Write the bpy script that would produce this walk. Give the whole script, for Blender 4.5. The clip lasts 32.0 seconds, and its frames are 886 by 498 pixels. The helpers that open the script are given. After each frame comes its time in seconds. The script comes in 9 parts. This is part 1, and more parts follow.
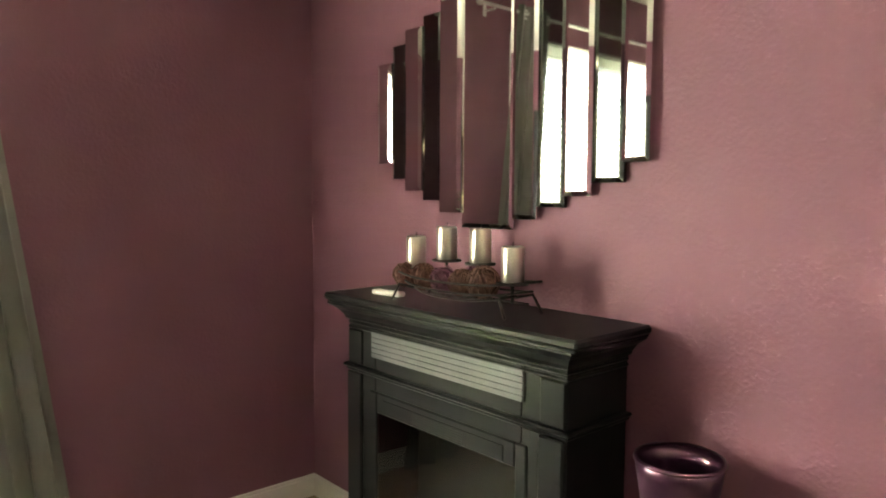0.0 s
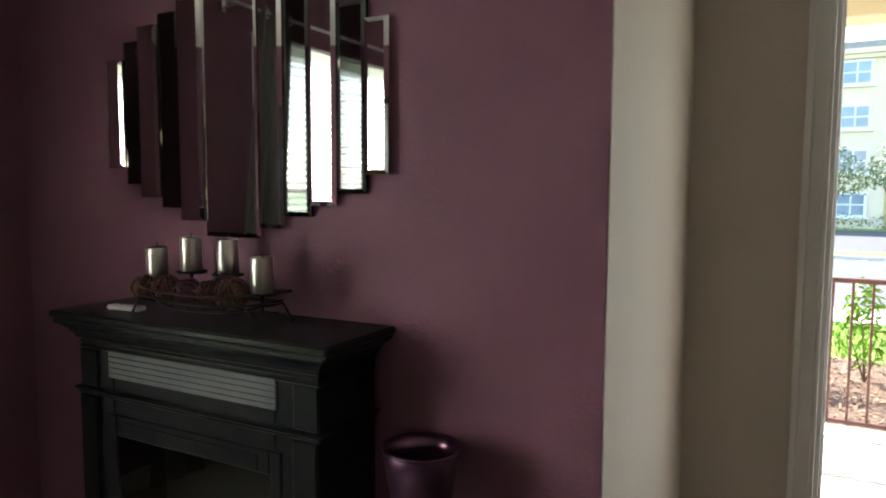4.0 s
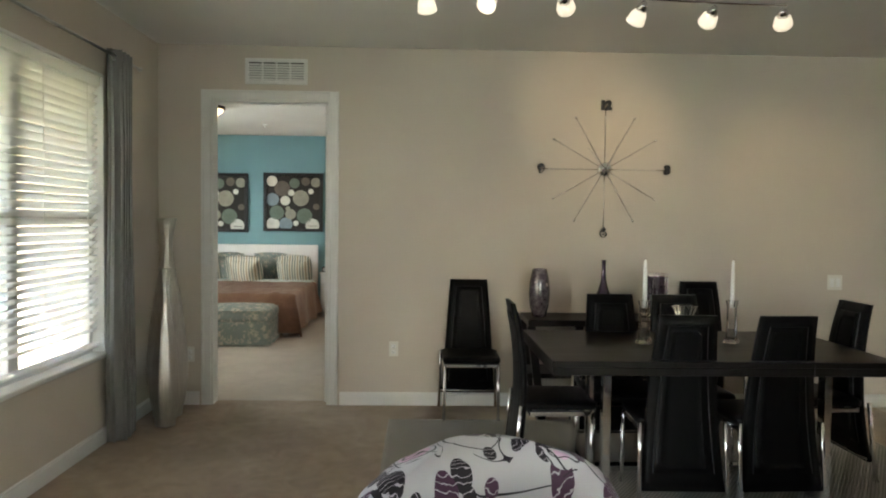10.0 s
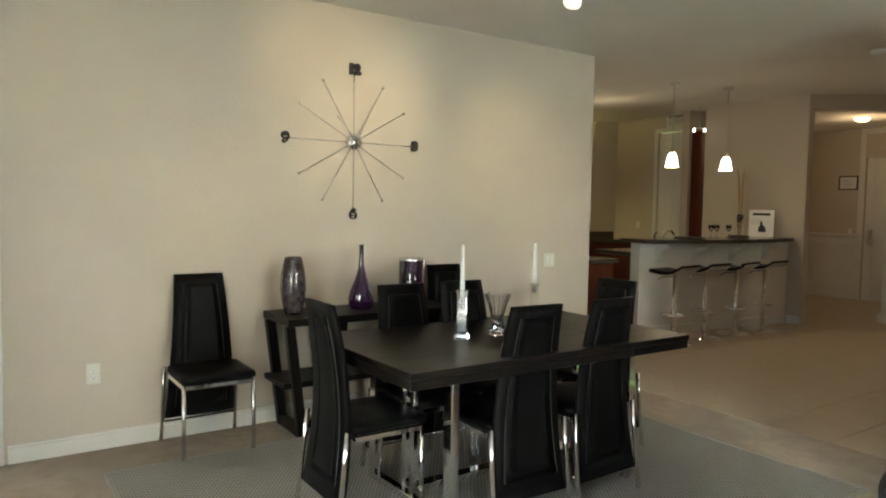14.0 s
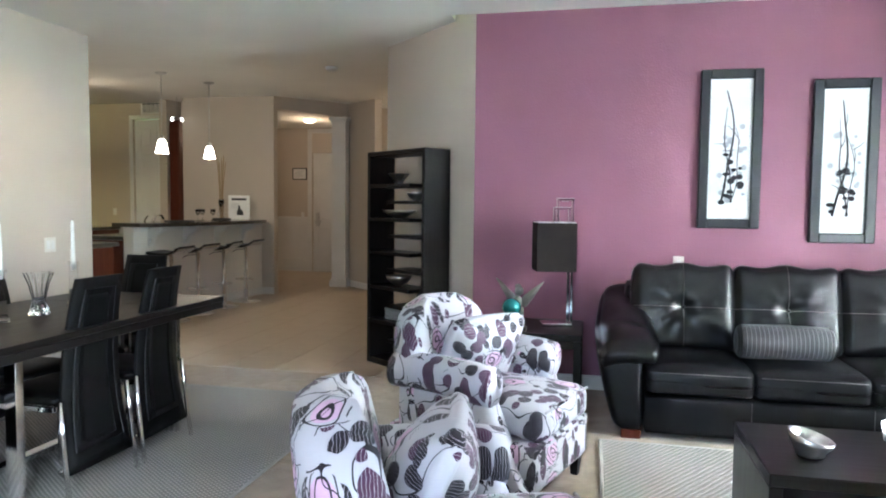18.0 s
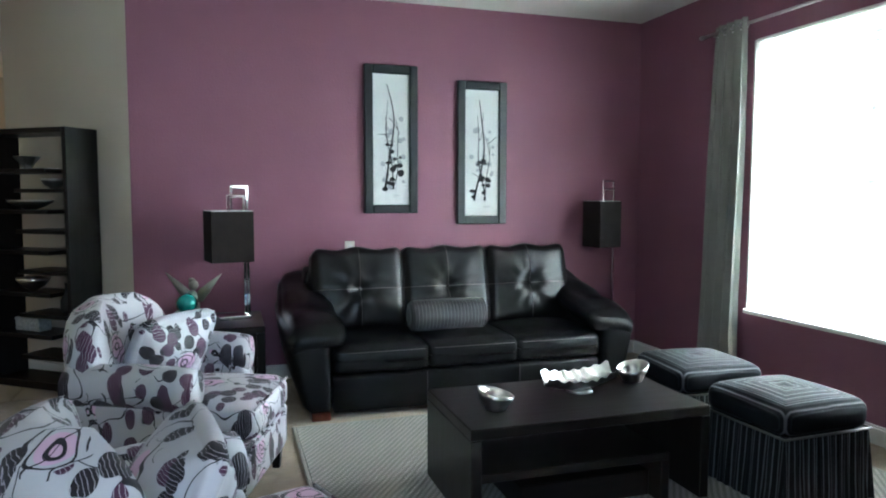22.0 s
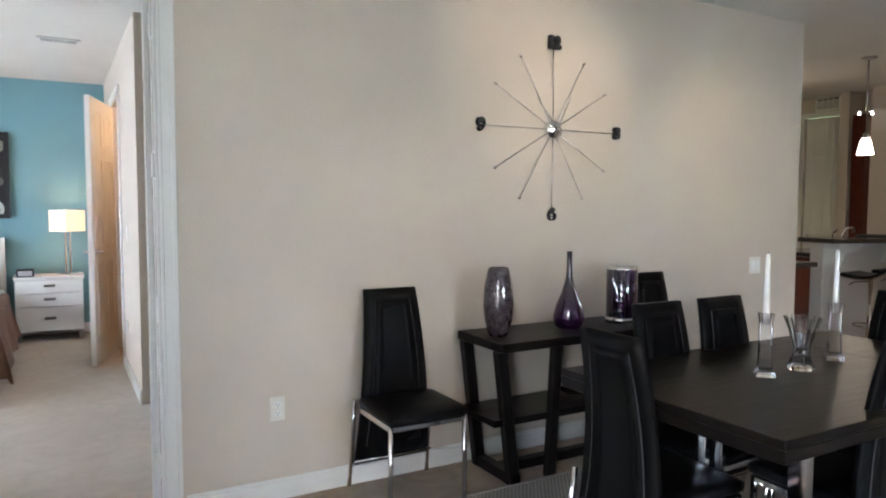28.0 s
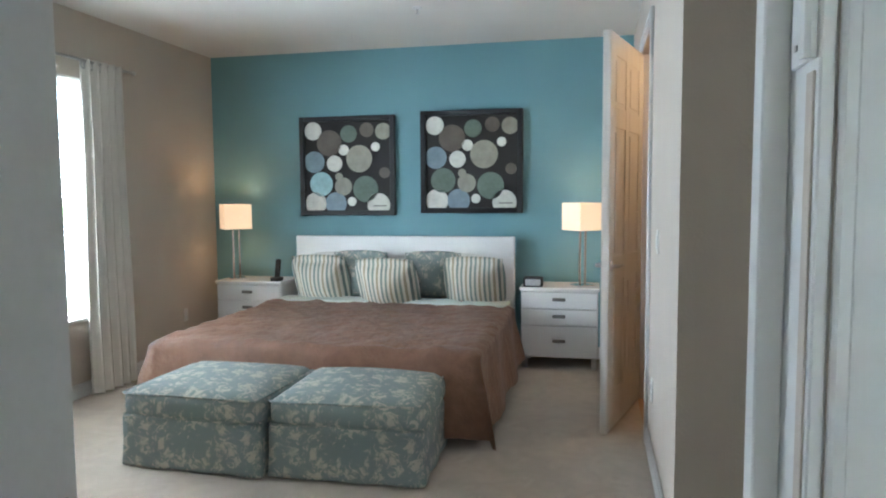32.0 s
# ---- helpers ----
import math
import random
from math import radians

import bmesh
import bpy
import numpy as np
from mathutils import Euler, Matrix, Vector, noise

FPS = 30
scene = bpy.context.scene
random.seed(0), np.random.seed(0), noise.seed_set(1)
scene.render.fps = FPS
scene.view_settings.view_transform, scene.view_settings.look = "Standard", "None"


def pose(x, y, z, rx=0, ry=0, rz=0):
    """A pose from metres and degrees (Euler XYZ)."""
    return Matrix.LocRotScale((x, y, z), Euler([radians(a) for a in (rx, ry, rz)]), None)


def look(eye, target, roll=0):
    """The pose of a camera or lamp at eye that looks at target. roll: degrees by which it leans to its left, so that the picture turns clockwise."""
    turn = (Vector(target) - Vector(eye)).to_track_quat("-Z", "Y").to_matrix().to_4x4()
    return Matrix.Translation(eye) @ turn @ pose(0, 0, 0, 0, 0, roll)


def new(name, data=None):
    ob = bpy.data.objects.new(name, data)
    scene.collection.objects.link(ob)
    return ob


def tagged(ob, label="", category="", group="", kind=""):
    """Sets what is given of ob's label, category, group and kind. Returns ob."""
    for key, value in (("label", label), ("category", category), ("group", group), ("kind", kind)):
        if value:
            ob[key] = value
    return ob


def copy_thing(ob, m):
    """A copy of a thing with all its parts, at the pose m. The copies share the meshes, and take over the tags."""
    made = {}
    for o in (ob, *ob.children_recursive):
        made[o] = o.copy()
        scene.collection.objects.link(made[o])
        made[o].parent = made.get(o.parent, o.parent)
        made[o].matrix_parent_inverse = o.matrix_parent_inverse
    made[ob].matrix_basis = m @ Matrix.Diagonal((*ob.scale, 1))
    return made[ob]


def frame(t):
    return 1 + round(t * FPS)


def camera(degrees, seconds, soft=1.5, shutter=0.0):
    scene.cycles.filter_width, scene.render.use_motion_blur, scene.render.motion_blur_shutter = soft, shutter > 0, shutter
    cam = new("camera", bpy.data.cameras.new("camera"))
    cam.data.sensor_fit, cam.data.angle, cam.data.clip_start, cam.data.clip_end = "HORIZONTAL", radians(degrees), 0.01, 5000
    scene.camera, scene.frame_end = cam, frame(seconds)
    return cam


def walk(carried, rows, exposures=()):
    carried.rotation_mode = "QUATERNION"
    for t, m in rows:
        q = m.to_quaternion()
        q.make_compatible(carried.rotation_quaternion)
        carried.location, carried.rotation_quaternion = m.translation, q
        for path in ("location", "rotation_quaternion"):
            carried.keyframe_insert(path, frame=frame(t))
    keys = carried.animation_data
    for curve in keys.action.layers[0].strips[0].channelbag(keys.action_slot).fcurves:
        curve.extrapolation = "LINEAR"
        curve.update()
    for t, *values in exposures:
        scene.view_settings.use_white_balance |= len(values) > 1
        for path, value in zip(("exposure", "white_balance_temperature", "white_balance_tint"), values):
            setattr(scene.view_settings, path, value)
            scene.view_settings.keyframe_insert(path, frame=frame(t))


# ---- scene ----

# ---------------------------------------------------------------- camera and walk
cam = camera(65.5, 32.0, soft=2.0)
PATH = [
    (0, (-1.188, 0.387, 1.361), (0.307, -0.934, 1.213), 0.3),
    (0.5, (-1.24, 0.552, 1.347), (0.151, -0.874, 1.17), 0.6),
    (1, (-1.28, 0.651, 1.33), (0.053, -0.821, 1.091), 0.5),
    (1.5, (-1.309, 0.689, 1.321), (-0.017, -0.805, 1.008), 0.9),
    (2, (-1.319, 0.698, 1.323), (-0.028, -0.782, 0.949), 0.8),
    (2.5, (-1.325, 0.696, 1.319), (-0.027, -0.781, 0.952), 0.9),
    (4.5, (-1.21, 0.327, 1.435), (-0.6, -1.574, 1.329), 0.4),
    (5, (-1.207, 0.256, 1.411), (-1.045, -1.735, 1.316), 0.9),
    (5.5, (-1.123, 0.2, 1.427), (-1.486, -1.764, 1.337), 0.7),
    (6, (-1.102, 0.061, 1.415), (-1.889, -1.775, 1.313), 0.4),
    (6.5, (-1.059, -0.064, 1.393), (-2.321, -1.613, 1.307), 0.1),
    (7, (-0.989, -0.211, 1.393), (-2.574, -1.429, 1.328), 0.0),
    (7.5, (-0.835, -0.289, 1.388), (-2.652, -1.125, 1.346), 0.4),
    (8, (-0.708, -0.316, 1.381), (-2.628, -0.876, 1.36), 0.8),
    (8.5, (-0.552, -0.327, 1.371), (-2.518, -0.691, 1.346), 1.0),
    (9, (-0.46, -0.376, 1.408), (-2.448, -0.583, 1.338), 1.0),
    (9.5, (-0.415, -0.46, 1.405), (-2.413, -0.472, 1.325), 0.9),
    (10, (-0.414, -0.524, 1.392), (-2.411, -0.461, 1.314), 0.7),
    (10.5, (-0.466, -0.573, 1.388), (-2.464, -0.51, 1.299), 0.6),
    (11, (-0.629, -0.602, 1.378), (-2.623, -0.51, 1.255), 0.7),
    (11.5, (-0.834, -0.65, 1.391), (-2.826, -0.528, 1.252), 0.4),
    (12, (-0.983, -0.768, 1.4), (-2.959, -0.493, 1.262), 0.5),
    (12.5, (-1.092, -0.9, 1.389), (-3.02, -0.38, 1.281), 0.7),
    (13, (-1.209, -0.997, 1.375), (-3.079, -0.297, 1.263), 1.1),
    (13.5, (-1.36, -1.127, 1.37), (-3.112, -0.169, 1.255), 0.9),
    (14, (-1.421, -1.258, 1.376), (-3.069, -0.132, 1.257), 1.0),
    (14.5, (-1.469, -1.414, 1.368), (-2.985, -0.114, 1.254), 0.8),
    (16.5, (-1.434, -1.813, 1.313), (-2.478, -0.108, 1.26), 1.3),
    (17, (-1.459, -1.888, 1.31), (-2.275, -0.064, 1.235), 0.9),
    (17.5, (-1.449, -1.92, 1.289), (-2.069, -0.021, 1.192), 0.6),
    (18, (-1.46, -1.944, 1.294), (-1.883, 0.007, 1.171), 0.6),
    (18.5, (-1.478, -1.977, 1.299), (-1.696, 0.006, 1.155), 0.3),
    (19, (-1.493, -1.944, 1.306), (-1.515, 0.05, 1.154), 0.2),
    (19.5, (-1.506, -1.862, 1.295), (-1.368, 0.128, 1.142), -0.1),
    (20, (-1.518, -1.803, 1.291), (-1.219, 0.169, 1.142), -0.7),
    (20.5, (-1.6, -1.813, 1.317), (-1.141, 0.128, 1.161), -0.8),
    (21, (-1.675, -1.839, 1.298), (-1.083, 0.066, 1.145), -1.1),
    (21.5, (-1.703, -1.867, 1.298), (-1.102, 0.034, 1.141), -0.4),
    (22, (-1.727, -1.889, 1.292), (-1.126, 0.012, 1.139), 0.1),
    (22.5, (-1.711, -1.909, 1.295), (-1.314, 0.045, 1.133), -0.2),
    (23, (-1.65, -1.94, 1.303), (-1.565, 0.052, 1.141), 0.3),
    (23.5, (-1.585, -1.967, 1.306), (-1.728, 0.023, 1.165), 0.5),
    (24, (-1.575, -1.979, 1.299), (-1.901, -0.009, 1.183), 0.5),
    (24.5, (-1.58, -1.977, 1.302), (-2.164, -0.067, 1.195), -0.1),
    (25, (-1.59, -1.947, 1.282), (-2.387, -0.115, 1.189), 0.4),
    (25.5, (-1.68, -1.982, 1.3), (-2.662, -0.243, 1.198), 0.3),
    (27.5, (-2.267, -1.709, 1.375), (-3.851, -0.495, 1.249), 0.5),
    (28, (-2.478, -1.596, 1.378), (-4.219, -0.619, 1.25), 0.2),
    (28.5, (-2.769, -1.522, 1.385), (-4.625, -0.786, 1.265), 0.5),
    (29, (-3.074, -1.44, 1.37), (-5.012, -0.962, 1.257), 0.2),
    (29.5, (-3.386, -1.357, 1.382), (-5.374, -1.166, 1.273), 0.2),
    (30, (-3.719, -1.358, 1.369), (-5.715, -1.37, 1.244), 0.6),
    (30.5, (-4.044, -1.336, 1.352), (-6.035, -1.468, 1.22), 0.3),
    (31, (-4.381, -1.316, 1.379), (-6.349, -1.64, 1.229), 0.1),
    (31.5, (-4.708, -1.358, 1.369), (-6.665, -1.741, 1.212), 0.3),
    (32, (-4.96, -1.413, 1.376), (-6.908, -1.841, 1.221), -0.4),
]
walk(cam, [(t, look(eye, target, roll)) for t, eye, target, roll in PATH],
     exposures=[(0, 4.72, 7650, 1), (1, 4.88, 7750, 1), (2, 5.10, 7500, 1), (2.5, 4.85, 7200, 3), (4.5, 2.28, 6100, 8), (6, 2.00, 6000, 8), (7, 2.05, 6000, 10), (8, 2.70, 6000, 10),
                (9, 3.09, 6100, 7), (10, 3.58, 6300, 5), (11, 3.60, 6350, 4), (12, 3.86, 6550, 4), (13, 4.10, 6500, 3), (14, 4.24, 6300, 2), (16.5, 4.84, 5600, 10), (17, 4.79, 5450, 10),
                (18, 4.90, 5250, 7), (19, 4.94, 5130, 6), (20, 4.92, 5050, 4), (21, 4.06, 5110, 1), (22, 3.93, 5130, 0), (23, 4.72, 5250, 5), (25, 4.89, 5290, 10), (25.5, 4.84, 5350, 11),
                (27.5, 4.37, 5500, 12), (28, 4.23, 5430, 13), (29, 3.80, 5490, 14), (30, 3.62, 5440, 12), (31, 3.68, 5240, 8), (32, 3.64, 5220, 6)])

# ---------------------------------------------------------------- light
SUN_TURN, SUN_UP = 122.0, 34.0   # where the sun stands: degrees clockwise from +y, and up
world = bpy.data.worlds.new("sky")
scene.world = world
world.use_nodes = True
wn = world.node_tree
sky = wn.nodes.new("ShaderNodeTexSky")
sky.sky_type, sky.sun_disc = "NISHITA", False
sky.sun_elevation, sky.sun_rotation = radians(SUN_UP), radians(SUN_TURN)
wn.links.new(sky.outputs[0], wn.nodes["Background"].inputs[0])
wn.nodes["Background"].inputs[1].default_value = 0.15
sun = new("sun", bpy.data.lights.new("sun", "SUN"))
sun.data.energy, sun.data.angle, sun.data.color = 5.0, radians(0.5), (1.0, 0.94, 0.85)
sa, se = radians(SUN_TURN), radians(SUN_UP)
sun.matrix_basis = look((0, 0, 0), (-math.sin(sa) * math.cos(se), -math.cos(sa) * math.cos(se), -math.sin(se)))


LAMPS = 0.66   # level of all the lamps together


def area_lamp(name, eye, target, w, h, watts, colour):
    lamp = new(name, bpy.data.lights.new(name, "AREA"))
    lamp.data.shape, lamp.data.size, lamp.data.size_y = "RECTANGLE", w, h
    lamp.data.energy, lamp.data.color = watts * LAMPS, colour
    lamp.matrix_basis = look(eye, target)
    return lamp


def spot_lamp(name, eye, target, watts, colour, wide, blend=0.6, size=0.03):
    lamp = new(name, bpy.data.lights.new(name, "SPOT"))
    lamp.data.energy, lamp.data.color = watts * LAMPS, colour
    lamp.data.spot_size, lamp.data.spot_blend, lamp.data.shadow_soft_size = radians(wide), blend, size
    lamp.matrix_basis = look(eye, target)
    return lamp


def point_lamp(name, eye, watts, colour, size=0.05):
    lamp = new(name, bpy.data.lights.new(name, "POINT"))
    lamp.data.energy, lamp.data.color, lamp.data.shadow_soft_size = watts * LAMPS, colour, size
    lamp.location = eye
    return lamp


# skylight standing in the side windows and the open patio doorway
area_lamp("window_light", (1.95, 0.95, 1.45), (0.0, 0.95, 1.2), 1.7, 1.75, 6.5, (0.93, 0.97, 1.0))
area_lamp("window_light", (-8.4, -5.35, 1.4), (-8.4, -3.0, 1.1), 1.6, 1.6, 13.5, (0.95, 0.98, 1.0))
area_lamp("door_light", (-1.72, -2.60, 1.25), (-1.72, 0.0, 1.0), 0.8, 2.2, 2.0, (0.97, 0.98, 1.0))
WARM = (1.0, 0.74, 0.46)

# ---------------------------------------------------------------- materials


def node(nt, kind, **inputs):
    n = nt.nodes.new("ShaderNode" + kind)
    for key, value in inputs.items():
        name = key.replace("_", " ")
        if isinstance(value, bpy.types.NodeSocket):
            nt.links.new(value, n.inputs[name])
        else:
            n.inputs[name].default_value = value
    return n


def math_node(nt, op, a, b=0.0, c=0.0):
    n = nt.nodes.new("ShaderNodeMath")
    n.operation = op
    for k, v in enumerate((a, b, c)):
        if isinstance(v, bpy.types.NodeSocket):
            nt.links.new(v, n.inputs[k])
        else:
            n.inputs[k].default_value = v
    return n.outputs[0]


def blend(nt, fac, a, b):
    n = nt.nodes.new("ShaderNodeMix")
    n.data_type = "RGBA"
    for k, v in ((0, fac), (6, a), (7, b)):
        if isinstance(v, bpy.types.NodeSocket):
            nt.links.new(v, n.inputs[k])
        else:
            n.inputs[k].default_value = v if k == 0 else (*v, 1.0)
    return n.outputs[2]


def ramp(nt, value, lo, hi):
    n = nt.nodes.new("ShaderNodeMapRange")
    nt.links.new(value, n.inputs[0])
    n.inputs[1].default_value, n.inputs[2].default_value = lo, hi
    return n.outputs[0]


def coords(nt, scale=(1, 1, 1), turn=(0, 0, 0)):
    tc = nt.nodes.new("ShaderNodeTexCoord")
    mp = nt.nodes.new("ShaderNodeMapping")
    mp.inputs["Scale"].default_value = scale
    mp.inputs["Rotation"].default_value = turn
    nt.links.new(tc.outputs["Object"], mp.inputs["Vector"])
    return mp.outputs[0]


def begin(name):
    m = bpy.data.materials.new(name)
    m.use_nodes = True
    nt = m.node_tree
    bsdf = nt.nodes["Principled BSDF"]
    return m, nt, bsdf


def bump(nt, bsdf, height, strength, distance):
    b = node(nt, "Bump", Strength=strength, Distance=distance, Height=height)
    nt.links.new(b.outputs[0], bsdf.inputs["Normal"])


def mat(name, c1, c2=None, rough=0.5, metal=0.0, scale=6.0, stretch=(1, 1, 1), grain=60.0, relief=0.0, deep=0.001,
        vary=0.0, coat=0.0, sheen=0.0, spec=0.5, rough2=None):
    """A surface with a broad stain between c1 and c2, a fine grain, and relief in metres."""
    m, nt, b = begin(name)
    c2 = c2 or tuple(v * 0.88 for v in c1)
    v = coords(nt, stretch)
    big = node(nt, "TexNoise", Vector=v, Scale=scale, Detail=4.0, Roughness=0.6)
    fine = node(nt, "TexNoise", Vector=v, Scale=grain, Detail=3.0)
    f = math_node(nt, "ADD", math_node(nt, "MULTIPLY", big.outputs[0], 0.7), math_node(nt, "MULTIPLY", fine.outputs[0], 0.3))
    f = ramp(nt, f, 0.34, 0.66)
    if vary:
        info = nt.nodes.new("ShaderNodeObjectInfo")
        f = math_node(nt, "ADD", math_node(nt, "MULTIPLY", f, 1 - vary), math_node(nt, "MULTIPLY", info.outputs["Random"], vary))
    nt.links.new(blend(nt, f, c1, c2), b.inputs["Base Color"])
    r2 = rough2 if rough2 is not None else min(1.0, rough * 1.18)
    nt.links.new(math_node(nt, "ADD", math_node(nt, "MULTIPLY", big.outputs[0], r2 - rough), rough), b.inputs["Roughness"])
    b.inputs["Metallic"].default_value = metal
    b.inputs["Coat Weight"].default_value = coat
    b.inputs["Coat Roughness"].default_value = 0.12
    b.inputs["Sheen Weight"].default_value = sheen
    b.inputs["Specular IOR Level"].default_value = spec
    if relief:
        bump(nt, b, fine.outputs[0], relief, deep)
    return m


def glow(name, colour, strength, base=(0.9, 0.9, 0.88)):
    m, nt, b = begin(name)
    b.inputs["Base Color"].default_value = (*base, 1)
    b.inputs["Emission Color"].default_value = (*colour, 1)
    b.inputs["Emission Strength"].default_value = strength
    b.inputs["Roughness"].default_value = 0.6
    return m


def glass(name, colour=(1, 1, 1), rough=0.0, ior=1.45, weight=1.0):
    m, nt, b = begin(name)
    b.inputs["Base Color"].default_value = (*colour, 1)
    b.inputs["Transmission Weight"].default_value = weight
    b.inputs["Roughness"].default_value = rough
    b.inputs["IOR"].default_value = ior
    return m


def wall_paint(name, c, rough=0.62):
    """Orange-peel textured wall paint."""
    m, nt, b = begin(name)
    v = coords(nt)
    big = node(nt, "TexNoise", Vector=v, Scale=1.3, Detail=3.0)
    peel = node(nt, "TexNoise", Vector=v, Scale=80.0, Detail=2.0, Roughness=0.4)
    col = blend(nt, ramp(nt, big.outputs[0], 0.3, 0.7), c, tuple(x * 0.93 for x in c))
    nt.links.new(col, b.inputs["Base Color"])
    b.inputs["Roughness"].default_value = rough
    b.inputs["Specular IOR Level"].default_value = 0.35
    bump(nt, b, ramp(nt, peel.outputs[0], 0.42, 0.62), 0.2, 0.002)
    return m


def carpet(name, c1, c2, patch=1.6):
    m, nt, b = begin(name)
    v = coords(nt)
    big = node(nt, "TexNoise", Vector=v, Scale=patch, Detail=5.0, Roughness=0.65)
    brush = node(nt, "TexNoise", Vector=v, Scale=7.0, Detail=3.0, Distortion=1.2)
    pile = node(nt, "TexNoise", Vector=v, Scale=420.0, Detail=2.0)
    f = math_node(nt, "ADD", math_node(nt, "MULTIPLY", big.outputs[0], 0.6), math_node(nt, "MULTIPLY", brush.outputs[0], 0.4))
    f = math_node(nt, "ADD", ramp(nt, f, 0.38, 0.62), math_node(nt, "MULTIPLY", pile.outputs[0], 0.35))
    nt.links.new(blend(nt, f, c1, c2), b.inputs["Base Color"])
    b.inputs["Roughness"].default_value = 0.95
    b.inputs["Sheen Weight"].default_value = 0.25
    bump(nt, b, math_node(nt, "ADD", pile.outputs[0], math_node(nt, "MULTIPLY", brush.outputs[0], 2.0)), 0.5, 0.004)
    return m


def woven_rug(name, c1, c2):
    m, nt, b = begin(name)
    v = coords(nt, (1, 1, 1), (0, 0, 0.62))
    w1 = node(nt, "TexWave", Vector=v, Scale=12.0, Distortion=1.2, Detail=2.0)
    w1.bands_direction = "X"
    w2 = node(nt, "TexWave", Vector=v, Scale=18.0, Distortion=1.2, Detail=2.0)
    w2.bands_direction = "Y"
    weave = math_node(nt, "MULTIPLY", w1.outputs[1], w2.outputs[1])
    big = node(nt, "TexNoise", Vector=v, Scale=2.0, Detail=4.0)
    f = math_node(nt, "ADD", ramp(nt, weave, 0.05, 0.7), math_node(nt, "MULTIPLY", big.outputs[0], 0.35))
    nt.links.new(blend(nt, f, c2, c1), b.inputs["Base Color"])
    b.inputs["Roughness"].default_value = 0.95
    bump(nt, b, weave, 0.8, 0.004)
    return m


def dark_wood(name, c1, c2, rough=0.32, axis=0):
    m, nt, b = begin(name)
    s = [18.0, 18.0, 18.0]
    s[axis] = 1.0
    v = coords(nt, s)
    g = node(nt, "TexNoise", Vector=v, Scale=3.0, Detail=6.0, Roughness=0.65)
    nt.links.new(blend(nt, ramp(nt, g.outputs[0], 0.35, 0.65), c1, c2), b.inputs["Base Color"])
    nt.links.new(math_node(nt, "ADD", math_node(nt, "MULTIPLY", g.outputs[0], 0.2), rough - 0.08), b.inputs["Roughness"])
    b.inputs["Specular IOR Level"].default_value = 0.19
    bump(nt, b, g.outputs[0], 0.15, 0.001)
    return m


def stripes(name, cols, width, axis=0, rough=0.7, relief=0.0, sheen=0.2):
    """Stripes of the given colours, each width metres wide, along one local axis."""
    m, nt, b = begin(name)
    tc = nt.nodes.new("ShaderNodeTexCoord")
    sep = node(nt, "SeparateXYZ", Vector=tc.outputs["Object"])
    wob = node(nt, "TexNoise", Vector=tc.outputs["Object"], Scale=9.0)
    u = math_node(nt, "ADD", sep.outputs[axis], math_node(nt, "MULTIPLY", wob.outputs[0], width * 0.25))
    u = math_node(nt, "MODULO", math_node(nt, "ADD", math_node(nt, "DIVIDE", u, width), 1000.0 * len(cols)), float(len(cols)))
    col = cols[0]
    for k in range(1, len(cols)):
        col = blend(nt, math_node(nt, "GREATER_THAN", u, float(k)), col, cols[k])
    fine = node(nt, "TexNoise", Vector=tc.outputs["Object"], Scale=300.0)
    col = blend(nt, math_node(nt, "MULTIPLY", fine.outputs[0], 0.3), col, tuple(0.6 * v for v in cols[0]))
    nt.links.new(col, b.inputs["Base Color"])
    b.inputs["Roughness"].default_value = rough
    b.inputs["Sheen Weight"].default_value = sheen
    if relief:
        bump(nt, b, math_node(nt, "FRACT", u), 0.6, relief)
    return m


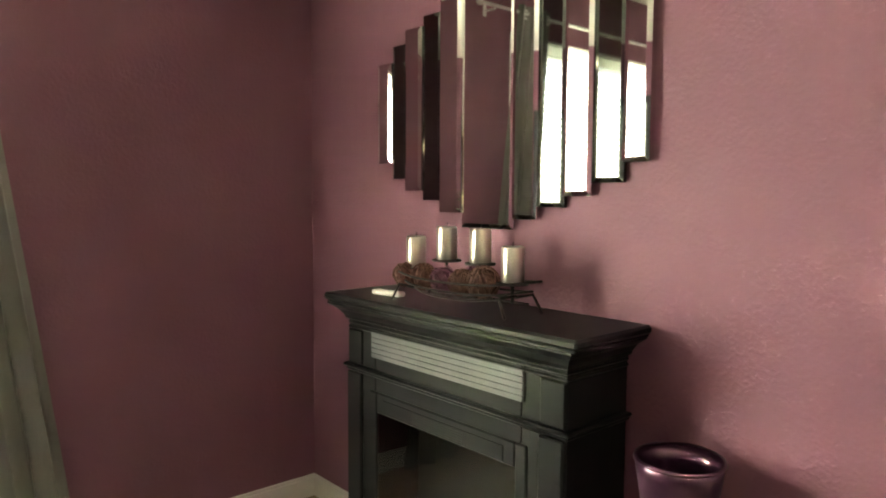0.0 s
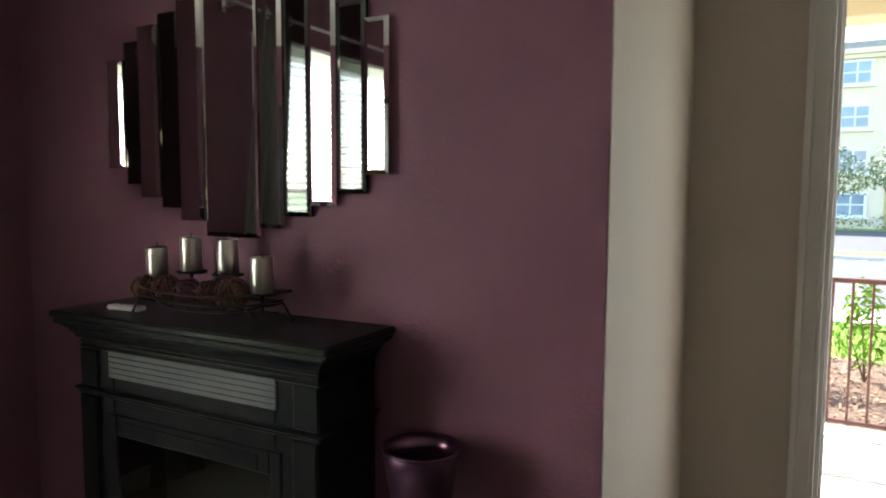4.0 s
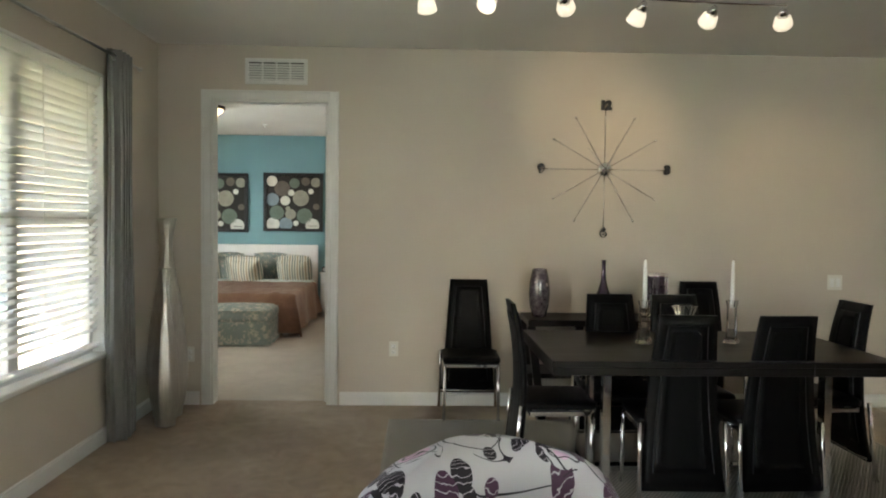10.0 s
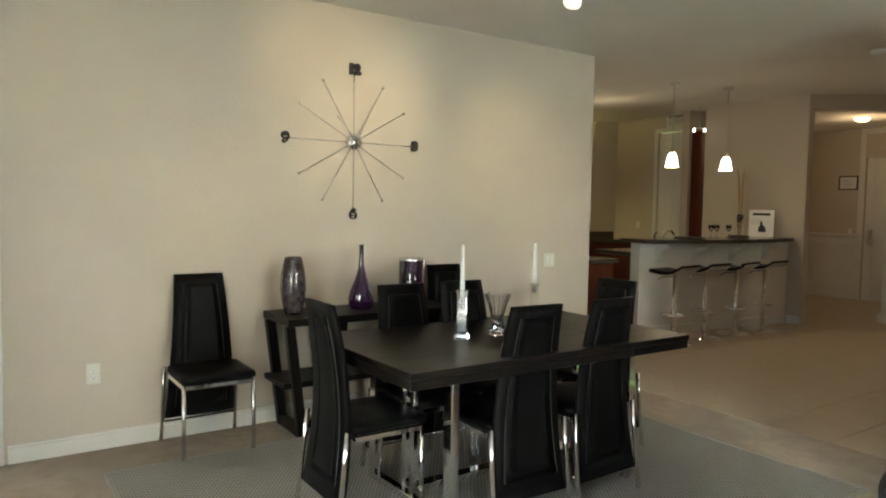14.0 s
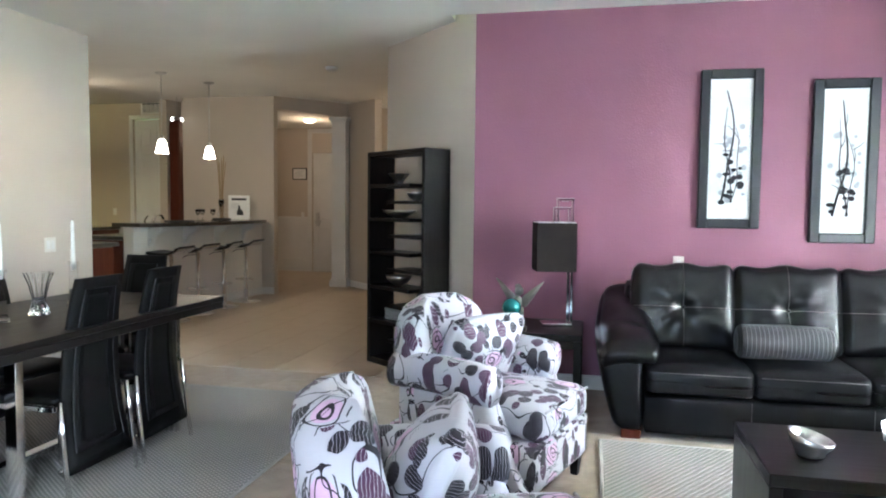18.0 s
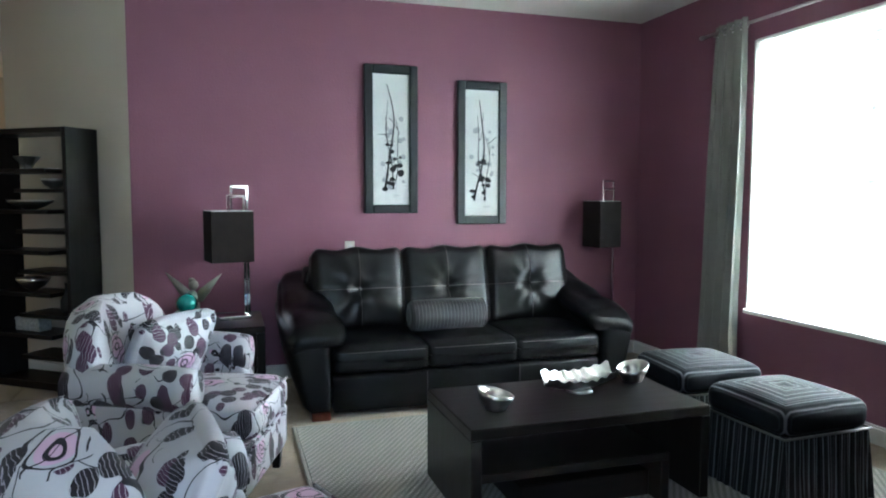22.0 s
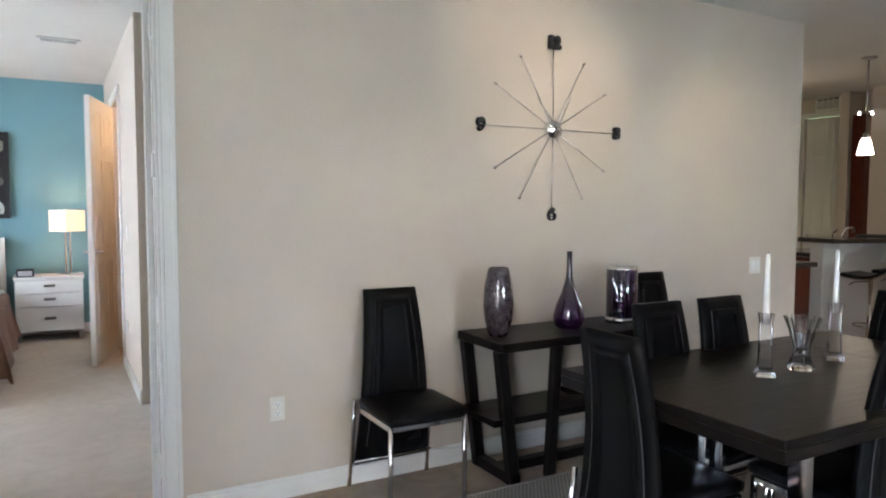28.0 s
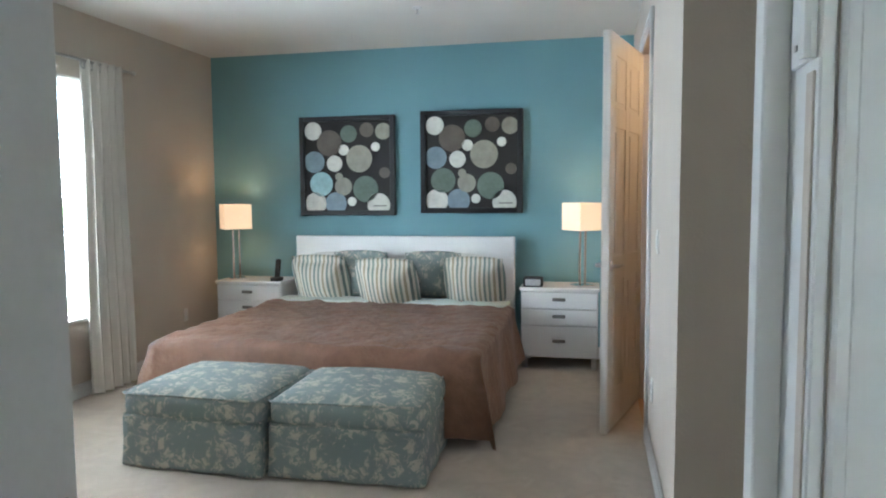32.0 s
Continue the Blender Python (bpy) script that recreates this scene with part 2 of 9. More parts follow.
def rose_fabric(name):
    """White satin printed with line-drawn mauve and black roses and dark hatched leaves."""
    m, nt, b = begin(name)
    v = coords(nt)
    warp = node(nt, "TexNoise", Vector=v, Scale=8.0, Detail=1.0)

    def bent(vec, amount):
        off = nt.nodes.new("ShaderNodeVectorMath")
        off.operation = "MULTIPLY_ADD"
        nt.links.new(warp.outputs[1], off.inputs[0])
        off.inputs[1].default_value = (amount, amount, amount)
        nt.links.new(vec, off.inputs[2])
        return off.outputs[0]
    white, black = (0.40, 0.392, 0.42), (0.010, 0.008, 0.012)
    col = white
    # stems
    stem = node(nt, "TexNoise", Vector=v, Scale=6.5, Detail=0.0)
    col = blend(nt, math_node(nt, "LESS_THAN", math_node(nt, "ABSOLUTE", math_node(nt, "SUBTRACT", stem.outputs[0], 0.5)), 0.007), col, black)
    # leaves: three scatters of dark lens shapes lying different ways
    for turn, keep in (((0.3, 0.4, 0.6), 0.28), ((1.2, -0.5, 1.7), 0.36), ((-0.7, 1.0, 2.6), 0.36)):
        vor = node(nt, "TexVoronoi", Vector=bent(coords(nt, (13.0, 13.0, 6.4), turn), 0.4), Scale=0.92, Randomness=0.75)
        p = node(nt, "SeparateColor", Color=vor.outputs["Color"])
        hatch = node(nt, "TexWave", Vector=v, Scale=38.0, Distortion=5.0, Detail=1.0)
        leaf = blend(nt, math_node(nt, "GREATER_THAN", p.outputs[1], 0.55), black, (0.05, 0.016, 0.042))
        leaf = blend(nt, math_node(nt, "GREATER_THAN", hatch.outputs[1], 0.965), leaf, (0.35, 0.32, 0.36))
        col = blend(nt, math_node(nt, "MULTIPLY", math_node(nt, "LESS_THAN", vor.outputs["Distance"], 0.37), math_node(nt, "GREATER_THAN", p.outputs[0], keep)), col, leaf)
    # roses: mauve or black hearts wound round with drawn lines
    vor = node(nt, "TexVoronoi", Vector=bent(v, 0.035), Scale=5.6, Randomness=0.6)
    d, pick = vor.outputs["Distance"], node(nt, "SeparateColor", Color=vor.outputs["Color"])
    swirl = node(nt, "TexNoise", Vector=v, Scale=10.0, Detail=0.0)
    ring = math_node(nt, "SINE", math_node(nt, "ADD", math_node(nt, "MULTIPLY", d, 50.0), math_node(nt, "MULTIPLY", swirl.outputs[0], 30.0)))
    dark = math_node(nt, "GREATER_THAN", pick.outputs[1], 0.62)
    petal = blend(nt, dark, (0.50, 0.33, 0.45), (0.014, 0.010, 0.016))
    line = blend(nt, dark, black, (0.40, 0.37, 0.42))
    rose = blend(nt, math_node(nt, "GREATER_THAN", ring, math_node(nt, "ADD", math_node(nt, "MULTIPLY", dark, 0.2), 0.70)), petal, line)
    outer = blend(nt, math_node(nt, "GREATER_THAN", ring, 0.78), white, black)
    rose = blend(nt, math_node(nt, "GREATER_THAN", d, 0.31), rose, outer)
    is_rose = math_node(nt, "MULTIPLY", math_node(nt, "LESS_THAN", d, math_node(nt, "SUBTRACT", 0.40, math_node(nt, "MULTIPLY", dark, 0.10))), math_node(nt, "GREATER_THAN", pick.outputs[0], 0.26))
    col = blend(nt, is_rose, col, rose)
    scrawl = node(nt, "TexNoise", Vector=v, Scale=15.0, Detail=0.0)
    near = math_node(nt, "MULTIPLY", math_node(nt, "LESS_THAN", d, 0.47), math_node(nt, "GREATER_THAN", pick.outputs[0], 0.26))
    thin = math_node(nt, "LESS_THAN", math_node(nt, "ABSOLUTE", math_node(nt, "SUBTRACT", scrawl.outputs[0], 0.5)), 0.014)
    col = blend(nt, math_node(nt, "MULTIPLY", near, thin), col, black)
    nt.links.new(col, b.inputs["Base Color"])
    b.inputs["Roughness"].default_value = 0.5
    b.inputs["Specular IOR Level"].default_value = 0.25
    b.inputs["Sheen Weight"].default_value = 0.04
    fold = node(nt, "TexNoise", Vector=v, Scale=6.0, Detail=3.0)
    bump(nt, b, fold.outputs[0], 0.3, 0.02)
    return m


def damask(name, c1, c2, scale=14.0):
    """Sage ground with pale flower sprays."""
    m, nt, b = begin(name)
    v = coords(nt)
    n1 = node(nt, "TexNoise", Vector=v, Scale=scale, Detail=4.0, Roughness=0.7, Distortion=2.2)
    n2 = node(nt, "TexVoronoi", Vector=v, Scale=scale * 0.9)
    f = math_node(nt, "ADD", math_node(nt, "MULTIPLY", n1.outputs[0], 1.0), math_node(nt, "MULTIPLY", n2.outputs["Distance"], -0.28))
    f = ramp(nt, f, 0.36, 0.47)
    nt.links.new(blend(nt, f, c1, c2), b.inputs["Base Color"])
    b.inputs["Roughness"].default_value = 0.85
    fine = node(nt, "TexNoise", Vector=v, Scale=200.0)
    bump(nt, b, fine.outputs[0], 0.3, 0.002)
    return m


def leather(name):
    m, nt, b = begin(name)
    v = coords(nt)
    pebble = node(nt, "TexVoronoi", Vector=v, Scale=260.0)
    fold = node(nt, "TexNoise", Vector=v, Scale=7.0, Detail=2.0, Roughness=0.45, Distortion=0.5)
    nt.links.new(blend(nt, fold.outputs[0], (0.0035, 0.0035, 0.004), (0.007, 0.0065, 0.0065)), b.inputs["Base Color"])
    nt.links.new(math_node(nt, "ADD", math_node(nt, "MULTIPLY", fold.outputs[0], 0.14), 0.27), b.inputs["Roughness"])
    h = math_node(nt, "ADD", math_node(nt, "MULTIPLY", pebble.outputs["Distance"], 0.05), fold.outputs[0])
    b.inputs["Specular IOR Level"].default_value = 0.26
    bump(nt, b, h, 0.3, 0.008)
    return m


def thin_slat(name, c1, c2):
    """White vinyl, thin enough to let daylight glow through."""
    m = mat(name, c1, c2, 0.45, scale=4.0)
    nt = m.node_tree
    thru = node(nt, "BsdfTranslucent")
    thru.inputs["Color"].default_value = (0.93, 0.93, 0.91, 1)
    mix = nt.nodes.new("ShaderNodeMixShader")
    mix.inputs[0].default_value = 0.74
    nt.links.new(nt.nodes["Principled BSDF"].outputs[0], mix.inputs[1])
    nt.links.new(thru.outputs[0], mix.inputs[2])
    nt.links.new(mix.outputs[0], nt.nodes["Material Output"].inputs[0])
    return m


M = {
    "beige": wall_paint("beige_wall_paint", (0.55, 0.485, 0.41)),
    "plum": wall_paint("plum_wall_paint", (0.205, 0.085, 0.125)),
    "blue": wall_paint("teal_wall_paint", (0.20, 0.37, 0.42)),
    "ceil": wall_paint("white_ceiling_paint", (0.74, 0.72, 0.68), 0.8),
    "trim": mat("white_trim_paint", (0.72, 0.71, 0.69), (0.66, 0.65, 0.62), 0.38, scale=3.0, relief=0.1),
    "carpet": carpet("beige_carpet", (0.37, 0.272, 0.178), (0.235, 0.168, 0.106)),
    "carpet2": carpet("pale_bedroom_carpet", (0.50, 0.43, 0.35), (0.40, 0.34, 0.27)),
    "tile": mat("cream_floor_tile", (0.43, 0.345, 0.25), (0.39, 0.31, 0.225), 0.34, scale=5.0, vary=0.15, relief=0.12),
    "grout": mat("tile_grout", (0.40, 0.322, 0.233), rough=0.9),
    "rug": woven_rug("grey_woven_rug", (0.41, 0.385, 0.35), (0.175, 0.163, 0.148)),
    "espresso": dark_wood("espresso_wood", (0.007, 0.0056, 0.005), (0.012, 0.0092, 0.0076), 0.33),
    "espresso_z": dark_wood("espresso_wood_upright", (0.008, 0.0066, 0.006), (0.013, 0.0105, 0.009), 0.36, 2),
    "mantel": mat("black_painted_wood", (0.010, 0.0105, 0.011), (0.007, 0.0075, 0.008), 0.32, scale=3.0, grain=90.0, relief=0.03, spec=0.22),
    "leather": leather("black_leather"),
    "vinyl": mat("black_vinyl", (0.0055, 0.005, 0.005), (0.0035, 0.0035, 0.0035), 0.42, scale=5.0, grain=160.0, relief=0.35, deep=0.0015, spec=0.10),
    "piping": mat("dark_grey_piping", (0.035, 0.033, 0.034), rough=0.45),
    "chrome": mat("chrome", (0.82, 0.82, 0.83), (0.75, 0.75, 0.76), 0.07, 1.0, scale=2.0),
    "steel": mat("brushed_steel", (0.62, 0.61, 0.60), (0.5, 0.49, 0.48), 0.28, 1.0, scale=4.0, stretch=(1, 1, 12)),
    "silver": mat("silver_leaf", (0.66, 0.65, 0.635), (0.50, 0.49, 0.475), 0.30, 1.0, scale=9.0, relief=0.3, deep=0.002),
    "iron": mat("dark_bronze_wire", (0.02, 0.016, 0.014), rough=0.5, metal=0.6),
    "mirror": mat("mirror_silvering", (0.88, 0.89, 0.88), (0.86, 0.87, 0.87), 0.02, 1.0, rough2=0.03),
    "mirror_edge": mat("bevelled_mirror_edge", (0.80, 0.83, 0.81), (0.70, 0.76, 0.72), 0.06, 1.0),
    "rose": rose_fabric("rose_print_satin"),
    "damask": damask("sage_flowered_cloth", (0.215, 0.255, 0.245), (0.47, 0.43, 0.365)),
    "curtain": mat("silver_grey_satin", (0.20, 0.195, 0.18), (0.14, 0.135, 0.122), 0.45, scale=4.0, stretch=(3, 3, 0.4), grain=200.0, relief=0.2, sheen=0.2),
    "curtain2": mat("ivory_curtain_cloth", (0.74, 0.72, 0.67), (0.66, 0.64, 0.59), 0.7, scale=4.0, stretch=(3, 3, 0.4), grain=200.0, relief=0.2),
    "slat": thin_slat("white_blind_slat", (0.80, 0.79, 0.75), (0.75, 0.735, 0.70)),
    "plate": mat("ivory_plastic", (0.70, 0.68, 0.62), (0.66, 0.64, 0.58), 0.35),
    "shade": mat("charcoal_lamp_cloth", (0.022, 0.017, 0.015), (0.015, 0.012, 0.011), 0.9, grain=220.0, relief=0.4, spec=0.15),
    "white_lacquer": mat("white_lacquer", (0.78, 0.78, 0.77), (0.74, 0.74, 0.73), 0.22, scale=2.0),
    "cover": mat("brown_satin_bedcover", (0.225, 0.112, 0.062), (0.155, 0.074, 0.04), 0.5, scale=6.0, grain=22.0, relief=0.8, deep=0.016, sheen=0.08),
    "sheet": mat("pale_mint_sheet", (0.62, 0.68, 0.65), rough=0.8, grain=100.0, relief=0.3),
    "white_cloth": mat("white_cotton", (0.74, 0.73, 0.70), rough=0.85, grain=120.0, relief=0.3),
    "door_wood": mat("cream_door_paint", (0.72, 0.69, 0.64), (0.66, 0.63, 0.58), 0.36, scale=3.0, stretch=(6, 6, 0.7)),
    "cherry": dark_wood("cherry_cabinet", (0.10, 0.024, 0.011), (0.065, 0.015, 0.008), 0.3, 2),
    "granite": mat("black_granite", (0.020, 0.018, 0.016), (0.10, 0.085, 0.07), 0.10, scale=90.0, grain=220.0),
    "concrete": mat("patio_concrete", (0.58, 0.53, 0.46), (0.51, 0.47, 0.41), 0.85, scale=2.0, relief=0.4, deep=0.003),
    "stucco": mat("cream_stucco", (0.76, 0.67, 0.54), (0.70, 0.61, 0.49), 0.9, scale=3.0, grain=80.0, relief=0.5, deep=0.004),
    "rail": mat("rust_red_railing_paint", (0.115, 0.045, 0.035), (0.09, 0.034, 0.027), 0.45, scale=8.0),
    "ball": mat("twig_ball", (0.15, 0.065, 0.045), (0.06, 0.024, 0.018), 0.8, grain=90.0, relief=0.9, deep=0.01),
    "ball_plum": mat("plum_twig_ball", (0.14, 0.03, 0.075), (0.05, 0.010, 0.028), 0.7, grain=90.0, relief=0.9, deep=0.01),
    "candle": mat("pearly_silver_wax", (0.60, 0.57, 0.53), (0.50, 0.47, 0.43), 0.27, 0.95, scale=3.0, grain=40.0, relief=0.15, deep=0.002),
    "white_wax": mat("white_wax", (0.80, 0.79, 0.75), rough=0.4),
    "plum_vase": mat("plum_metallic_glaze", (0.085, 0.030, 0.068), (0.06, 0.020, 0.047), 0.26, 0.45, scale=5.0, coat=0.35),
    "grey_vase": mat("putty_glaze", (0.125, 0.117, 0.102), (0.10, 0.094, 0.081), 0.42, scale=5.0, coat=0.15),
    "black_glass": mat("black_firebox_glass", (0.006, 0.006, 0.007), rough=0.06, spec=0.8, rough2=0.08),
    "clear": glass("clear_glass"),
    "crystal": glass("cut_crystal", (0.97, 0.98, 0.98), 0.02, 1.5),
    "plum_glass": glass("plum_glass", (0.22, 0.05, 0.20), 0.03, 1.45, 0.75),
    "teal_ball": mat("turquoise_glass_ball", (0.03, 0.27, 0.24), (0.02, 0.18, 0.17), 0.12, 0.5, coat=0.8),
    "grass": mat("lawn_grass", (0.21, 0.35, 0.045), (0.14, 0.26, 0.028), 0.9, scale=5.0, relief=0.8, deep=0.02),
    "mulch": mat("bark_mulch", (0.16, 0.095, 0.06), (0.085, 0.05, 0.032), 0.95, scale=30.0, grain=120.0, relief=1.0, deep=0.02),
    "asphalt": mat("asphalt", (0.075, 0.075, 0.078), (0.055, 0.055, 0.058), 0.9, scale=4.0, grain=150.0, relief=0.4, deep=0.004),
    "kerb": mat("kerb_concrete", (0.52, 0.50, 0.46), rough=0.9),
    # the dark second tone puts the crown's shaded gaps into the leaf colour
    "leaf": mat("bright_leaf", (0.20, 0.34, 0.022), (0.04, 0.10, 0.008), 0.6, scale=5.0, grain=30.0, spec=0.2),
    "leaf2": mat("olive_leaf", (0.085, 0.125, 0.045), (0.05, 0.08, 0.03), 0.55, scale=3.0),
    "bark": mat("grey_brown_bark", (0.17, 0.12, 0.085), (0.10, 0.07, 0.05), 0.9, scale=10.0, stretch=(4, 4, 0.6), relief=0.8, deep=0.01),
    "facade": mat("ochre_stucco", (0.56, 0.44, 0.25), (0.52, 0.40, 0.225), 0.9, scale=1.0, relief=0.3),
    "facade2": mat("cream_facade_stucco", (0.68, 0.58, 0.42), (0.63, 0.53, 0.38), 0.9, scale=1.0, relief=0.3),
    "roof": mat("grey_roof_tile", (0.30, 0.28, 0.26), (0.24, 0.225, 0.21), 0.9, scale=3.0),
    "car_glass": mat("tinted_car_glass", (0.010, 0.012, 0.014), rough=0.08, spec=0.3),
    "pane": mat("dim_window_glass", (0.10, 0.16, 0.22), (0.22, 0.30, 0.36), 0.12, scale=0.8, spec=0.8),
    "car": mat("dark_car_paint", (0.02, 0.022, 0.025), rough=0.3, coat=0.3, spec=0.3),
    "rubber": mat("black_rubber", (0.015, 0.015, 0.016), rough=0.8),
    "paper": mat("white_picture_mat", (0.80, 0.79, 0.76), rough=0.7),
    "ink": mat("black_ink", (0.012, 0.012, 0.013), rough=0.6),
    "grey_ink": mat("grey_ink_wash", (0.36, 0.36, 0.37), (0.50, 0.50, 0.51), rough=0.7, scale=30.0),
    "black_frame": mat("black_frame_wood", (0.014, 0.015, 0.018), (0.020, 0.021, 0.024), 0.4, scale=4.0),
    "striped": stripes("black_ribbed_stripe", [(0.014, 0.014, 0.016), (0.05, 0.05, 0.055), (0.014, 0.014, 0.016), (0.16, 0.16, 0.17), (0.02, 0.02, 0.022)], 0.007, 0, 0.5, 0.002),
    "striped_y": stripes("black_ribbed_stripe_side", [(0.014, 0.014, 0.016), (0.05, 0.05, 0.055), (0.014, 0.014, 0.016), (0.16, 0.16, 0.17), (0.02, 0.02, 0.022)], 0.007, 1, 0.5, 0.002),
    "pillow_stripe": stripes("sage_ivory_stripe", [(0.62, 0.58, 0.47), (0.18, 0.23, 0.22), (0.66, 0.62, 0.52), (0.30, 0.25, 0.17), (0.66, 0.62, 0.52), (0.15, 0.20, 0.20)], 0.018, 1, 0.8),
    "shade_lit": glow("lit_ivory_shade", (1.0, 0.58, 0.28), 0.065, (0.80, 0.70, 0.52)),
    "pendant_lit": glow("lit_white_glass", (1.0, 0.80, 0.55), 0.7),
    "dome_lit": glow("lit_alabaster_dome", (1.0, 0.70, 0.36), 0.33),
    "bulb_lit": glow("lit_bulb", (1.0, 0.86, 0.65), 0.5),
    "strip_lit": glow("lit_cabinet_strip", (1.0, 0.80, 0.35), 0.5),
    "board": mat("dark_brown_board", (0.02, 0.018, 0.016), rough=0.6),
    "reed": mat("dry_reed", (0.30, 0.22, 0.12), (0.22, 0.15, 0.08), 0.8),
    "sign": mat("white_sign_card", (0.78, 0.78, 0.76), rough=0.5),
    "wood_floor": mat("tan_hall_floor", (0.42, 0.27, 0.15), (0.36, 0.23, 0.12), 0.4),
    "white_plastic": mat("white_plastic", (0.78, 0.78, 0.76), rough=0.35),
    "figurine": mat("pewter_figurine", (0.24, 0.235, 0.20), (0.16, 0.155, 0.13), 0.45, 0.5),
    "gold_box": mat("glitter_box", (0.62, 0.64, 0.66), (0.35, 0.37, 0.40), 0.35, 0.4, scale=60.0),
    "blue_cloth": mat("blue_chair_sling", (0.04, 0.13, 0.33), rough=0.7),
}

# ---------------------------------------------------------------- mesh tools


def put_mesh(name, bm, material, smooth=False):
    me = bpy.data.meshes.new(name)
    bm.to_mesh(me)
    bm.free()
    if smooth:
        me.polygons.foreach_set("use_smooth", [True] * len(me.polygons))
    me.materials.append(M[material])
    return me


def part(name, bm, material, parent, label="", smooth=False, m=None):
    """One mesh object under a thing or a part."""
    ob = new(name, put_mesh(name, bm, material, smooth))
    ob.parent = parent
    if m is not None:
        ob.matrix_basis = m
    return tagged(ob, label)


def thing(name, label, category, m=None, group="", kind=""):
    ob = new(name)
    ob.empty_display_size = 0.1
    if m is not None:
        ob.matrix_basis = m
    return tagged(ob, label, category, group, kind)


def solo(name, bm, material, label, category, m=None, group="", kind="", smooth=False):
    """A thing that is one mesh."""
    ob = new(name, put_mesh(name, bm, material, smooth))
    if m is not None:
        ob.matrix_basis = m
    return tagged(ob, label, category, group, kind)


def box(x0, x1, y0, y1, z0, z1, b=0.004, bm=None):
    """A box with chamfered edges."""
    bm = bm or bmesh.new()
    c = ((x0 + x1) / 2, (y0 + y1) / 2, (z0 + z1) / 2)
    h = (abs(x1 - x0) / 2, abs(y1 - y0) / 2, abs(z1 - z0) / 2)
    b = min(b, min(h) * 0.9)
    if b <= 0:
        vs = {}
        for s in ((i, j, k) for i in (-1, 1) for j in (-1, 1) for k in (-1, 1)):
            vs[s] = bm.verts.new([c[n] + s[n] * h[n] for n in range(3)])
        for a in range(3):
            o = [n for n in range(3) if n != a]
            for s in (-1, 1):
                loop = []
                for u, w in ((-1, -1), (1, -1), (1, 1), (-1, 1)):
                    key = [0, 0, 0]
                    key[a], key[o[0]], key[o[1]] = s, u, w
                    loop.append(vs[tuple(key)])
                if (s == 1) == (a == 1):
                    loop.reverse()
                bm.faces.new(loop)
        return bm
    vs, faces = {}, []
    for s in ((i, j, k) for i in (-1, 1) for j in (-1, 1) for k in (-1, 1)):
        for a in range(3):
            p = [c[n] + s[n] * (h[n] - (0 if n == a else b)) for n in range(3)]
            vs[(s, a)] = bm.verts.new(p)
    for a in range(3):
        o = [n for n in range(3) if n != a]
        for s in (-1, 1):
            loop = []
            for u, w in ((-1, -1), (1, -1), (1, 1), (-1, 1)):
                key = [0, 0, 0]
                key[a], key[o[0]], key[o[1]] = s, u, w
                loop.append(vs[(tuple(key), a)])
            faces.append(loop)
        p, q = o
        for u in (-1, 1):
            for w in (-1, 1):
                lo, hi = [0, 0, 0], [0, 0, 0]
                for key, e in ((lo, -1), (hi, 1)):
                    key[a], key[p], key[q] = e, u, w
                lo, hi = tuple(lo), tuple(hi)
                faces.append([vs[(lo, p)], vs[(hi, p)], vs[(hi, q)], vs[(lo, q)]])
    for s in ((i, j, k) for i in (-1, 1) for j in (-1, 1) for k in (-1, 1)):
        faces.append([vs[(s, n)] for n in range(3)])
    cv = Vector(c)
    for loop in faces:
        n = (loop[1].co - loop[0].co).cross(loop[2].co - loop[0].co)
        mid = sum((v.co for v in loop), Vector()) / len(loop)
        if n.dot(mid - cv) < 0:
            loop.reverse()
        bm.faces.new(loop)
    return bm


def lathe(profile, seg=28, bm=None, at=(0, 0, 0), closed=True):
    """Turns (radius, height) pairs about the upright axis."""
    bm = bm or bmesh.new()
    rings = []
    for r, z in profile:
        rings.append([bm.verts.new((at[0] + max(r, 1e-4) * math.cos(2 * math.pi * k / seg), at[1] + max(r, 1e-4) * math.sin(2 * math.pi * k / seg), at[2] + z)) for k in range(seg)])
    for a, b in zip(rings, rings[1:]):
        for k in range(seg):
            bm.faces.new((a[k], a[(k + 1) % seg], b[(k + 1) % seg], b[k]))
    if closed:
        bm.faces.new(rings[0][::-1])
        bm.faces.new(rings[-1])
    return bm


def tube(points, r, seg=8, bm=None, taper=None):
    """A round bar along a line of points."""
    bm = bm or bmesh.new()
    pts = [Vector(p) for p in points]
    rings, side = [], None
    for n, p in enumerate(pts):
        d = (pts[min(n + 1, len(pts) - 1)] - pts[max(n - 1, 0)]).normalized()
        if side is None:
            side = d.orthogonal().normalized()
        side = (side - d * side.dot(d)).normalized()
        up = d.cross(side)
        rr = r if taper is None else r + (taper - r) * n / (len(pts) - 1)
        rings.append([bm.verts.new(p + rr * (math.cos(2 * math.pi * k / seg) * side + math.sin(2 * math.pi * k / seg) * up)) for k in range(seg)])
    for a, b in zip(rings, rings[1:]):
        for k in range(seg):
            bm.faces.new((a[k], a[(k + 1) % seg], b[(k + 1) % seg], b[k]))
    bm.faces.new(rings[0][::-1])
    bm.faces.new(rings[-1])
    return bm


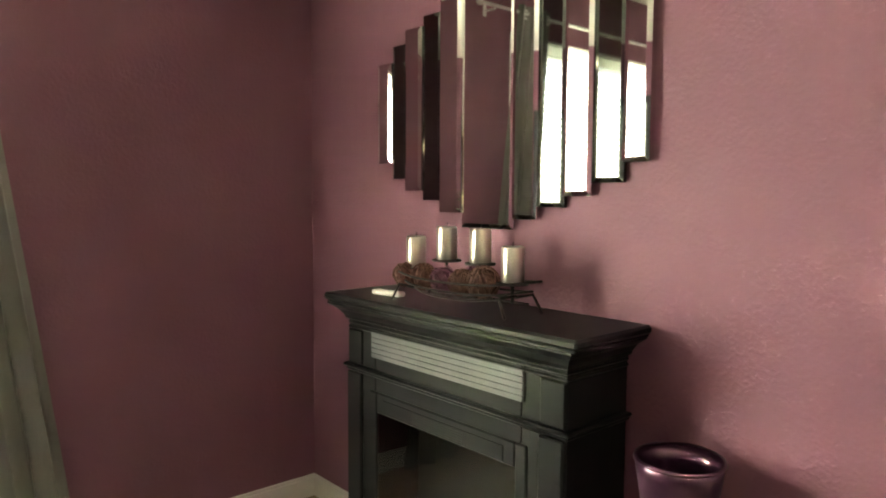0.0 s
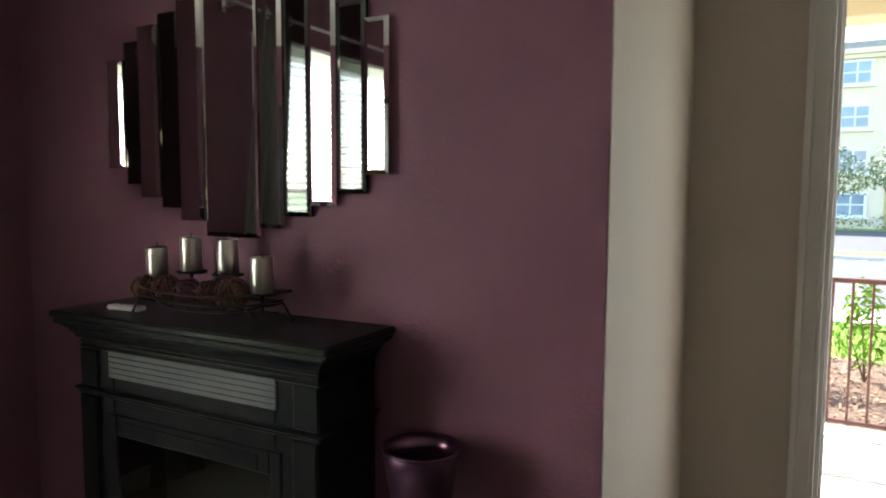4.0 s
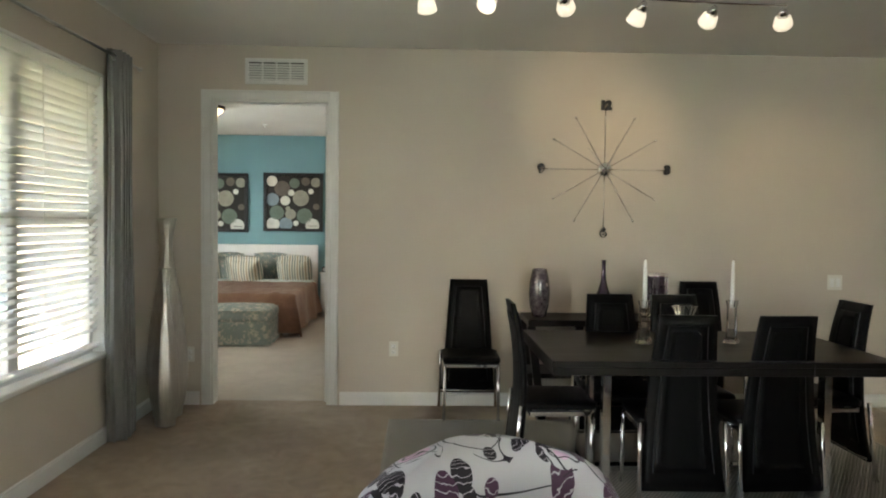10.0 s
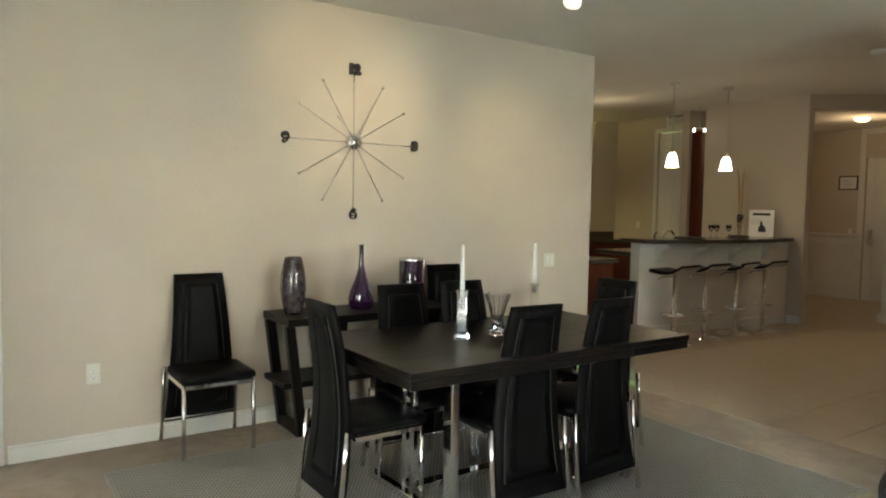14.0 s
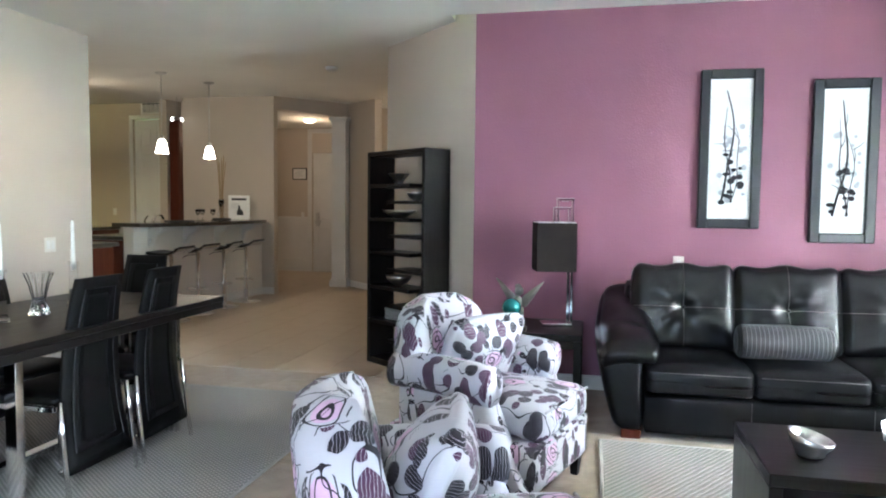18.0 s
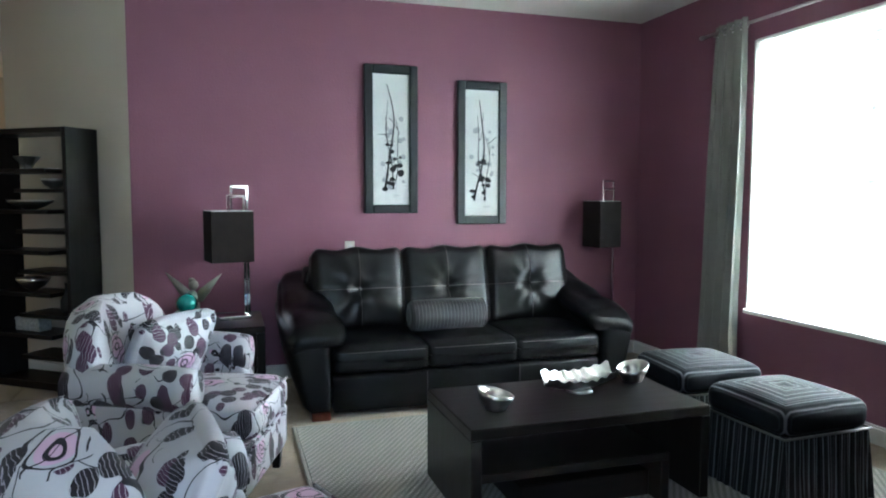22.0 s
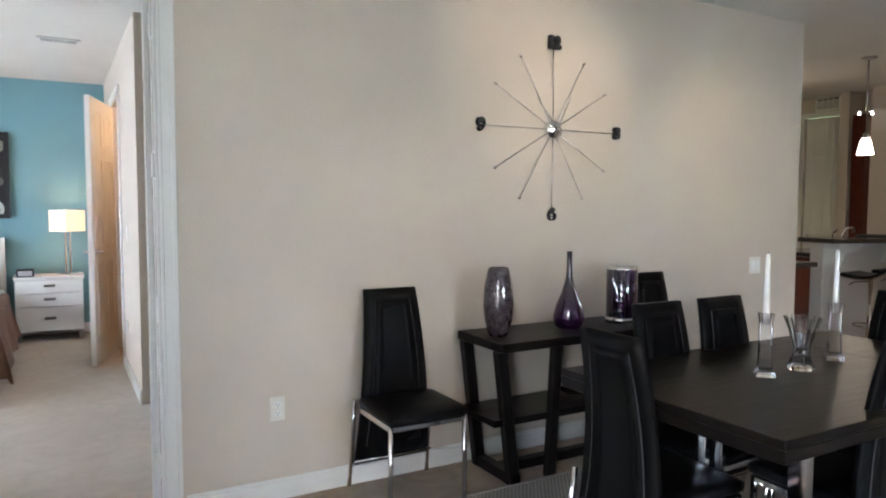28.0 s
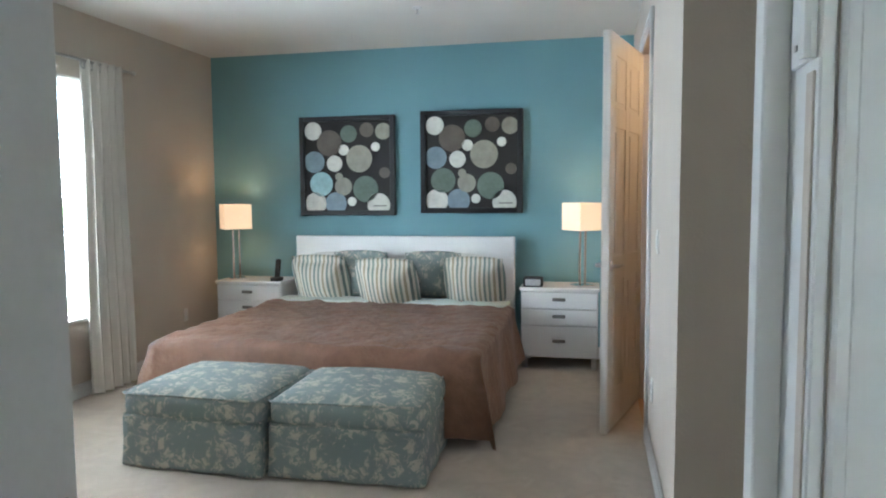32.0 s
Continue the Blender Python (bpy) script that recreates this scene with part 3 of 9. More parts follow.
def pad(sx, sy, sz, r, bulge=0.0, n=10, tuft=None, shape=None):
    """A soft rounded block round the origin; bulge swells its broad faces, tuft pulls in points (u, v) of its top."""
    bm = bmesh.new()
    bmesh.ops.create_cube(bm, size=2.0)
    bmesh.ops.subdivide_edges(bm, edges=bm.edges[:], cuts=n - 1, use_grid_fill=True)
    h = Vector((sx / 2, sy / 2, sz / 2))
    r = min(r, min(h) * 0.98)
    for v in bm.verts:
        u = v.co.copy()
        p = Vector((u.x * h.x, u.y * h.y, u.z * h.z))
        inner = Vector([max(-(h[k] - r), min(h[k] - r, p[k])) for k in range(3)])
        off = p - inner
        if off.length > 1e-9:
            p = inner + off.normalized() * r
        if bulge:
            p.z += bulge * math.copysign(1, u.z) * (abs(u.z) ** 2) * (1 - u.x ** 2) * (1 - u.y ** 2) if abs(u.z) > 0.3 else 0
            p.x += bulge * 0.5 * u.x * (1 - u.y ** 2) * (1 - u.z ** 2)
            p.y += bulge * 0.5 * u.y * (1 - u.x ** 2) * (1 - u.z ** 2)
        for tx, ty, depth, wide in tuft or ():
            if u.z > 0:
                p.z -= depth * math.exp(-((u.x - tx) ** 2 + (u.y - ty) ** 2) / wide ** 2) * u.z
        if shape:
            p = shape(p, u)
        v.co = p
    return bm


def extrude_y(outline, y0, y1, bm=None):
    """A flat outline of (x, z) pairs, thickened along y."""
    bm = bm or bmesh.new()
    a = [bm.verts.new((x, y0, z)) for x, z in outline]
    b = [bm.verts.new((x, y1, z)) for x, z in outline]
    bm.faces.new(a)
    bm.faces.new(b[::-1])
    for k in range(len(a)):
        bm.faces.new((a[k], b[k], b[(k + 1) % len(a)], a[(k + 1) % len(a)]))
    bmesh.ops.recalc_face_normals(bm, faces=bm.faces[:])
    return bm


def moved(bm, m):
    bmesh.ops.transform(bm, matrix=m, verts=bm.verts[:])
    return bm


def joined(*bms):
    out = bmesh.new()
    for b in bms:
        me = bpy.data.meshes.new("tmp")
        b.to_mesh(me)
        b.free()
        out.from_mesh(me)
        bpy.data.meshes.remove(me)
    return out


def wall_pieces(axis, face, back, a0, a1, z0, z1, holes=()):
    """A wall along x (axis 0) or y (axis 1) between two planes, with openings (a0, a1, z0, z1) through it."""
    bm = bmesh.new()

    def piece(p0, p1, q0, q1):
        if p1 - p0 < 1e-4 or q1 - q0 < 1e-4:
            return
        lo, hi = min(face, back), max(face, back)
        if axis == 0:
            box(p0, p1, lo, hi, q0, q1, 0, bm)
        else:
            box(lo, hi, p0, p1, q0, q1, 0, bm)

    at = a0
    for h0, h1, hz0, hz1 in sorted(holes):
        piece(at, h0, z0, z1)
        piece(h0, h1, z0, hz0)
        piece(h0, h1, hz1, z1)
        at = h1
    piece(at, a1, z0, z1)
    return bm


def structure(name, bm, material, label, category, smooth=False):
    return solo(name, bm, material, label, category, kind="structure", smooth=smooth)

# ---------------------------------------------------------------- the building
H = 2.68          # ceiling
XC = -5.6         # clock wall
YS = 3.04         # sofa wall
XW = 1.506        # side window wall
YF = -1.215       # fireplace wall
YP = -2.478       # patio wall
XR = -0.81        # return beside the patio door
WIN1 = (0.10, 1.76, 0.543, 2.28)
WIN2 = (-4.72, -3.05, 0.545, 2.26)
PDOOR = (-2.151, -1.296)
BDOOR = (-2.091, -1.216)
DOOR_H = 2.28
PDOOR_H = 2.44

structure("wall_fireplace", wall_pieces(0, YF, YF - 0.12, XR + 0.003, XW + 0.12, 0, H), "plum", "plum painted wall behind the electric fireplace", "wall")
structure("wall_return", wall_pieces(1, XR, XR + 0.12, YP - 0.12, YF - 0.003, 0, H), "beige", "beige painted return wall beside the patio door", "wall")
structure("wall_patio", wall_pieces(0, YP, YP - 0.14, XC - 0.12, XR, 0, H, [(*PDOOR, -0.1, PDOOR_H), WIN2]), "beige", "beige wall with the patio door and a blinded window", "wall")
structure("wall_window", wall_pieces(1, XW, XW + 0.14, YF, YS + 0.12, 0, H, [WIN1]), "plum", "plum side wall with a bright blinded window", "wall")
structure("wall_sofa", wall_pieces(0, YS, YS + 0.12, -2.313, XW, 0, H + 0.1), "plum", "plum painted wall behind the black leather sofa", "wall")
structure("wall_clock", wall_pieces(1, XC, XC - 0.12, YP, 3.12, 0, H, [(*BDOOR, -0.1, DOOR_H)]), "beige", "beige wall with the large clock and the bedroom doorway", "wall")


def slanted_wall(name, p, q, thick, z0, z1, material, label):
    """A wall from p to q in plan, thickened to the right of the way from p to q."""
    d = Vector((q[0] - p[0], q[1] - p[1], 0))
    bm = box(0, d.length, -thick, 0, z0, z1, 0)
    return structure(name, moved(bm, pose(p[0], p[1], 0, 0, 0, math.degrees(math.atan2(d.y, d.x)))), material, label, "wall")


slanted_wall("wall_slant", (-2.313, 3.043), (-3.25, 3.95), 0.12, 0, H + 0.12, "beige", "slanting beige wall behind the bookshelf")
KH = 3.02         # wall height in the kitchen and hall
slanted_wall("wall_hall_side", (-3.25, 3.95), (-3.25, 6.6), 0.12, 0, KH, "beige", "beige wall closing the hall")
slanted_wall("wall_hall_corner", (-4.66, 7.94), (-5.35, 8.62), 0.12, 0, KH, "beige", "slanting beige hall wall beside the column")
structure("wall_kitchen_end", wall_pieces(0, 7.25, 7.37, -7.40, -5.95, 0, KH), "beige", "beige wall at the end of the breakfast bar", "wall")
structure("wall_entry", wall_pieces(0, 10.65, 10.77, -8.2, -2.6, 0, KH, [(-6.80, -5.88, -0.1, 2.30)]), "beige", "beige entry wall with the front door", "wall")
structure("wall_hall_left", wall_pieces(1, -7.75, -7.87, 7.37, 10.65, 0, KH), "beige", "beige left wall of the entry hall", "wall")
structure("wall_pantry", wall_pieces(0, 7.75, 7.87, -10.6, -7.4, 0, 3.1, [(-8.60, -7.90, -0.1, 2.62)]), "beige", "beige kitchen wall with a white pantry door", "wall")
structure("wall_kitchen_back", wall_pieces(0, 3.12, 3.0, -10.6, XC - 0.12, 0, KH), "beige", "beige wall behind the kitchen cabinets", "wall")
structure("wall_far_room", wall_pieces(0, 9.4, 9.5, -5.2, -2.6, 0, KH), "beige", "beige wall of the lit side room", "wall")
structure("wall_far_side", wall_pieces(1, -2.7, -2.58, 6.6, 10.7, 0, KH), "beige", "beige wall closing the side room", "wall")
structure("wall_far_front", wall_pieces(0, 6.6, 6.48, -3.25, -2.58, 0, KH), "beige", "beige wall closing the side room", "wall")

# bedroom
XB, YB0, YB1, HB = -10.8, -4.87, -1.115, 2.65
XN = -7.55        # corner beside the bedroom doorway
WINB = (-9.22, -7.55, 0.53, 2.19)
structure("wall_blue", wall_pieces(1, XB, XB - 0.12, YB0 - 0.12, YB1 + 0.12, 0, HB), "blue", "teal painted wall behind the bed", "wall")
structure("wall_bedroom_right", wall_pieces(0, YB1, YB1 + 0.1, XB, XN, 0, HB, [(-9.70, -8.90, -0.1, 2.28)]), "beige", "beige bedroom wall with an inner doorway", "wall")
structure("wall_bedroom_return", box(XN - 0.1, XN, YB1 + 0.1, -0.1, 0, HB, 0), "beige", "shaded beige return wall beside the bedroom doorway", "wall")
structure("wall_bedroom_niche", box(XN - 0.1, XC - 0.12, -0.1, 0.0, 0, HB, 0), "beige", "beige wall closing the bedroom entry", "wall")
structure("floor_bedroom_entry", box(XN, XC - 0.121, YB1, -0.1, -0.12, 0.0, 0), "carpet2", "pale beige carpet behind the bedroom doorway", "floor")
structure("wall_bedroom_left", wall_pieces(0, YB0, YB0 - 0.14, XB, XC - 0.12, 0, HB, [WINB]), "beige", "beige bedroom wall with a bright window", "wall")
structure("wall_bedroom_front", wall_pieces(1, XC - 0.12, XC - 0.123, YB0, YP, 0, HB), "beige", "beige bedroom wall", "wall")
structure("wall_bath", box(-9.95, -8.7, -0.1, 0.0, 0, HB, 0), "beige", "beige wall of the room past the bedroom", "wall")
structure("wall_bath_left", box(-10.05, -9.95, YB1 + 0.1, 0.0, 0, HB, 0), "beige", "beige side wall past the bedroom", "wall")
structure("wall_bath_right", box(-8.7, -8.6, YB1 + 0.1, 0.0, 0, HB, 0), "beige", "beige side wall past the bedroom", "wall")

# ceilings and floors
structure("ceiling_living", box(XC - 0.12, XW + 0.14, YP - 0.14, YS, H, H + 0.15, 0), "ceil", "white textured living room ceiling", "ceiling")


def sloping_ceiling():
    bm = bmesh.new()
    low = [bm.verts.new(p) for p in ((-10.8, 3.04, 2.684), (-2.5, 3.04, 2.684), (-2.5, 3.97, 2.684), (-2.5, 10.8, 3.02), (-10.8, 10.8, 3.02), (-10.8, 3.97, 2.684))]
    top = [bm.verts.new(v.co + Vector((0, 0, 0.14))) for v in low]
    bm.faces.new((low[0], low[1], low[2], low[5]))
    bm.faces.new((low[5], low[2], low[3], low[4]))
    bm.faces.new((top[0], top[5], top[2], top[1]))
    bm.faces.new((top[5], top[4], top[3], top[2]))
    for k in range(6):
        bm.faces.new((low[k], low[(k + 1) % 6], top[(k + 1) % 6], top[k]))
    bmesh.ops.recalc_face_normals(bm, faces=bm.faces[:])
    return bm


structure("ceiling_kitchen", sloping_ceiling(), "ceil", "white textured kitchen and hall ceiling", "ceiling")
structure("wall_kitchen_far", wall_pieces(1, -9.44, -9.56, 3.12, 7.75, 0, 3.1), "beige", "beige far kitchen wall", "wall")
structure("ceiling_bedroom", box(XB - 0.12, XC - 0.12, YB0 - 0.14, 0.1, HB, HB + 0.12, 0), "ceil", "white textured bedroom ceiling", "ceiling")
structure("floor_carpet", joined(box(XC - 0.12, XW, YP, 2.98, -0.12, 0, 0), box(-2.6, XW, 2.98, YS, -0.12, 0, 0)), "carpet", "beige carpet with vacuum marks", "floor")
structure("floor_bedroom", box(XB, XC - 0.121, YB0, YB1, -0.12, 0.0, 0), "carpet2", "pale beige bedroom carpet", "floor")
structure("floor_bath", box(-9.95, -8.7, YB1, 0.0, -0.12, -0.004, 0), "wood_floor", "tan floor past the bedroom doorway", "floor")
tile_bed = structure("floor_tile", box(-10.6, -2.6, 2.98, 10.80, -0.12, -0.006, 0), "grout", "cream tiled kitchen and hall floor", "floor")

# ---------------------------------------------------------------- trim, doors, windows


def baseboard(p, q, high=0.10, side=1):
    """A skirting from p to q in plan, standing off to the left of the way from p to q."""
    d = Vector((q[0] - p[0], q[1] - p[1], 0))
    bm = joined(box(0, d.length, 0, 0.014, 0, high - 0.015, 0.002), box(0, d.length, 0, 0.009, high - 0.015, high, 0.003))
    structure("baseboard", moved(bm, pose(p[0], p[1], 0, 0, 0, math.degrees(math.atan2(d.y, d.x)))), "trim", "white painted baseboard", "baseboard")


for p, q in (((XR, YF), (XW - 0.014, YF)), ((XW, YF), (XW, YS)), ((XW - 0.014, YS), (-2.31, YS)), ((-2.31, YS), (-3.25, 3.95)),
             ((XC, 3.12), (XC, BDOOR[1] + 0.085)), ((XC, BDOOR[0] - 0.085), (XC, YP)), ((XC + 0.014, YP), (PDOOR[0] - 0.09, YP)), ((PDOOR[1] + 0.09, YP), (XR, YP)),
             ((XR, YP + 0.014), (XR, YF)), ((-5.95, 7.25), (-6.12, 7.25)), ((-4.66, 7.94), (-5.25, 8.52)),
             ((XB, YB1 - 0.0), (XB, -4.87)), ((XN, YB1), (-8.82, YB1)), ((-9.78, YB1), (XB + 0.014, YB1)), ((XB + 0.014, YB0), (XC - 0.14, YB0)),
             ((-6.85, 10.65), (-7.75, 10.65))):
    baseboard(p, q)


def casing(name, w, h, wide=0.085, deep=0.018, m=None, label="white painted door casing"):
    """Moulded trim round a doorway: local x across, z up, standing out along +y."""
    th = thing(name, label, "door casing", m, kind="structure")
    for nm, b0 in (("jamb_trim", (-wide, 0)), ("jamb_trim", (w, w + wide))):
        x0, x1 = b0
        inner = x1 if x0 < 0 else x0
        outer = x0 if x0 < 0 else x1
        part(nm, joined(box(x0, x1, 0, deep * 0.6, 0, h + wide, 0.003), box(min(outer, outer + (inner - outer) * 0.3), max(outer, outer + (inner - outer) * 0.3), deep * 0.55, deep, 0, h + wide, 0.004),
                        box(min(inner, inner + (outer - inner) * 0.2), max(inner, inner + (outer - inner) * 0.2), deep * 0.55, deep * 0.85, 0, h + 0.01, 0.003)), "trim", th)
    part("head_trim", joined(box(0, w, 0, deep * 0.6, h, h + wide, 0.003), box(0, w, deep * 0.55, deep, h + wide * 0.7, h + wide, 0.004)), "trim", th)
    return th


def lining(name, w, h, d, m, t=0.018, stops=True):
    """The boards that line a doorway through a wall; local y runs into the wall."""
    th = thing(name, "white painted door jamb lining", "door jamb", m, kind="structure")
    part("side_board", box(0.0, t, 0, d, 0, h, 0.002), "trim", th)
    part("side_board", box(w - t, w, 0, d, 0, h, 0.002), "trim", th)
    part("head_board", box(t, w - t, 0, d, h - t, h, 0.002), "trim", th)
    if stops:
        part("stop", joined(box(0.018, 0.03, d * 0.35, d * 0.6, 0, h - 0.018, 0.002), box(w - 0.03, w - 0.018, d * 0.35, d * 0.6, 0, h - 0.018, 0.002)), "trim", th)
    return th


bw = BDOOR[1] - BDOOR[0]
casing("door_casing_bedroom", bw, DOOR_H, 0.07, m=pose(XC, BDOOR[1], 0, 0, 0, -90))
casing("door_casing_bedroom_inner", bw, DOOR_H, 0.05, 0.008, m=pose(XC - 0.12, BDOOR[0], 0, 0, 0, 90))
bl = lining("door_jamb_bedroom", bw, DOOR_H, 0.12, pose(XC - 0.12, BDOOR[1], 0, 0, 0, -90), 0.014, False)
for z in (0.25, 1.54, 2.12):
    hg = part("hinge", joined(box(0.014, 0.018, 0.046, 0.104, z - 0.05, z + 0.05, 0.001), tube([(0.020, 0.108, z - 0.05), (0.020, 0.108, z + 0.05)], 0.007)), "trim", bl, "painted-over door hinge")
    part("screw", joined(*[box(0.018, 0.0195, 0.062, 0.068, z + k - 0.003, z + k + 0.003, 0.001) for k in (-0.033, 0.033)]), "steel", hg)
part("stop", box(0.0142, 0.040, 0.0, 0.036, 0, DOOR_H - 0.016, 0.002), "trim", bl)
for z0, z1 in ((0.0, 0.87), (0.98, 1.48), (1.60, 2.06), (2.18, DOOR_H - 0.02)):
    part("door_seal", box(0.0142, 0.0165, 0.092, 0.111, z0, z1, 0.0005), "beige", bl, "grey-beige door seal")
part("strike_plate", box(bw - 0.018, bw - 0.013, 0.02, 0.05, 0.93, 0.99, 0.001), "steel", bl, "dark steel strike plate")
pw = PDOOR[1] - PDOOR[0]
casing("door_casing_patio", pw, PDOOR_H, 0.09, 0.02, pose(PDOOR[1], YP, 0, 0, 0, 0) @ pose(0, 0, 0, 0, 0, 0) @ Matrix.Translation((-pw, 0, 0)))
pl = lining("door_jamb_patio", pw, PDOOR_H, 0.14, pose(PDOOR[0], YP - 0.14, 0))
for z in (0.25, 1.15, 2.05):
    part("hinge", box(pw - 0.022, pw - 0.017, 0.02, 0.06, z - 0.05, z + 0.05, 0.001), "trim", pl)
part("threshold", box(0, pw, -0.01, 0.14, -0.04, 0.012, 0.004), "steel", pl, "metal door threshold")


def panel_door(name, w, h, m, label, material="trim", handle_side=1, kind="structure"):
    """A six-panel door; local x across from the hinge, faces along y."""
    th = thing(name, label, "door", m, kind=kind)
    core = box(0, w, -0.014, 0.014, 0, h, 0.002)
    part("door_core", core, material, th)
    sw = 0.11
    cols = ((0, sw), (w / 2 - 0.045, w / 2 + 0.045), (w - sw, w))
    for x0, x1 in cols:
        part("stile", joined(box(x0, x1, 0.0145, 0.022, 0, h, 0.003), box(x0, x1, -0.022, -0.0145, 0, h, 0.003)), material, th)
    rows = (0.0, 0.22, 0.86, 1.0, h - 0.52, h - 0.40, h - 0.12, h)
    for k in range(0, 8, 2):
        for x0, x1 in ((sw, w / 2 - 0.045), (w / 2 + 0.045, w - sw)):
            part("rail", joined(box(x0, x1, 0.0145, 0.0215, rows[k], rows[k + 1], 0.003), box(x0, x1, -0.0215, -0.0145, rows[k], rows[k + 1], 0.003)), material, th)
    for k in range(1, 7, 2):
        for x0, x1 in ((sw, w / 2 - 0.045), (w / 2 + 0.045, w - sw)):
            part("panel", joined(box(x0 + 0.025, x1 - 0.025, 0.0145, 0.020, rows[k] + 0.025, rows[k + 1] - 0.025, 0.005), box(x0 + 0.025, x1 - 0.025, -0.020, -0.0145, rows[k] + 0.025, rows[k + 1] - 0.025, 0.005)), material, th)
    hx = w - 0.065
    for s in (1, -1):
        rose = part("handle_rose", moved(lathe([(0.03, 0.0), (0.03, 0.006), (0.012, 0.012), (0.012, 0.045)], 16), pose(hx, 0.021 * s, 0.96, -90 * s, 0, 0)), "steel", th, "brushed steel lever handle", True)
        part("lever", tube([(hx, 0.066 * s, 0.96), (hx - 0.05, 0.068 * s, 0.962), (hx - 0.11, 0.066 * s, 0.955)], 0.008), "steel", rose, "", True)
    return th


# the half-open door past the bed, hinged on the bedroom wall
panel_door("door_bath", 0.80, 2.26, pose(-9.67, -1.13, 0.012, 0, 0, math.degrees(math.atan2(-1.352 + 1.13, -8.905 + 9.67))), "half-open panelled bedroom closet door glowing honey in lamplight", "door_wood")
casing("door_casing_bath", 0.80, 2.28, m=pose(-8.90, YB1, 0, 0, 0, 180))
structure("threshold_entry", box(-6.80, -5.88, 10.652, 10.765, -0.1, 0.009, 0.002), "steel", "metal front door threshold", "threshold")
panel_door("door_entry", 0.90, 2.66, pose(-5.90, 10.71, 0.01, 0, 0, 180), "white panelled front door with a steel lock", "trim")
casing("door_casing_entry", 0.92, 2.68, m=pose(-5.89, 10.65, 0, 0, 0, 180))
panel_door("door_pantry", 0.69, 2.60, pose(-7.905, 7.81, 0.01, 0, 0, 180), "closed white pantry door in the kitchen", "trim")
casing("door_casing_pantry", 0.70, 2.62, 0.06, m=pose(-7.90, 7.75, 0, 0, 0, 180))


def window_unit(name, w, h, d, m, label):
    """A twin sash window in an opening w by h: local x across, y towards the room, the room face at y = 0."""
    th = thing(name, label, "window", m, kind="structure")
    yb = -d + 0.01
    part("window_frame", joined(box(0, 0.045, yb, yb + 0.06, 0, h, 0.003), box(w - 0.045, w, yb, yb + 0.06, 0, h, 0.003), box(0.045, w - 0.045, yb, yb + 0.06, 0, 0.045, 0.003), box(0.045, w - 0.045, yb, yb + 0.06, h - 0.045, h, 0.003)), "trim", th)
    part("mullion", box(w / 2 - 0.045, w / 2 + 0.045, yb, yb + 0.06, 0.045, h - 0.045, 0.003), "trim", th)
    for x0, x1 in ((0.045, w / 2 - 0.045), (w / 2 + 0.045, w - 0.045)):
        part("meeting_rail", box(x0, x1, yb + 0.005, yb + 0.05, h / 2 - 0.025, h / 2 + 0.025, 0.003), "trim", th)
        for z0, z1 in ((0.045, h / 2 - 0.025), (h / 2 + 0.025, h - 0.045)):
            pane = part("pane", box(x0, x1, yb + 0.022, yb + 0.026, z0, z1, 0), "clear", th, "clear glass pane")
            pane.visible_shadow = False
    part("reveal_board", box(-0.006, 0.012, yb + 0.06, 0.004, 0.022, h, 0.002), "trim", th)
    part("reveal_board", box(w - 0.012, w + 0.006, yb + 0.06, 0.004, 0.022, h, 0.002), "trim", th)
    part("reveal_head", box(0.012, w - 0.012, yb + 0.06, 0.004, h - 0.012, h + 0.006, 0.002), "trim", th)
    part("window_sill", box(-0.0, w, yb + 0.06, 0.035, -0.006, 0.022, 0.006), "trim", th, "white window sill")
    return th


def blinds(w, h, m, tilt, label, pitch=0.044, gap=0.0):
    th = thing("window_blind", label, "blinds", m)
    part("head_rail", box(0.01, w - 0.01, -0.03, 0.03, h - 0.075, h - 0.005, 0.004), "slat", th)
    n = int((h - 0.16 - gap) / pitch)
    bm = bmesh.new()
    rows = []
    for k in range(5):
        u = (k / 4 - 0.5) * 0.05
        rows.append((u, 0.004 * (1 - (u / 0.025) ** 2)))
    for sgn, off in ((1, 0.0012), (-1, -0.0012)):
        vs = [[bm.verts.new((x, u, z + off)) for u, z in rows] for x in (0.015, w - 0.015)]
        for k in range(4):
            q = (vs[0][k], vs[1][k], vs[1][k + 1], vs[0][k + 1])
            bm.faces.new(q if sgn > 0 else q[::-1])
    me = put_mesh("slat", bm, "slat", True)
    for k in range(n):
        ob = new("slat", me)
        ob.parent = th
        ob.matrix_basis = pose(0, 0, h - 0.10 - k * pitch, tilt + 2.5 * math.sin(k * 1.7), 0, 0.12 * math.sin(k * 2.3))
    part("bottom_rail", box(0.012, w - 0.012, -0.026, 0.026, gap + 0.028, gap + 0.05, 0.006), "slat", th)
    for x in (0.16, w * 0.38, w * 0.62, w - 0.16):
        part("ladder_cord", joined(tube([(x, 0.026, gap + 0.05), (x, 0.026, h - 0.08)], 0.0014, 5), tube([(x, -0.026, gap + 0.05), (x, -0.026, h - 0.08)], 0.0014, 5)), "white_cloth", th)
    part("pull_cord", tube([(w - 0.08, 0.04, h - 0.06), (w - 0.08, 0.042, h * 0.45)], 0.002, 5), "white_cloth", th)
    return th


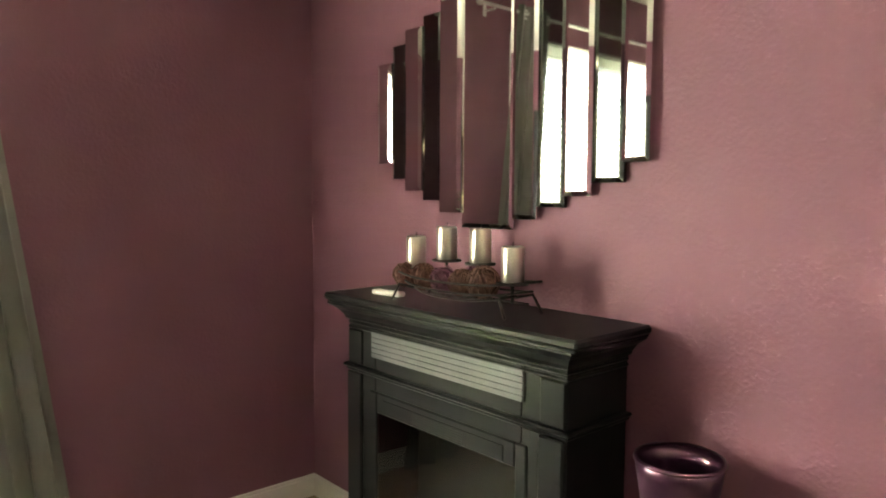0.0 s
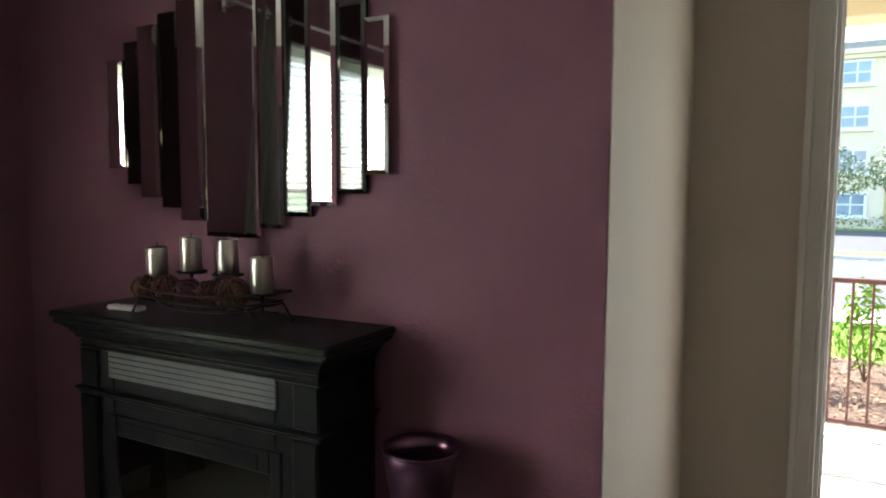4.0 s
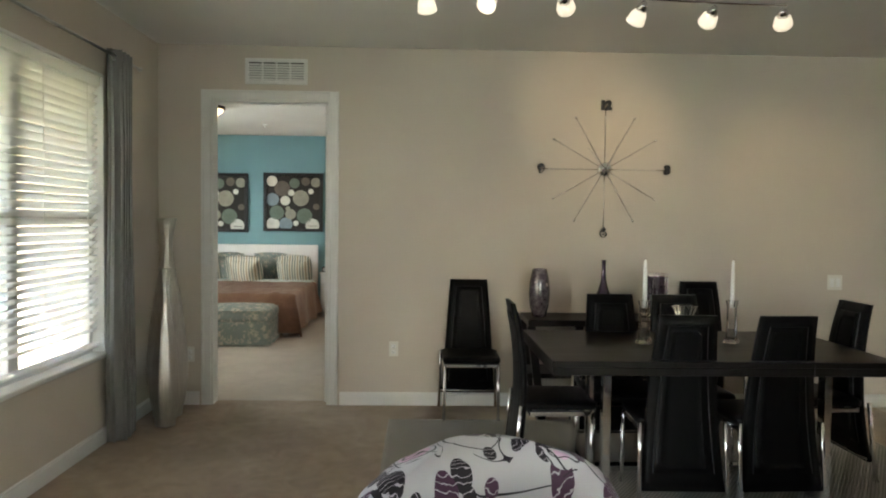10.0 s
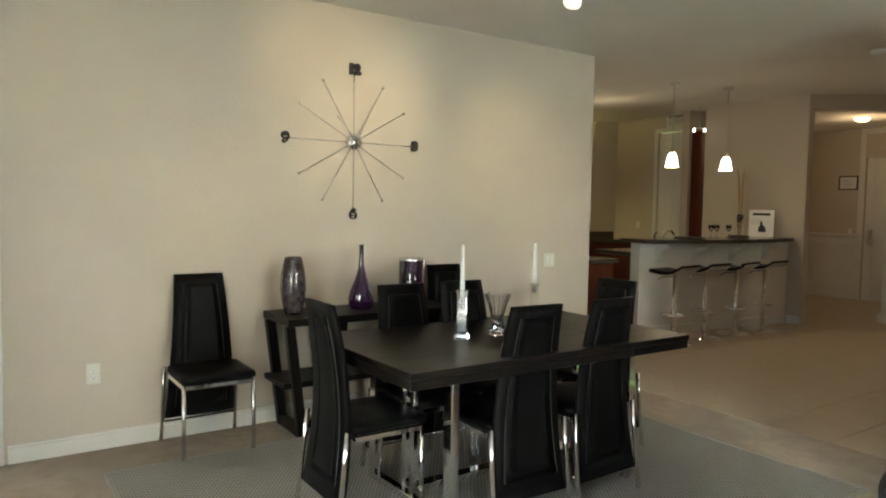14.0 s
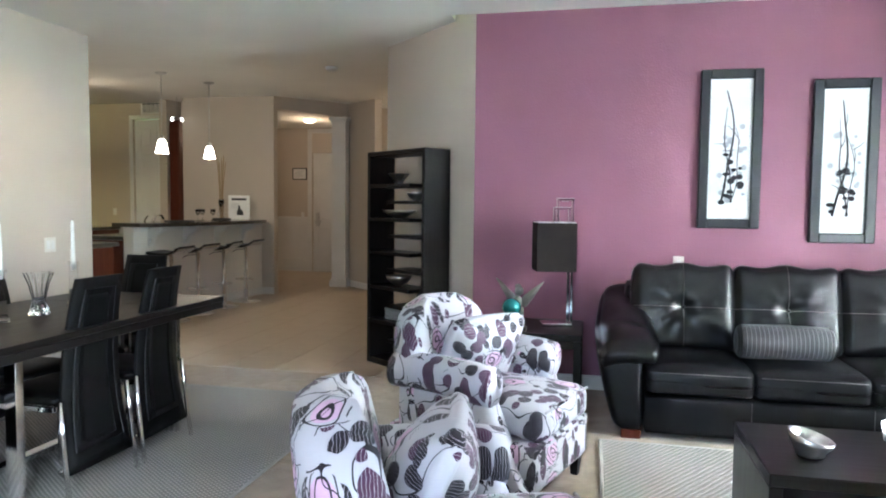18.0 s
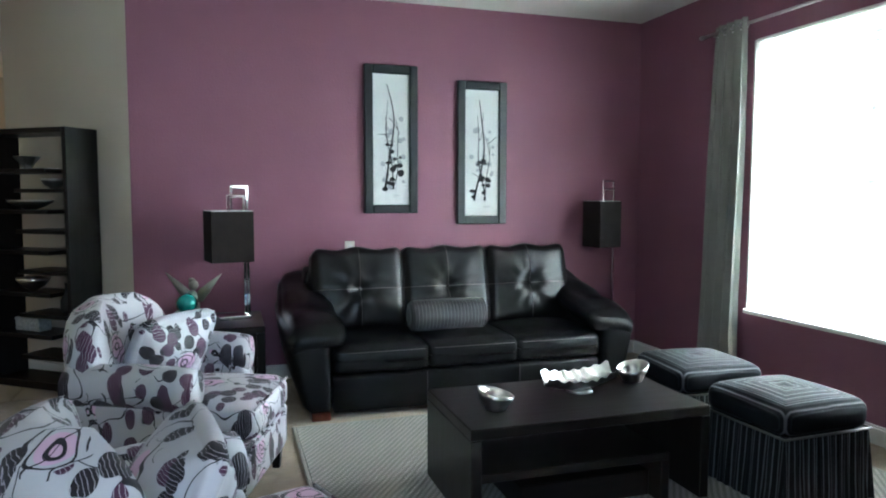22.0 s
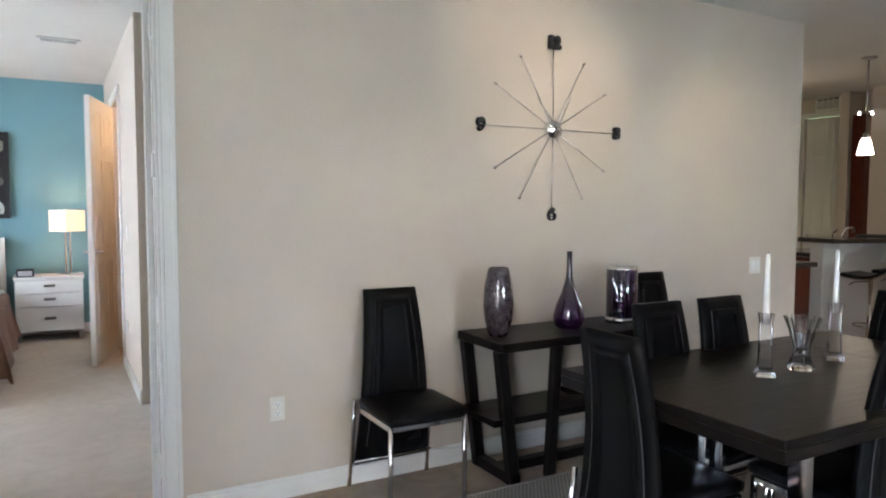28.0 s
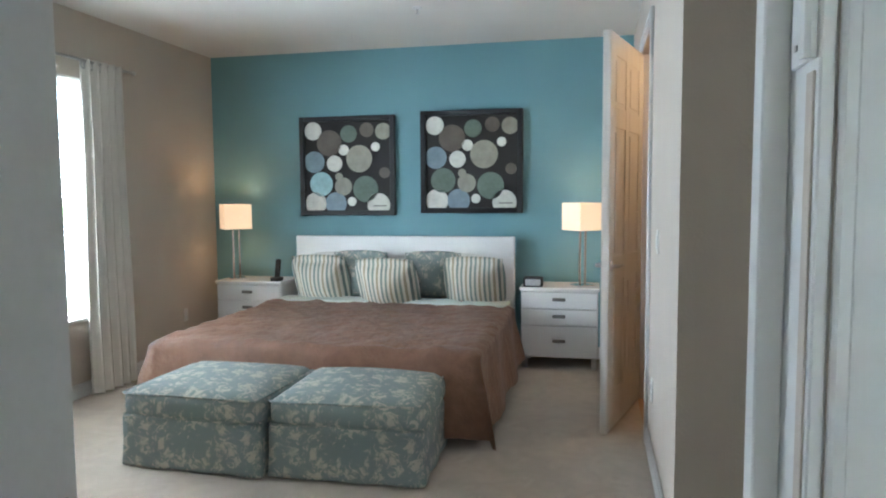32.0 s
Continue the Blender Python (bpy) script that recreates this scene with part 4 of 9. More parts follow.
w1w, w1h = WIN1[1] - WIN1[0], WIN1[3] - WIN1[2]
window_unit("window_1", w1w, w1h, 0.14, pose(XW, WIN1[0], WIN1[2], 0, 0, 90), "white twin sash window in the plum wall")
blinds(w1w, w1h, pose(XW + 0.045, WIN1[0], WIN1[2], 0, 0, 90), 16, "open white slatted blind in the side window")
w2w, w2h = WIN2[1] - WIN2[0], WIN2[3] - WIN2[2]
window_unit("window_2", w2w, w2h, 0.14, pose(WIN2[0], YP, WIN2[2]), "white twin sash window onto the patio")
blinds(w2w, w2h, pose(WIN2[0], YP - 0.045, WIN2[2]), 41, "half-tilted white slatted blind over the patio window", gap=0.03)
w3w, w3h = WINB[1] - WINB[0], WINB[3] - WINB[2]
window_unit("window_3", w3w, w3h, 0.14, pose(WINB[0], YB0, WINB[2]), "white twin sash bedroom window")
blinds(w3w, w3h, pose(WINB[0], YB0 - 0.045, WINB[2]), 12, "open white slatted blind in the bedroom window")


def curtain(w, h, folds, m, material, label, seed=0, flare=0.10, shift=0.0):
    """A hung curtain: local x across, z up from the hem, with grommet folds along y."""
    th = thing("curtain", label, "curtain", m)
    bm = bmesh.new()
    nx, nz = folds * 12, 14
    rng = random.Random(seed)
    ph = [rng.uniform(-0.5, 0.5) for _ in range(folds + 2)]
    grid = {}
    for s in (0, 1):
        for i in range(nx + 1):
            for k in range(nz + 1):
                u, v = i / nx, k / nz
                amp = 0.046 * (0.75 + 0.35 * (1 - v)) * (0.8 + 0.3 * math.sin(3.1 * u + seed))
                a = 2 * math.pi * folds * u + ph[int(u * folds)] * (1 - v) * 0.8
                spread = 1.0 + flare * (1 - v)
                x = (u - 0.5) * w * spread + 0.012 * math.sin(2 * a) + w / 2 + shift * (1 - v)
                y = amp * math.sin(a) + 0.006 * math.sin(7 * v + 3 * u)
                grid[(s, i, k)] = bm.verts.new((x, y + (0.0018 if s else -0.0018), v * h))
    for i in range(nx):
        for k in range(nz):
            q = [grid[(1, i, k)], grid[(1, i + 1, k)], grid[(1, i + 1, k + 1)], grid[(1, i, k + 1)]]
            bm.faces.new(q[::-1])
            bm.faces.new([grid[(0, i, k)], grid[(0, i + 1, k)], grid[(0, i + 1, k + 1)], grid[(0, i, k + 1)]])
    part("cloth", bm, material, th, "", True)
    for k in range(folds * 2):
        x = (k + 0.5) / (folds * 2) * w
        part("grommet", moved(lathe([(0.018, -0.003), (0.027, -0.003), (0.027, 0.003), (0.018, 0.003)], 16, closed=False), pose(x, 0.0, h - 0.045, 90, 0, 0)), "steel", th, "steel curtain grommet")
    return th


def curtain_rod(length, m, label="slim brushed steel curtain rod"):
    th = thing("curtain_rod", label, "curtain rod", m)
    part("rod", moved(tube([(0, 0, 0), (length, 0, 0)], 0.0095, 10), pose(0, 0, 0)), "steel", th, "", True)
    for x, s in ((0, -1), (length, 1)):
        part("finial", moved(lathe([(0.006, 0), (0.014, 0.012), (0.017, 0.028), (0.011, 0.042), (0.002, 0.046)], 14), pose(x, 0, 0, 0, 90 * s, 0)), "steel", th, "", True)
    for x in (0.09, length - 0.09):
        part("bracket", joined(box(x - 0.012, x + 0.012, -0.085, -0.078, -0.04, 0.03, 0.002), box(x - 0.006, x + 0.006, -0.08, 0.0, -0.018, -0.010, 0.002)), "steel", th)
    return th


curtain_rod(2.35, pose(XW - 0.085, WIN1[0] - 0.30, 2.375, 0, 0, 90))
curtain(0.30, 2.40, 4, pose(XW - 0.085, 1.735, 0.015, 0, 0, 90), "curtain", "silver grey satin curtain gathered beside the side window", 3, 0.3, 0.06)
curtain(0.25, 2.40, 3, pose(XW - 0.085, 0.085, 0.015, 0, 0, 90), "curtain", "silver grey satin curtain gathered beside the fireplace corner", 4, 0.5, -0.24)
curtain_rod(2.30, pose(WIN2[0] - 0.32, YP + 0.085, 2.375))
curtain(0.24, 2.40, 4, pose(-4.90, YP + 0.085, 0.015), "curtain", "silver grey satin curtain gathered beside the patio window", 5)
curtain(0.24, 2.40, 4, pose(-3.02, YP + 0.085, 0.015), "curtain", "silver grey satin curtain gathered near the patio door", 6)
curtain_rod(2.4, pose(-9.55, YB0 + 0.085, 2.30))
curtain(0.38, 2.30, 5, pose(-9.41, YB0 + 0.085, 0.015), "curtain2", "ivory bedroom curtain hanging beside the window", 7)


def wall_plate(kind, m, label, gangs=1):
    """Switches and outlets: local x across, z up, standing out along -y."""
    th = thing(kind, label, "outlet" if "outlet" in kind else "switch", m)
    w = 0.07 + 0.046 * (gangs - 1)
    part("cover_plate", box(-w / 2, w / 2, -0.006, 0, -0.057, 0.057, 0.003), "plate", th)
    for g in range(gangs):
        x = -w / 2 + 0.035 + 0.046 * g
        if "outlet" in kind:
            for z in (-0.021, 0.021):
                so = part("socket", box(x - 0.017, x + 0.017, -0.009, -0.005, z - 0.014, z + 0.014, 0.003), "white_plastic", th)
                part("slot", joined(box(x - 0.008, x - 0.006, -0.0098, -0.0088, z - 0.002, z + 0.007, 0), box(x + 0.006, x + 0.008, -0.0098, -0.0088, z - 0.002, z + 0.006, 0), box(x - 0.002, x + 0.002, -0.0098, -0.0088, z - 0.010, z - 0.006, 0)), "ink", so)
        else:
            part("rocker", moved(box(x - 0.0165, x + 0.0165, -0.011, -0.004, -0.033, 0.033, 0.002), pose(0, 0, 0)), "white_plastic", th)
    return th


wall_plate("wall_outlet", pose(XC, -0.725, 0.43, 0, 0, 90), "ivory duplex outlet low on the beige wall")
wall_plate("light_switch", pose(XC, 2.654, 0.965, 0, 0, 90), "ivory double light switch on the beige wall", 2)
wall_plate("light_switch", pose(-2.385, YP, 0.856, 0, 0, 180), "ivory double light switch beside the patio door", 2)
wall_plate("wall_outlet", pose(-2.665, YP, 0.345, 0, 0, 180), "ivory outlet low beside the patio door")
wall_plate("wall_outlet", pose(-0.645, YF, 0.437, 0, 0, 180), "ivory outlet with a black plug in it")
wall_plate("wall_outlet", pose(-0.31, YF, 0.47, 0, 0, 180), "ivory outlet behind the tall plum vase")
wall_plate("light_switch", pose(-0.875, YS, 0.91, 0, 0, 0), "ivory switch plate above the black sofa", 1)
wall_plate("wall_outlet", pose(-10.26, YB0, 0.36, 0, 0, 180), "ivory outlet beside the nightstand")
wall_plate("wall_outlet", pose(XC, -2.25, 0.38, 0, 0, 90), "ivory outlet behind the silver floor vases")
wall_plate("wall_outlet", pose(-8.55, YB1, 0.38, 0, 0, 0), "ivory outlet low on the bedroom wall")
wall_plate("light_switch", pose(-8.35, YB1, 1.15, 0, 0, 0), "ivory light switch on the bedroom wall", 1)
wall_plate("light_switch", pose(-8.95, 7.75, 1.16, 0, 0, 0), "white thermostat plate on the kitchen wall", 1)
wall_plate("light_switch", pose(-7.0, 10.65, 1.10, 0, 0, 0), "ivory switch beside the front door", 1)


def air_vent(w, h, m, label, cells=4):
    th = thing("air_vent", label, "vent", m)
    part("backing", box(-w / 2 + 0.02, w / 2 - 0.02, -0.004, 0, -h / 2 + 0.02, h / 2 - 0.02, 0), "board", th)
    part("frame", joined(box(-w / 2, w / 2, -0.012, 0, h / 2 - 0.028, h / 2, 0.003), box(-w / 2, w / 2, -0.012, 0, -h / 2, -h / 2 + 0.028, 0.003), box(-w / 2, -w / 2 + 0.028, -0.012, 0, -h / 2 + 0.028, h / 2 - 0.028, 0.003), box(w / 2 - 0.028, w / 2, -0.012, 0, -h / 2 + 0.028, h / 2 - 0.028, 0.003)), "trim", th)
    for k in range(1, cells):
        x = -w / 2 + 0.028 + (w - 0.056) * k / cells
        part("divider", box(x - 0.006, x + 0.006, -0.011, -0.004, -h / 2 + 0.028, h / 2 - 0.028, 0.002), "trim", th)
    n = int((h - 0.06) / 0.018)
    for k in range(n):
        z = -h / 2 + 0.034 + k * 0.018
        part("louvre", moved(box(-w / 2 + 0.028, w / 2 - 0.028, -0.001, 0.001, -0.010, 0.010, 0), pose(0, -0.006, z, 38, 0, 0)), "trim", th)
    return th


air_vent(0.46, 0.19, pose(XC, -1.61, 2.49, 0, 0, 90), "white louvred air vent above the bedroom doorway")
air_vent(0.36, 0.20, pose(-8.27, 7.75, 2.79, 0, 0, 0), "white louvred air vent above the pantry door")
air_vent(0.30, 0.15, pose(-8.70, -1.54, HB, 90, 0, 90), "white louvred air vent in the bedroom ceiling", 3)

# ---------------------------------------------------------------- living room


def electric_fireplace():
    """Local x across, front along -y, back at y = 0; mirrored in place by a half turn."""
    th = thing("electric_fireplace", "black wooden electric fireplace with a moulded mantel on the carpet", "fireplace", pose(0.338, YF + 0.002, 0, 0, 0, 180))
    w = 0.955
    part("side_panel", box(-w / 2, -0.327, -0.262, 0, 0.10, 0.925, 0.004), "mantel", th)
    part("side_panel", box(0.327, w / 2, -0.262, 0, 0.10, 0.925, 0.004), "mantel", th)
    part("top_panel", box(-0.327, 0.327, -0.262, 0, 0.655, 0.925, 0.002), "mantel", th)
    part("bottom_panel", box(-0.327, 0.327, -0.262, 0, 0.10, 0.148, 0.002), "mantel", th)
    part("back_panel", box(-0.327, 0.327, -0.06, 0, 0.148, 0.655, 0.002), "mantel", th)
    part("mantel_shelf", joined(box(-0.55, 0.55, -0.325, 0.0, 1.006, 1.031, 0.007), box(-0.54, 0.54, -0.315, 0.0, 0.996, 1.006, 0.003)), "mantel", th)
    crown = [(0.0, 0.925), (0.0, 0.938), (0.010, 0.942), (0.013, 0.952), (0.028, 0.972), (0.050, 0.988), (0.056, 0.992), (0.056, 0.997)]
    bm = bmesh.new()
    rings = []
    for o, z in crown:
        rings.append([bm.verts.new(p) for p in ((-w / 2 - o, 0, z), (-w / 2 - o, -0.264 - o, z), (w / 2 + o, -0.264 - o, z), (w / 2 + o, 0, z))])
    for a, b in zip(rings, rings[1:]):
        for k in range(3):
            bm.faces.new((a[k], a[k + 1], b[k + 1], b[k]))
    part("crown_moulding", bm, "mantel", th)
    for z in (0.924, 0.908):
        part("bead", box(-w / 2 - 0.005, w / 2 + 0.005, -0.268, 0, z, z + 0.010, 0.004), "mantel", th)
    part("frieze_moulding", joined(box(-w / 2 - 0.020, w / 2 + 0.020, -0.282, 0, 0.772, 0.784, 0.005), box(-w / 2 - 0.010, w / 2 + 0.010, -0.272, 0, 0.760, 0.772, 0.004)), "mantel", th)
    for s in (-1, 1):
        x0, x1 = sorted((s * w / 2, s * (w / 2 - 0.082)))
        part("pilaster", box(x0, x1, -0.276, -0.260, 0.13, 0.758, 0.005), "mantel", th)
        part("frieze_block", box(x0, x1, -0.270, -0.260, 0.786, 0.906, 0.004), "mantel", th)
    for o, f, z0, z1, r in ((0.075, 0.345, 0.0, 0.045, 0.006), (0.058, 0.328, 0.045, 0.075, 0.012), (0.035, 0.305, 0.075, 0.105, 0.010), (0.014, 0.286, 0.105, 0.128, 0.006)):
        part("plinth_step", box(-w / 2 - o, w / 2 + o, -f, 0, z0, z1, r), "mantel", th)
    grille = part("air_grille", box(-0.341, 0.341, -0.266, -0.258, 0.826, 0.914, 0.002), "board", th, "dark grille backing")
    for k in range(5):
        part("louvre", moved(box(-0.339, 0.339, -0.003, 0.003, -0.0077, 0.0077, 0.0015), pose(0, -0.2685, 0.8355 + k * 0.0173, 6, 0, 0)), "grille_grey", grille, "flat grey grille bar")
    fb = part("firebox_frame", joined(box(-0.352, -0.312, -0.270, -0.255, 0.13, 0.712, 0.004), box(0.312, 0.352, -0.270, -0.255, 0.13, 0.712, 0.004), box(-0.312, 0.312, -0.270, -0.255, 0.642, 0.712, 0.004), box(-0.312, 0.312, -0.270, -0.255, 0.13, 0.15, 0.004)), "mantel", th)
    part("control_panel", box(-0.272, 0.272, -0.2735, -0.2695, 0.648, 0.694, 0.0015), "mantel", fb)
    for x in (-0.135, 0.135):
        part("panel_groove", box(x - 0.0015, x + 0.0015, -0.2742, -0.2732, 0.649, 0.693, 0), "ink", fb)
    for k in range(5):
        part("control_slot", box(-0.115, 0.115, -0.2752, -0.2732, 0.656 + k * 0.0075, 0.6595 + k * 0.0075, 0.0005), "ink", fb)
    part("firebox_back", box(-0.325, 0.325, -0.075, -0.062, 0.15, 0.65, 0), "firebox_grey", fb)
    part("glass", box(-0.312, 0.312, -0.266, -0.262, 0.15, 0.642, 0), "smoke_glass", fb, "smoky firebox glass")
    part("grate_bar", box(-0.30, 0.30, -0.245, -0.235, 0.235, 0.242, 0.002), "ink", fb)
    rng = random.Random(2)
    for k in range(34):
        r = rng.uniform(0.020, 0.036)
        bm = bmesh.new()
        bmesh.ops.create_icosphere(bm, subdivisions=2, radius=r)
        for v in bm.verts:
            v.co *= 1 + 0.55 * noise.noise(v.co * 42 + Vector((k, 0, 0)))
            v.co.x *= 1.25
        part("ember_stone", moved(bm, pose(-0.27 + 0.54 * (k % 12) / 11, -0.22 + 0.055 * (k // 12), 0.165 + 0.03 * (k // 12) + 0.02 * rng.random(), rng.uniform(0, 90), rng.uniform(0, 90), rng.uniform(0, 90))), "ember", fb, "", True)
    return th


M["firebox_grey"] = mat("dull_firebox_screen", (0.075, 0.072, 0.066), (0.05, 0.048, 0.044), 0.6, scale=3.0)
M["smoke_glass"] = glass("smoked_firebox_glass", (0.62, 0.62, 0.62))
M["ember"] = mat("charred_stone", (0.17, 0.14, 0.12), (0.035, 0.03, 0.026), 0.8, scale=25.0, relief=0.5, deep=0.004)
M["grille_grey"] = mat("grey_painted_grille", (0.17, 0.18, 0.18), (0.14, 0.148, 0.15), 0.4, 0.3, scale=5.0)
electric_fireplace()
tb = thing("power_cord", "black power cord running to the outlet", "cord")
part("cable", tube([(-0.20, YF + 0.06, 0.05), (-0.32, YF + 0.03, 0.012), (-0.47, YF + 0.04, 0.05), (-0.60, YF + 0.03, 0.26), (-0.64, YF + 0.035, 0.41)], 0.004, 6), "rubber", tb, "", True)
part("plug", box(-0.66, -0.625, YF + 0.01, YF + 0.045, 0.40, 0.43, 0.006), "rubber", tb)


def wall_mirror():
    """Upright bevelled mirrors, clear and smoked by turns, longest in the middle."""
    th = thing("wall_mirror", "wall mirror of clear and smoky glass over the mantel", "mirror", pose(-0.047, YF + 0.002, 0))
    xs = [0.975 * x for x in (-0.158, -0.075, 0.027, 0.128, 0.231, 0.333, 0.575, 0.683, 0.785, 0.880, 0.965, 1.050)]
    low = [1.459, 1.405, 1.368, 1.335, 1.297, 1.263, 1.312, 1.353, 1.387, 1.432, 1.490]
    mid = 1.683
    for k in range(11):
        x0, x1, z0 = xs[k], xs[k + 1], low[k]
        z1 = 2 * mid - z0 - 0.015
        proud = 0.026 if k % 2 == 0 else 0.018
        bm = bmesh.new()
        b = 0.014
        back = [bm.verts.new(p) for p in ((x0, 0, z0), (x1, 0, z0), (x1, 0, z1), (x0, 0, z1))]
        edge = [bm.verts.new((v.co.x, proud - 0.005, v.co.z)) for v in back]
        front = [bm.verts.new(p) for p in ((x0 + b, proud, z0 + b), (x1 - b, proud, z0 + b), (x1 - b, proud, z1 - b), (x0 + b, proud, z1 - b))]
        bm.faces.new(front[::-1])
        for a, c in ((back, edge), (edge, front)):
            for n in range(4):
                bm.faces.new((a[(n + 1) % 4], a[n], c[n], c[(n + 1) % 4]))
        dark = k in (1, 3, 7, 9)
        part("mirror_strip", bm, "smoked" if dark else "mirror", th, "smoked dark mirror strip" if dark else "clear bevelled mirror strip")
    return th


M["smoked"] = mat("smoked_mirror", (0.16, 0.17, 0.165), (0.15, 0.16, 0.155), 0.03, 1.0, rough2=0.04)
wall_mirror()


def candle_centrepiece(m):
    th = thing("candle_centrepiece", "dark wire tray with pillar candle stands on the mantel", "candle holder", m)
    for z, rx, ry in ((0.085, 0.30, 0.10), (0.055, 0.27, 0.085), (0.035, 0.21, 0.07)):
        part("wire_ring", tube([(rx * math.cos(a), ry * math.sin(a), z + 0.02 * abs(math.cos(a)) ** 3) for a in [2 * math.pi * k / 36 for k in range(37)]], 0.0035, 6), "iron", th, "", True)
    for x, y, s in ((-0.2, -0.07, -1), (-0.2, 0.07, -1), (0.2, -0.07, 1), (0.2, 0.07, 1)):
        part("leg", tube([(x * 0.9, y * 0.6, 0.045), (x * 1.1, y, 0.055), (x * 1.25, y * 1.1, 0.004)], 0.004, 6), "iron", th, "", True)
    for k, (x, h) in enumerate(((-0.222, 0.098), (-0.072, 0.134), (0.076, 0.134), (0.205, 0.088))):
        part("candle_cup", joined(tube([(x, 0, 0.035), (x, 0, h)], 0.005, 8), lathe([(0.01, h - 0.004), (0.045, h), (0.046, h + 0.006), (0.0, h + 0.006)], 20, at=(x, 0, 0)), tube([(x - 0.06, 0, 0.04), (x + 0.06, 0, 0.04)], 0.003, 6)), "iron", th, "", True)
    return th


mx = pose(0.326, -1.03, 1.031, 0, 0, 180)
candle_centrepiece(mx)
for x, h in ((-0.222, 0.104), (-0.072, 0.140), (0.076, 0.140), (0.205, 0.094)):
    c = thing("pillar_candle", "silver pillar candle with a short wick", "candle", mx @ pose(x, 0, h), group="candles on the mantel")
    part("wax", lathe([(0.030, 0), (0.032, 0.004), (0.032, 0.098), (0.029, 0.102), (0.010, 0.098), (0.0, 0.097)], 28), "candle", c, "", True)
    part("wick", tube([(0, 0, 0.095), (0.001, 0, 0.106), (0.003, 0, 0.114)], 0.0015, 5), "ink", c)


def twig_ball(r, m, material, label):
    bm = bmesh.new()
    rng = random.Random(int(r * 1e5) + int(m.translation.x * 1000))
    bmesh.ops.create_icosphere(bm, subdivisions=3, radius=r * 0.86)
    for v in bm.verts:
        v.co *= 1 + 0.16 * noise.noise(v.co * 70)
    th = thing("decor_ball", label, "decor ball", m, "decor balls on the mantel")
    part("core", bm, material, th, "", True)
    for _ in range(14):
        ax = Vector((rng.gauss(0, 1), rng.gauss(0, 1), rng.gauss(0, 1))).normalized()
        u = ax.orthogonal().normalized()
        w = ax.cross(u)
        part("twig", tube([(r * (math.cos(a) * u + math.sin(a) * w)) for a in [k * 0.45 + rng.random() * 0.3 for k in range(10)]], 0.0028, 4), material, th)


for x, y, r, mt, lb in ((-0.235, -0.035, 0.04, "ball", "brown twig ball in the wire tray"), (-0.135, -0.04, 0.042, "ball", "brown twig ball in the wire tray"), (-0.04, -0.04, 0.042, "ball_plum", "plum twig ball in the wire tray"),
                        (0.04, -0.042, 0.040, "ball", "brown twig ball in the wire tray"), (0.125, -0.035, 0.048, "ball", "large brown twig ball in the wire tray"), (0.02, 0.035, 0.045, "ball_plum", "plum twig ball at the back of the tray")):
    twig_ball(r, mx @ pose(x, y, 0.042 + r), mt, lb)
rc = thing("remote_control", "small white remote control on the mantel", "remote", pose(0.665, -1.005, 1.032, 0, 0, 8))
part("case", box(-0.065, 0.065, -0.019, 0.019, 0, 0.016, 0.005), "white_plastic", rc)
for k in range(3):
    part("button", lathe([(0.005, 0.016), (0.005, 0.0185), (0, 0.0185)], 10, at=(-0.03 + 0.025 * k, 0, 0)), "grey_ink", rc)

def turned_vase(profile, material, label, m):
    th = thing("floor_vase", label, "vase", m)
    part("body", lathe(profile, 40), material, th, "", True)
    r, z = max(profile)
    part("rim", lathe([(r - 0.005, z - 0.006), (r + 0.002, z - 0.002), (r, z + 0.005), (r - 0.007, z + 0.003)], 40, closed=False), material, th, "rolled lip", True)
    part("foot_ring", lathe([(profile[0][0], 0), (profile[1][0] + 0.002, 0.004), (profile[1][0] + 0.002, 0.012)], 40, closed=False), material, th, "", True)
    return th


fv = [(0.075, 0.0), (0.085, 0.02), (0.083, 0.06), (0.072, 0.18), (0.063, 0.32), (0.066, 0.42), (0.082, 0.54), (0.100, 0.635), (0.105, 0.66), (0.101, 0.662), (0.094, 0.63), (0.075, 0.53), (0.058, 0.40), (0.055, 0.2), (0.0, 0.03)]
fv = [(r * 0.97, z * 1.155) for r, z in fv]
turned_vase(fv, "plum_vase", "tall plum metallic flared floor vase", pose(-0.39, -1.05, 0))
gv = [(0.070, 0.0), (0.078, 0.015), (0.070, 0.10), (0.062, 0.20), (0.068, 0.32), (0.085, 0.43), (0.094, 0.485), (0.098, 0.50), (0.094, 0.502), (0.086, 0.47), (0.064, 0.33), (0.056, 0.2), (0.0, 0.03)]
gv = [(r * 0.93, z * 1.20) for r, z in gv]
turned_vase(gv, "grey_vase", "shorter putty grey flared floor vase", pose(-0.60, -1.01, 0))


M["thread"] = mat("grey_thread", (0.11, 0.10, 0.095), rough=0.6)


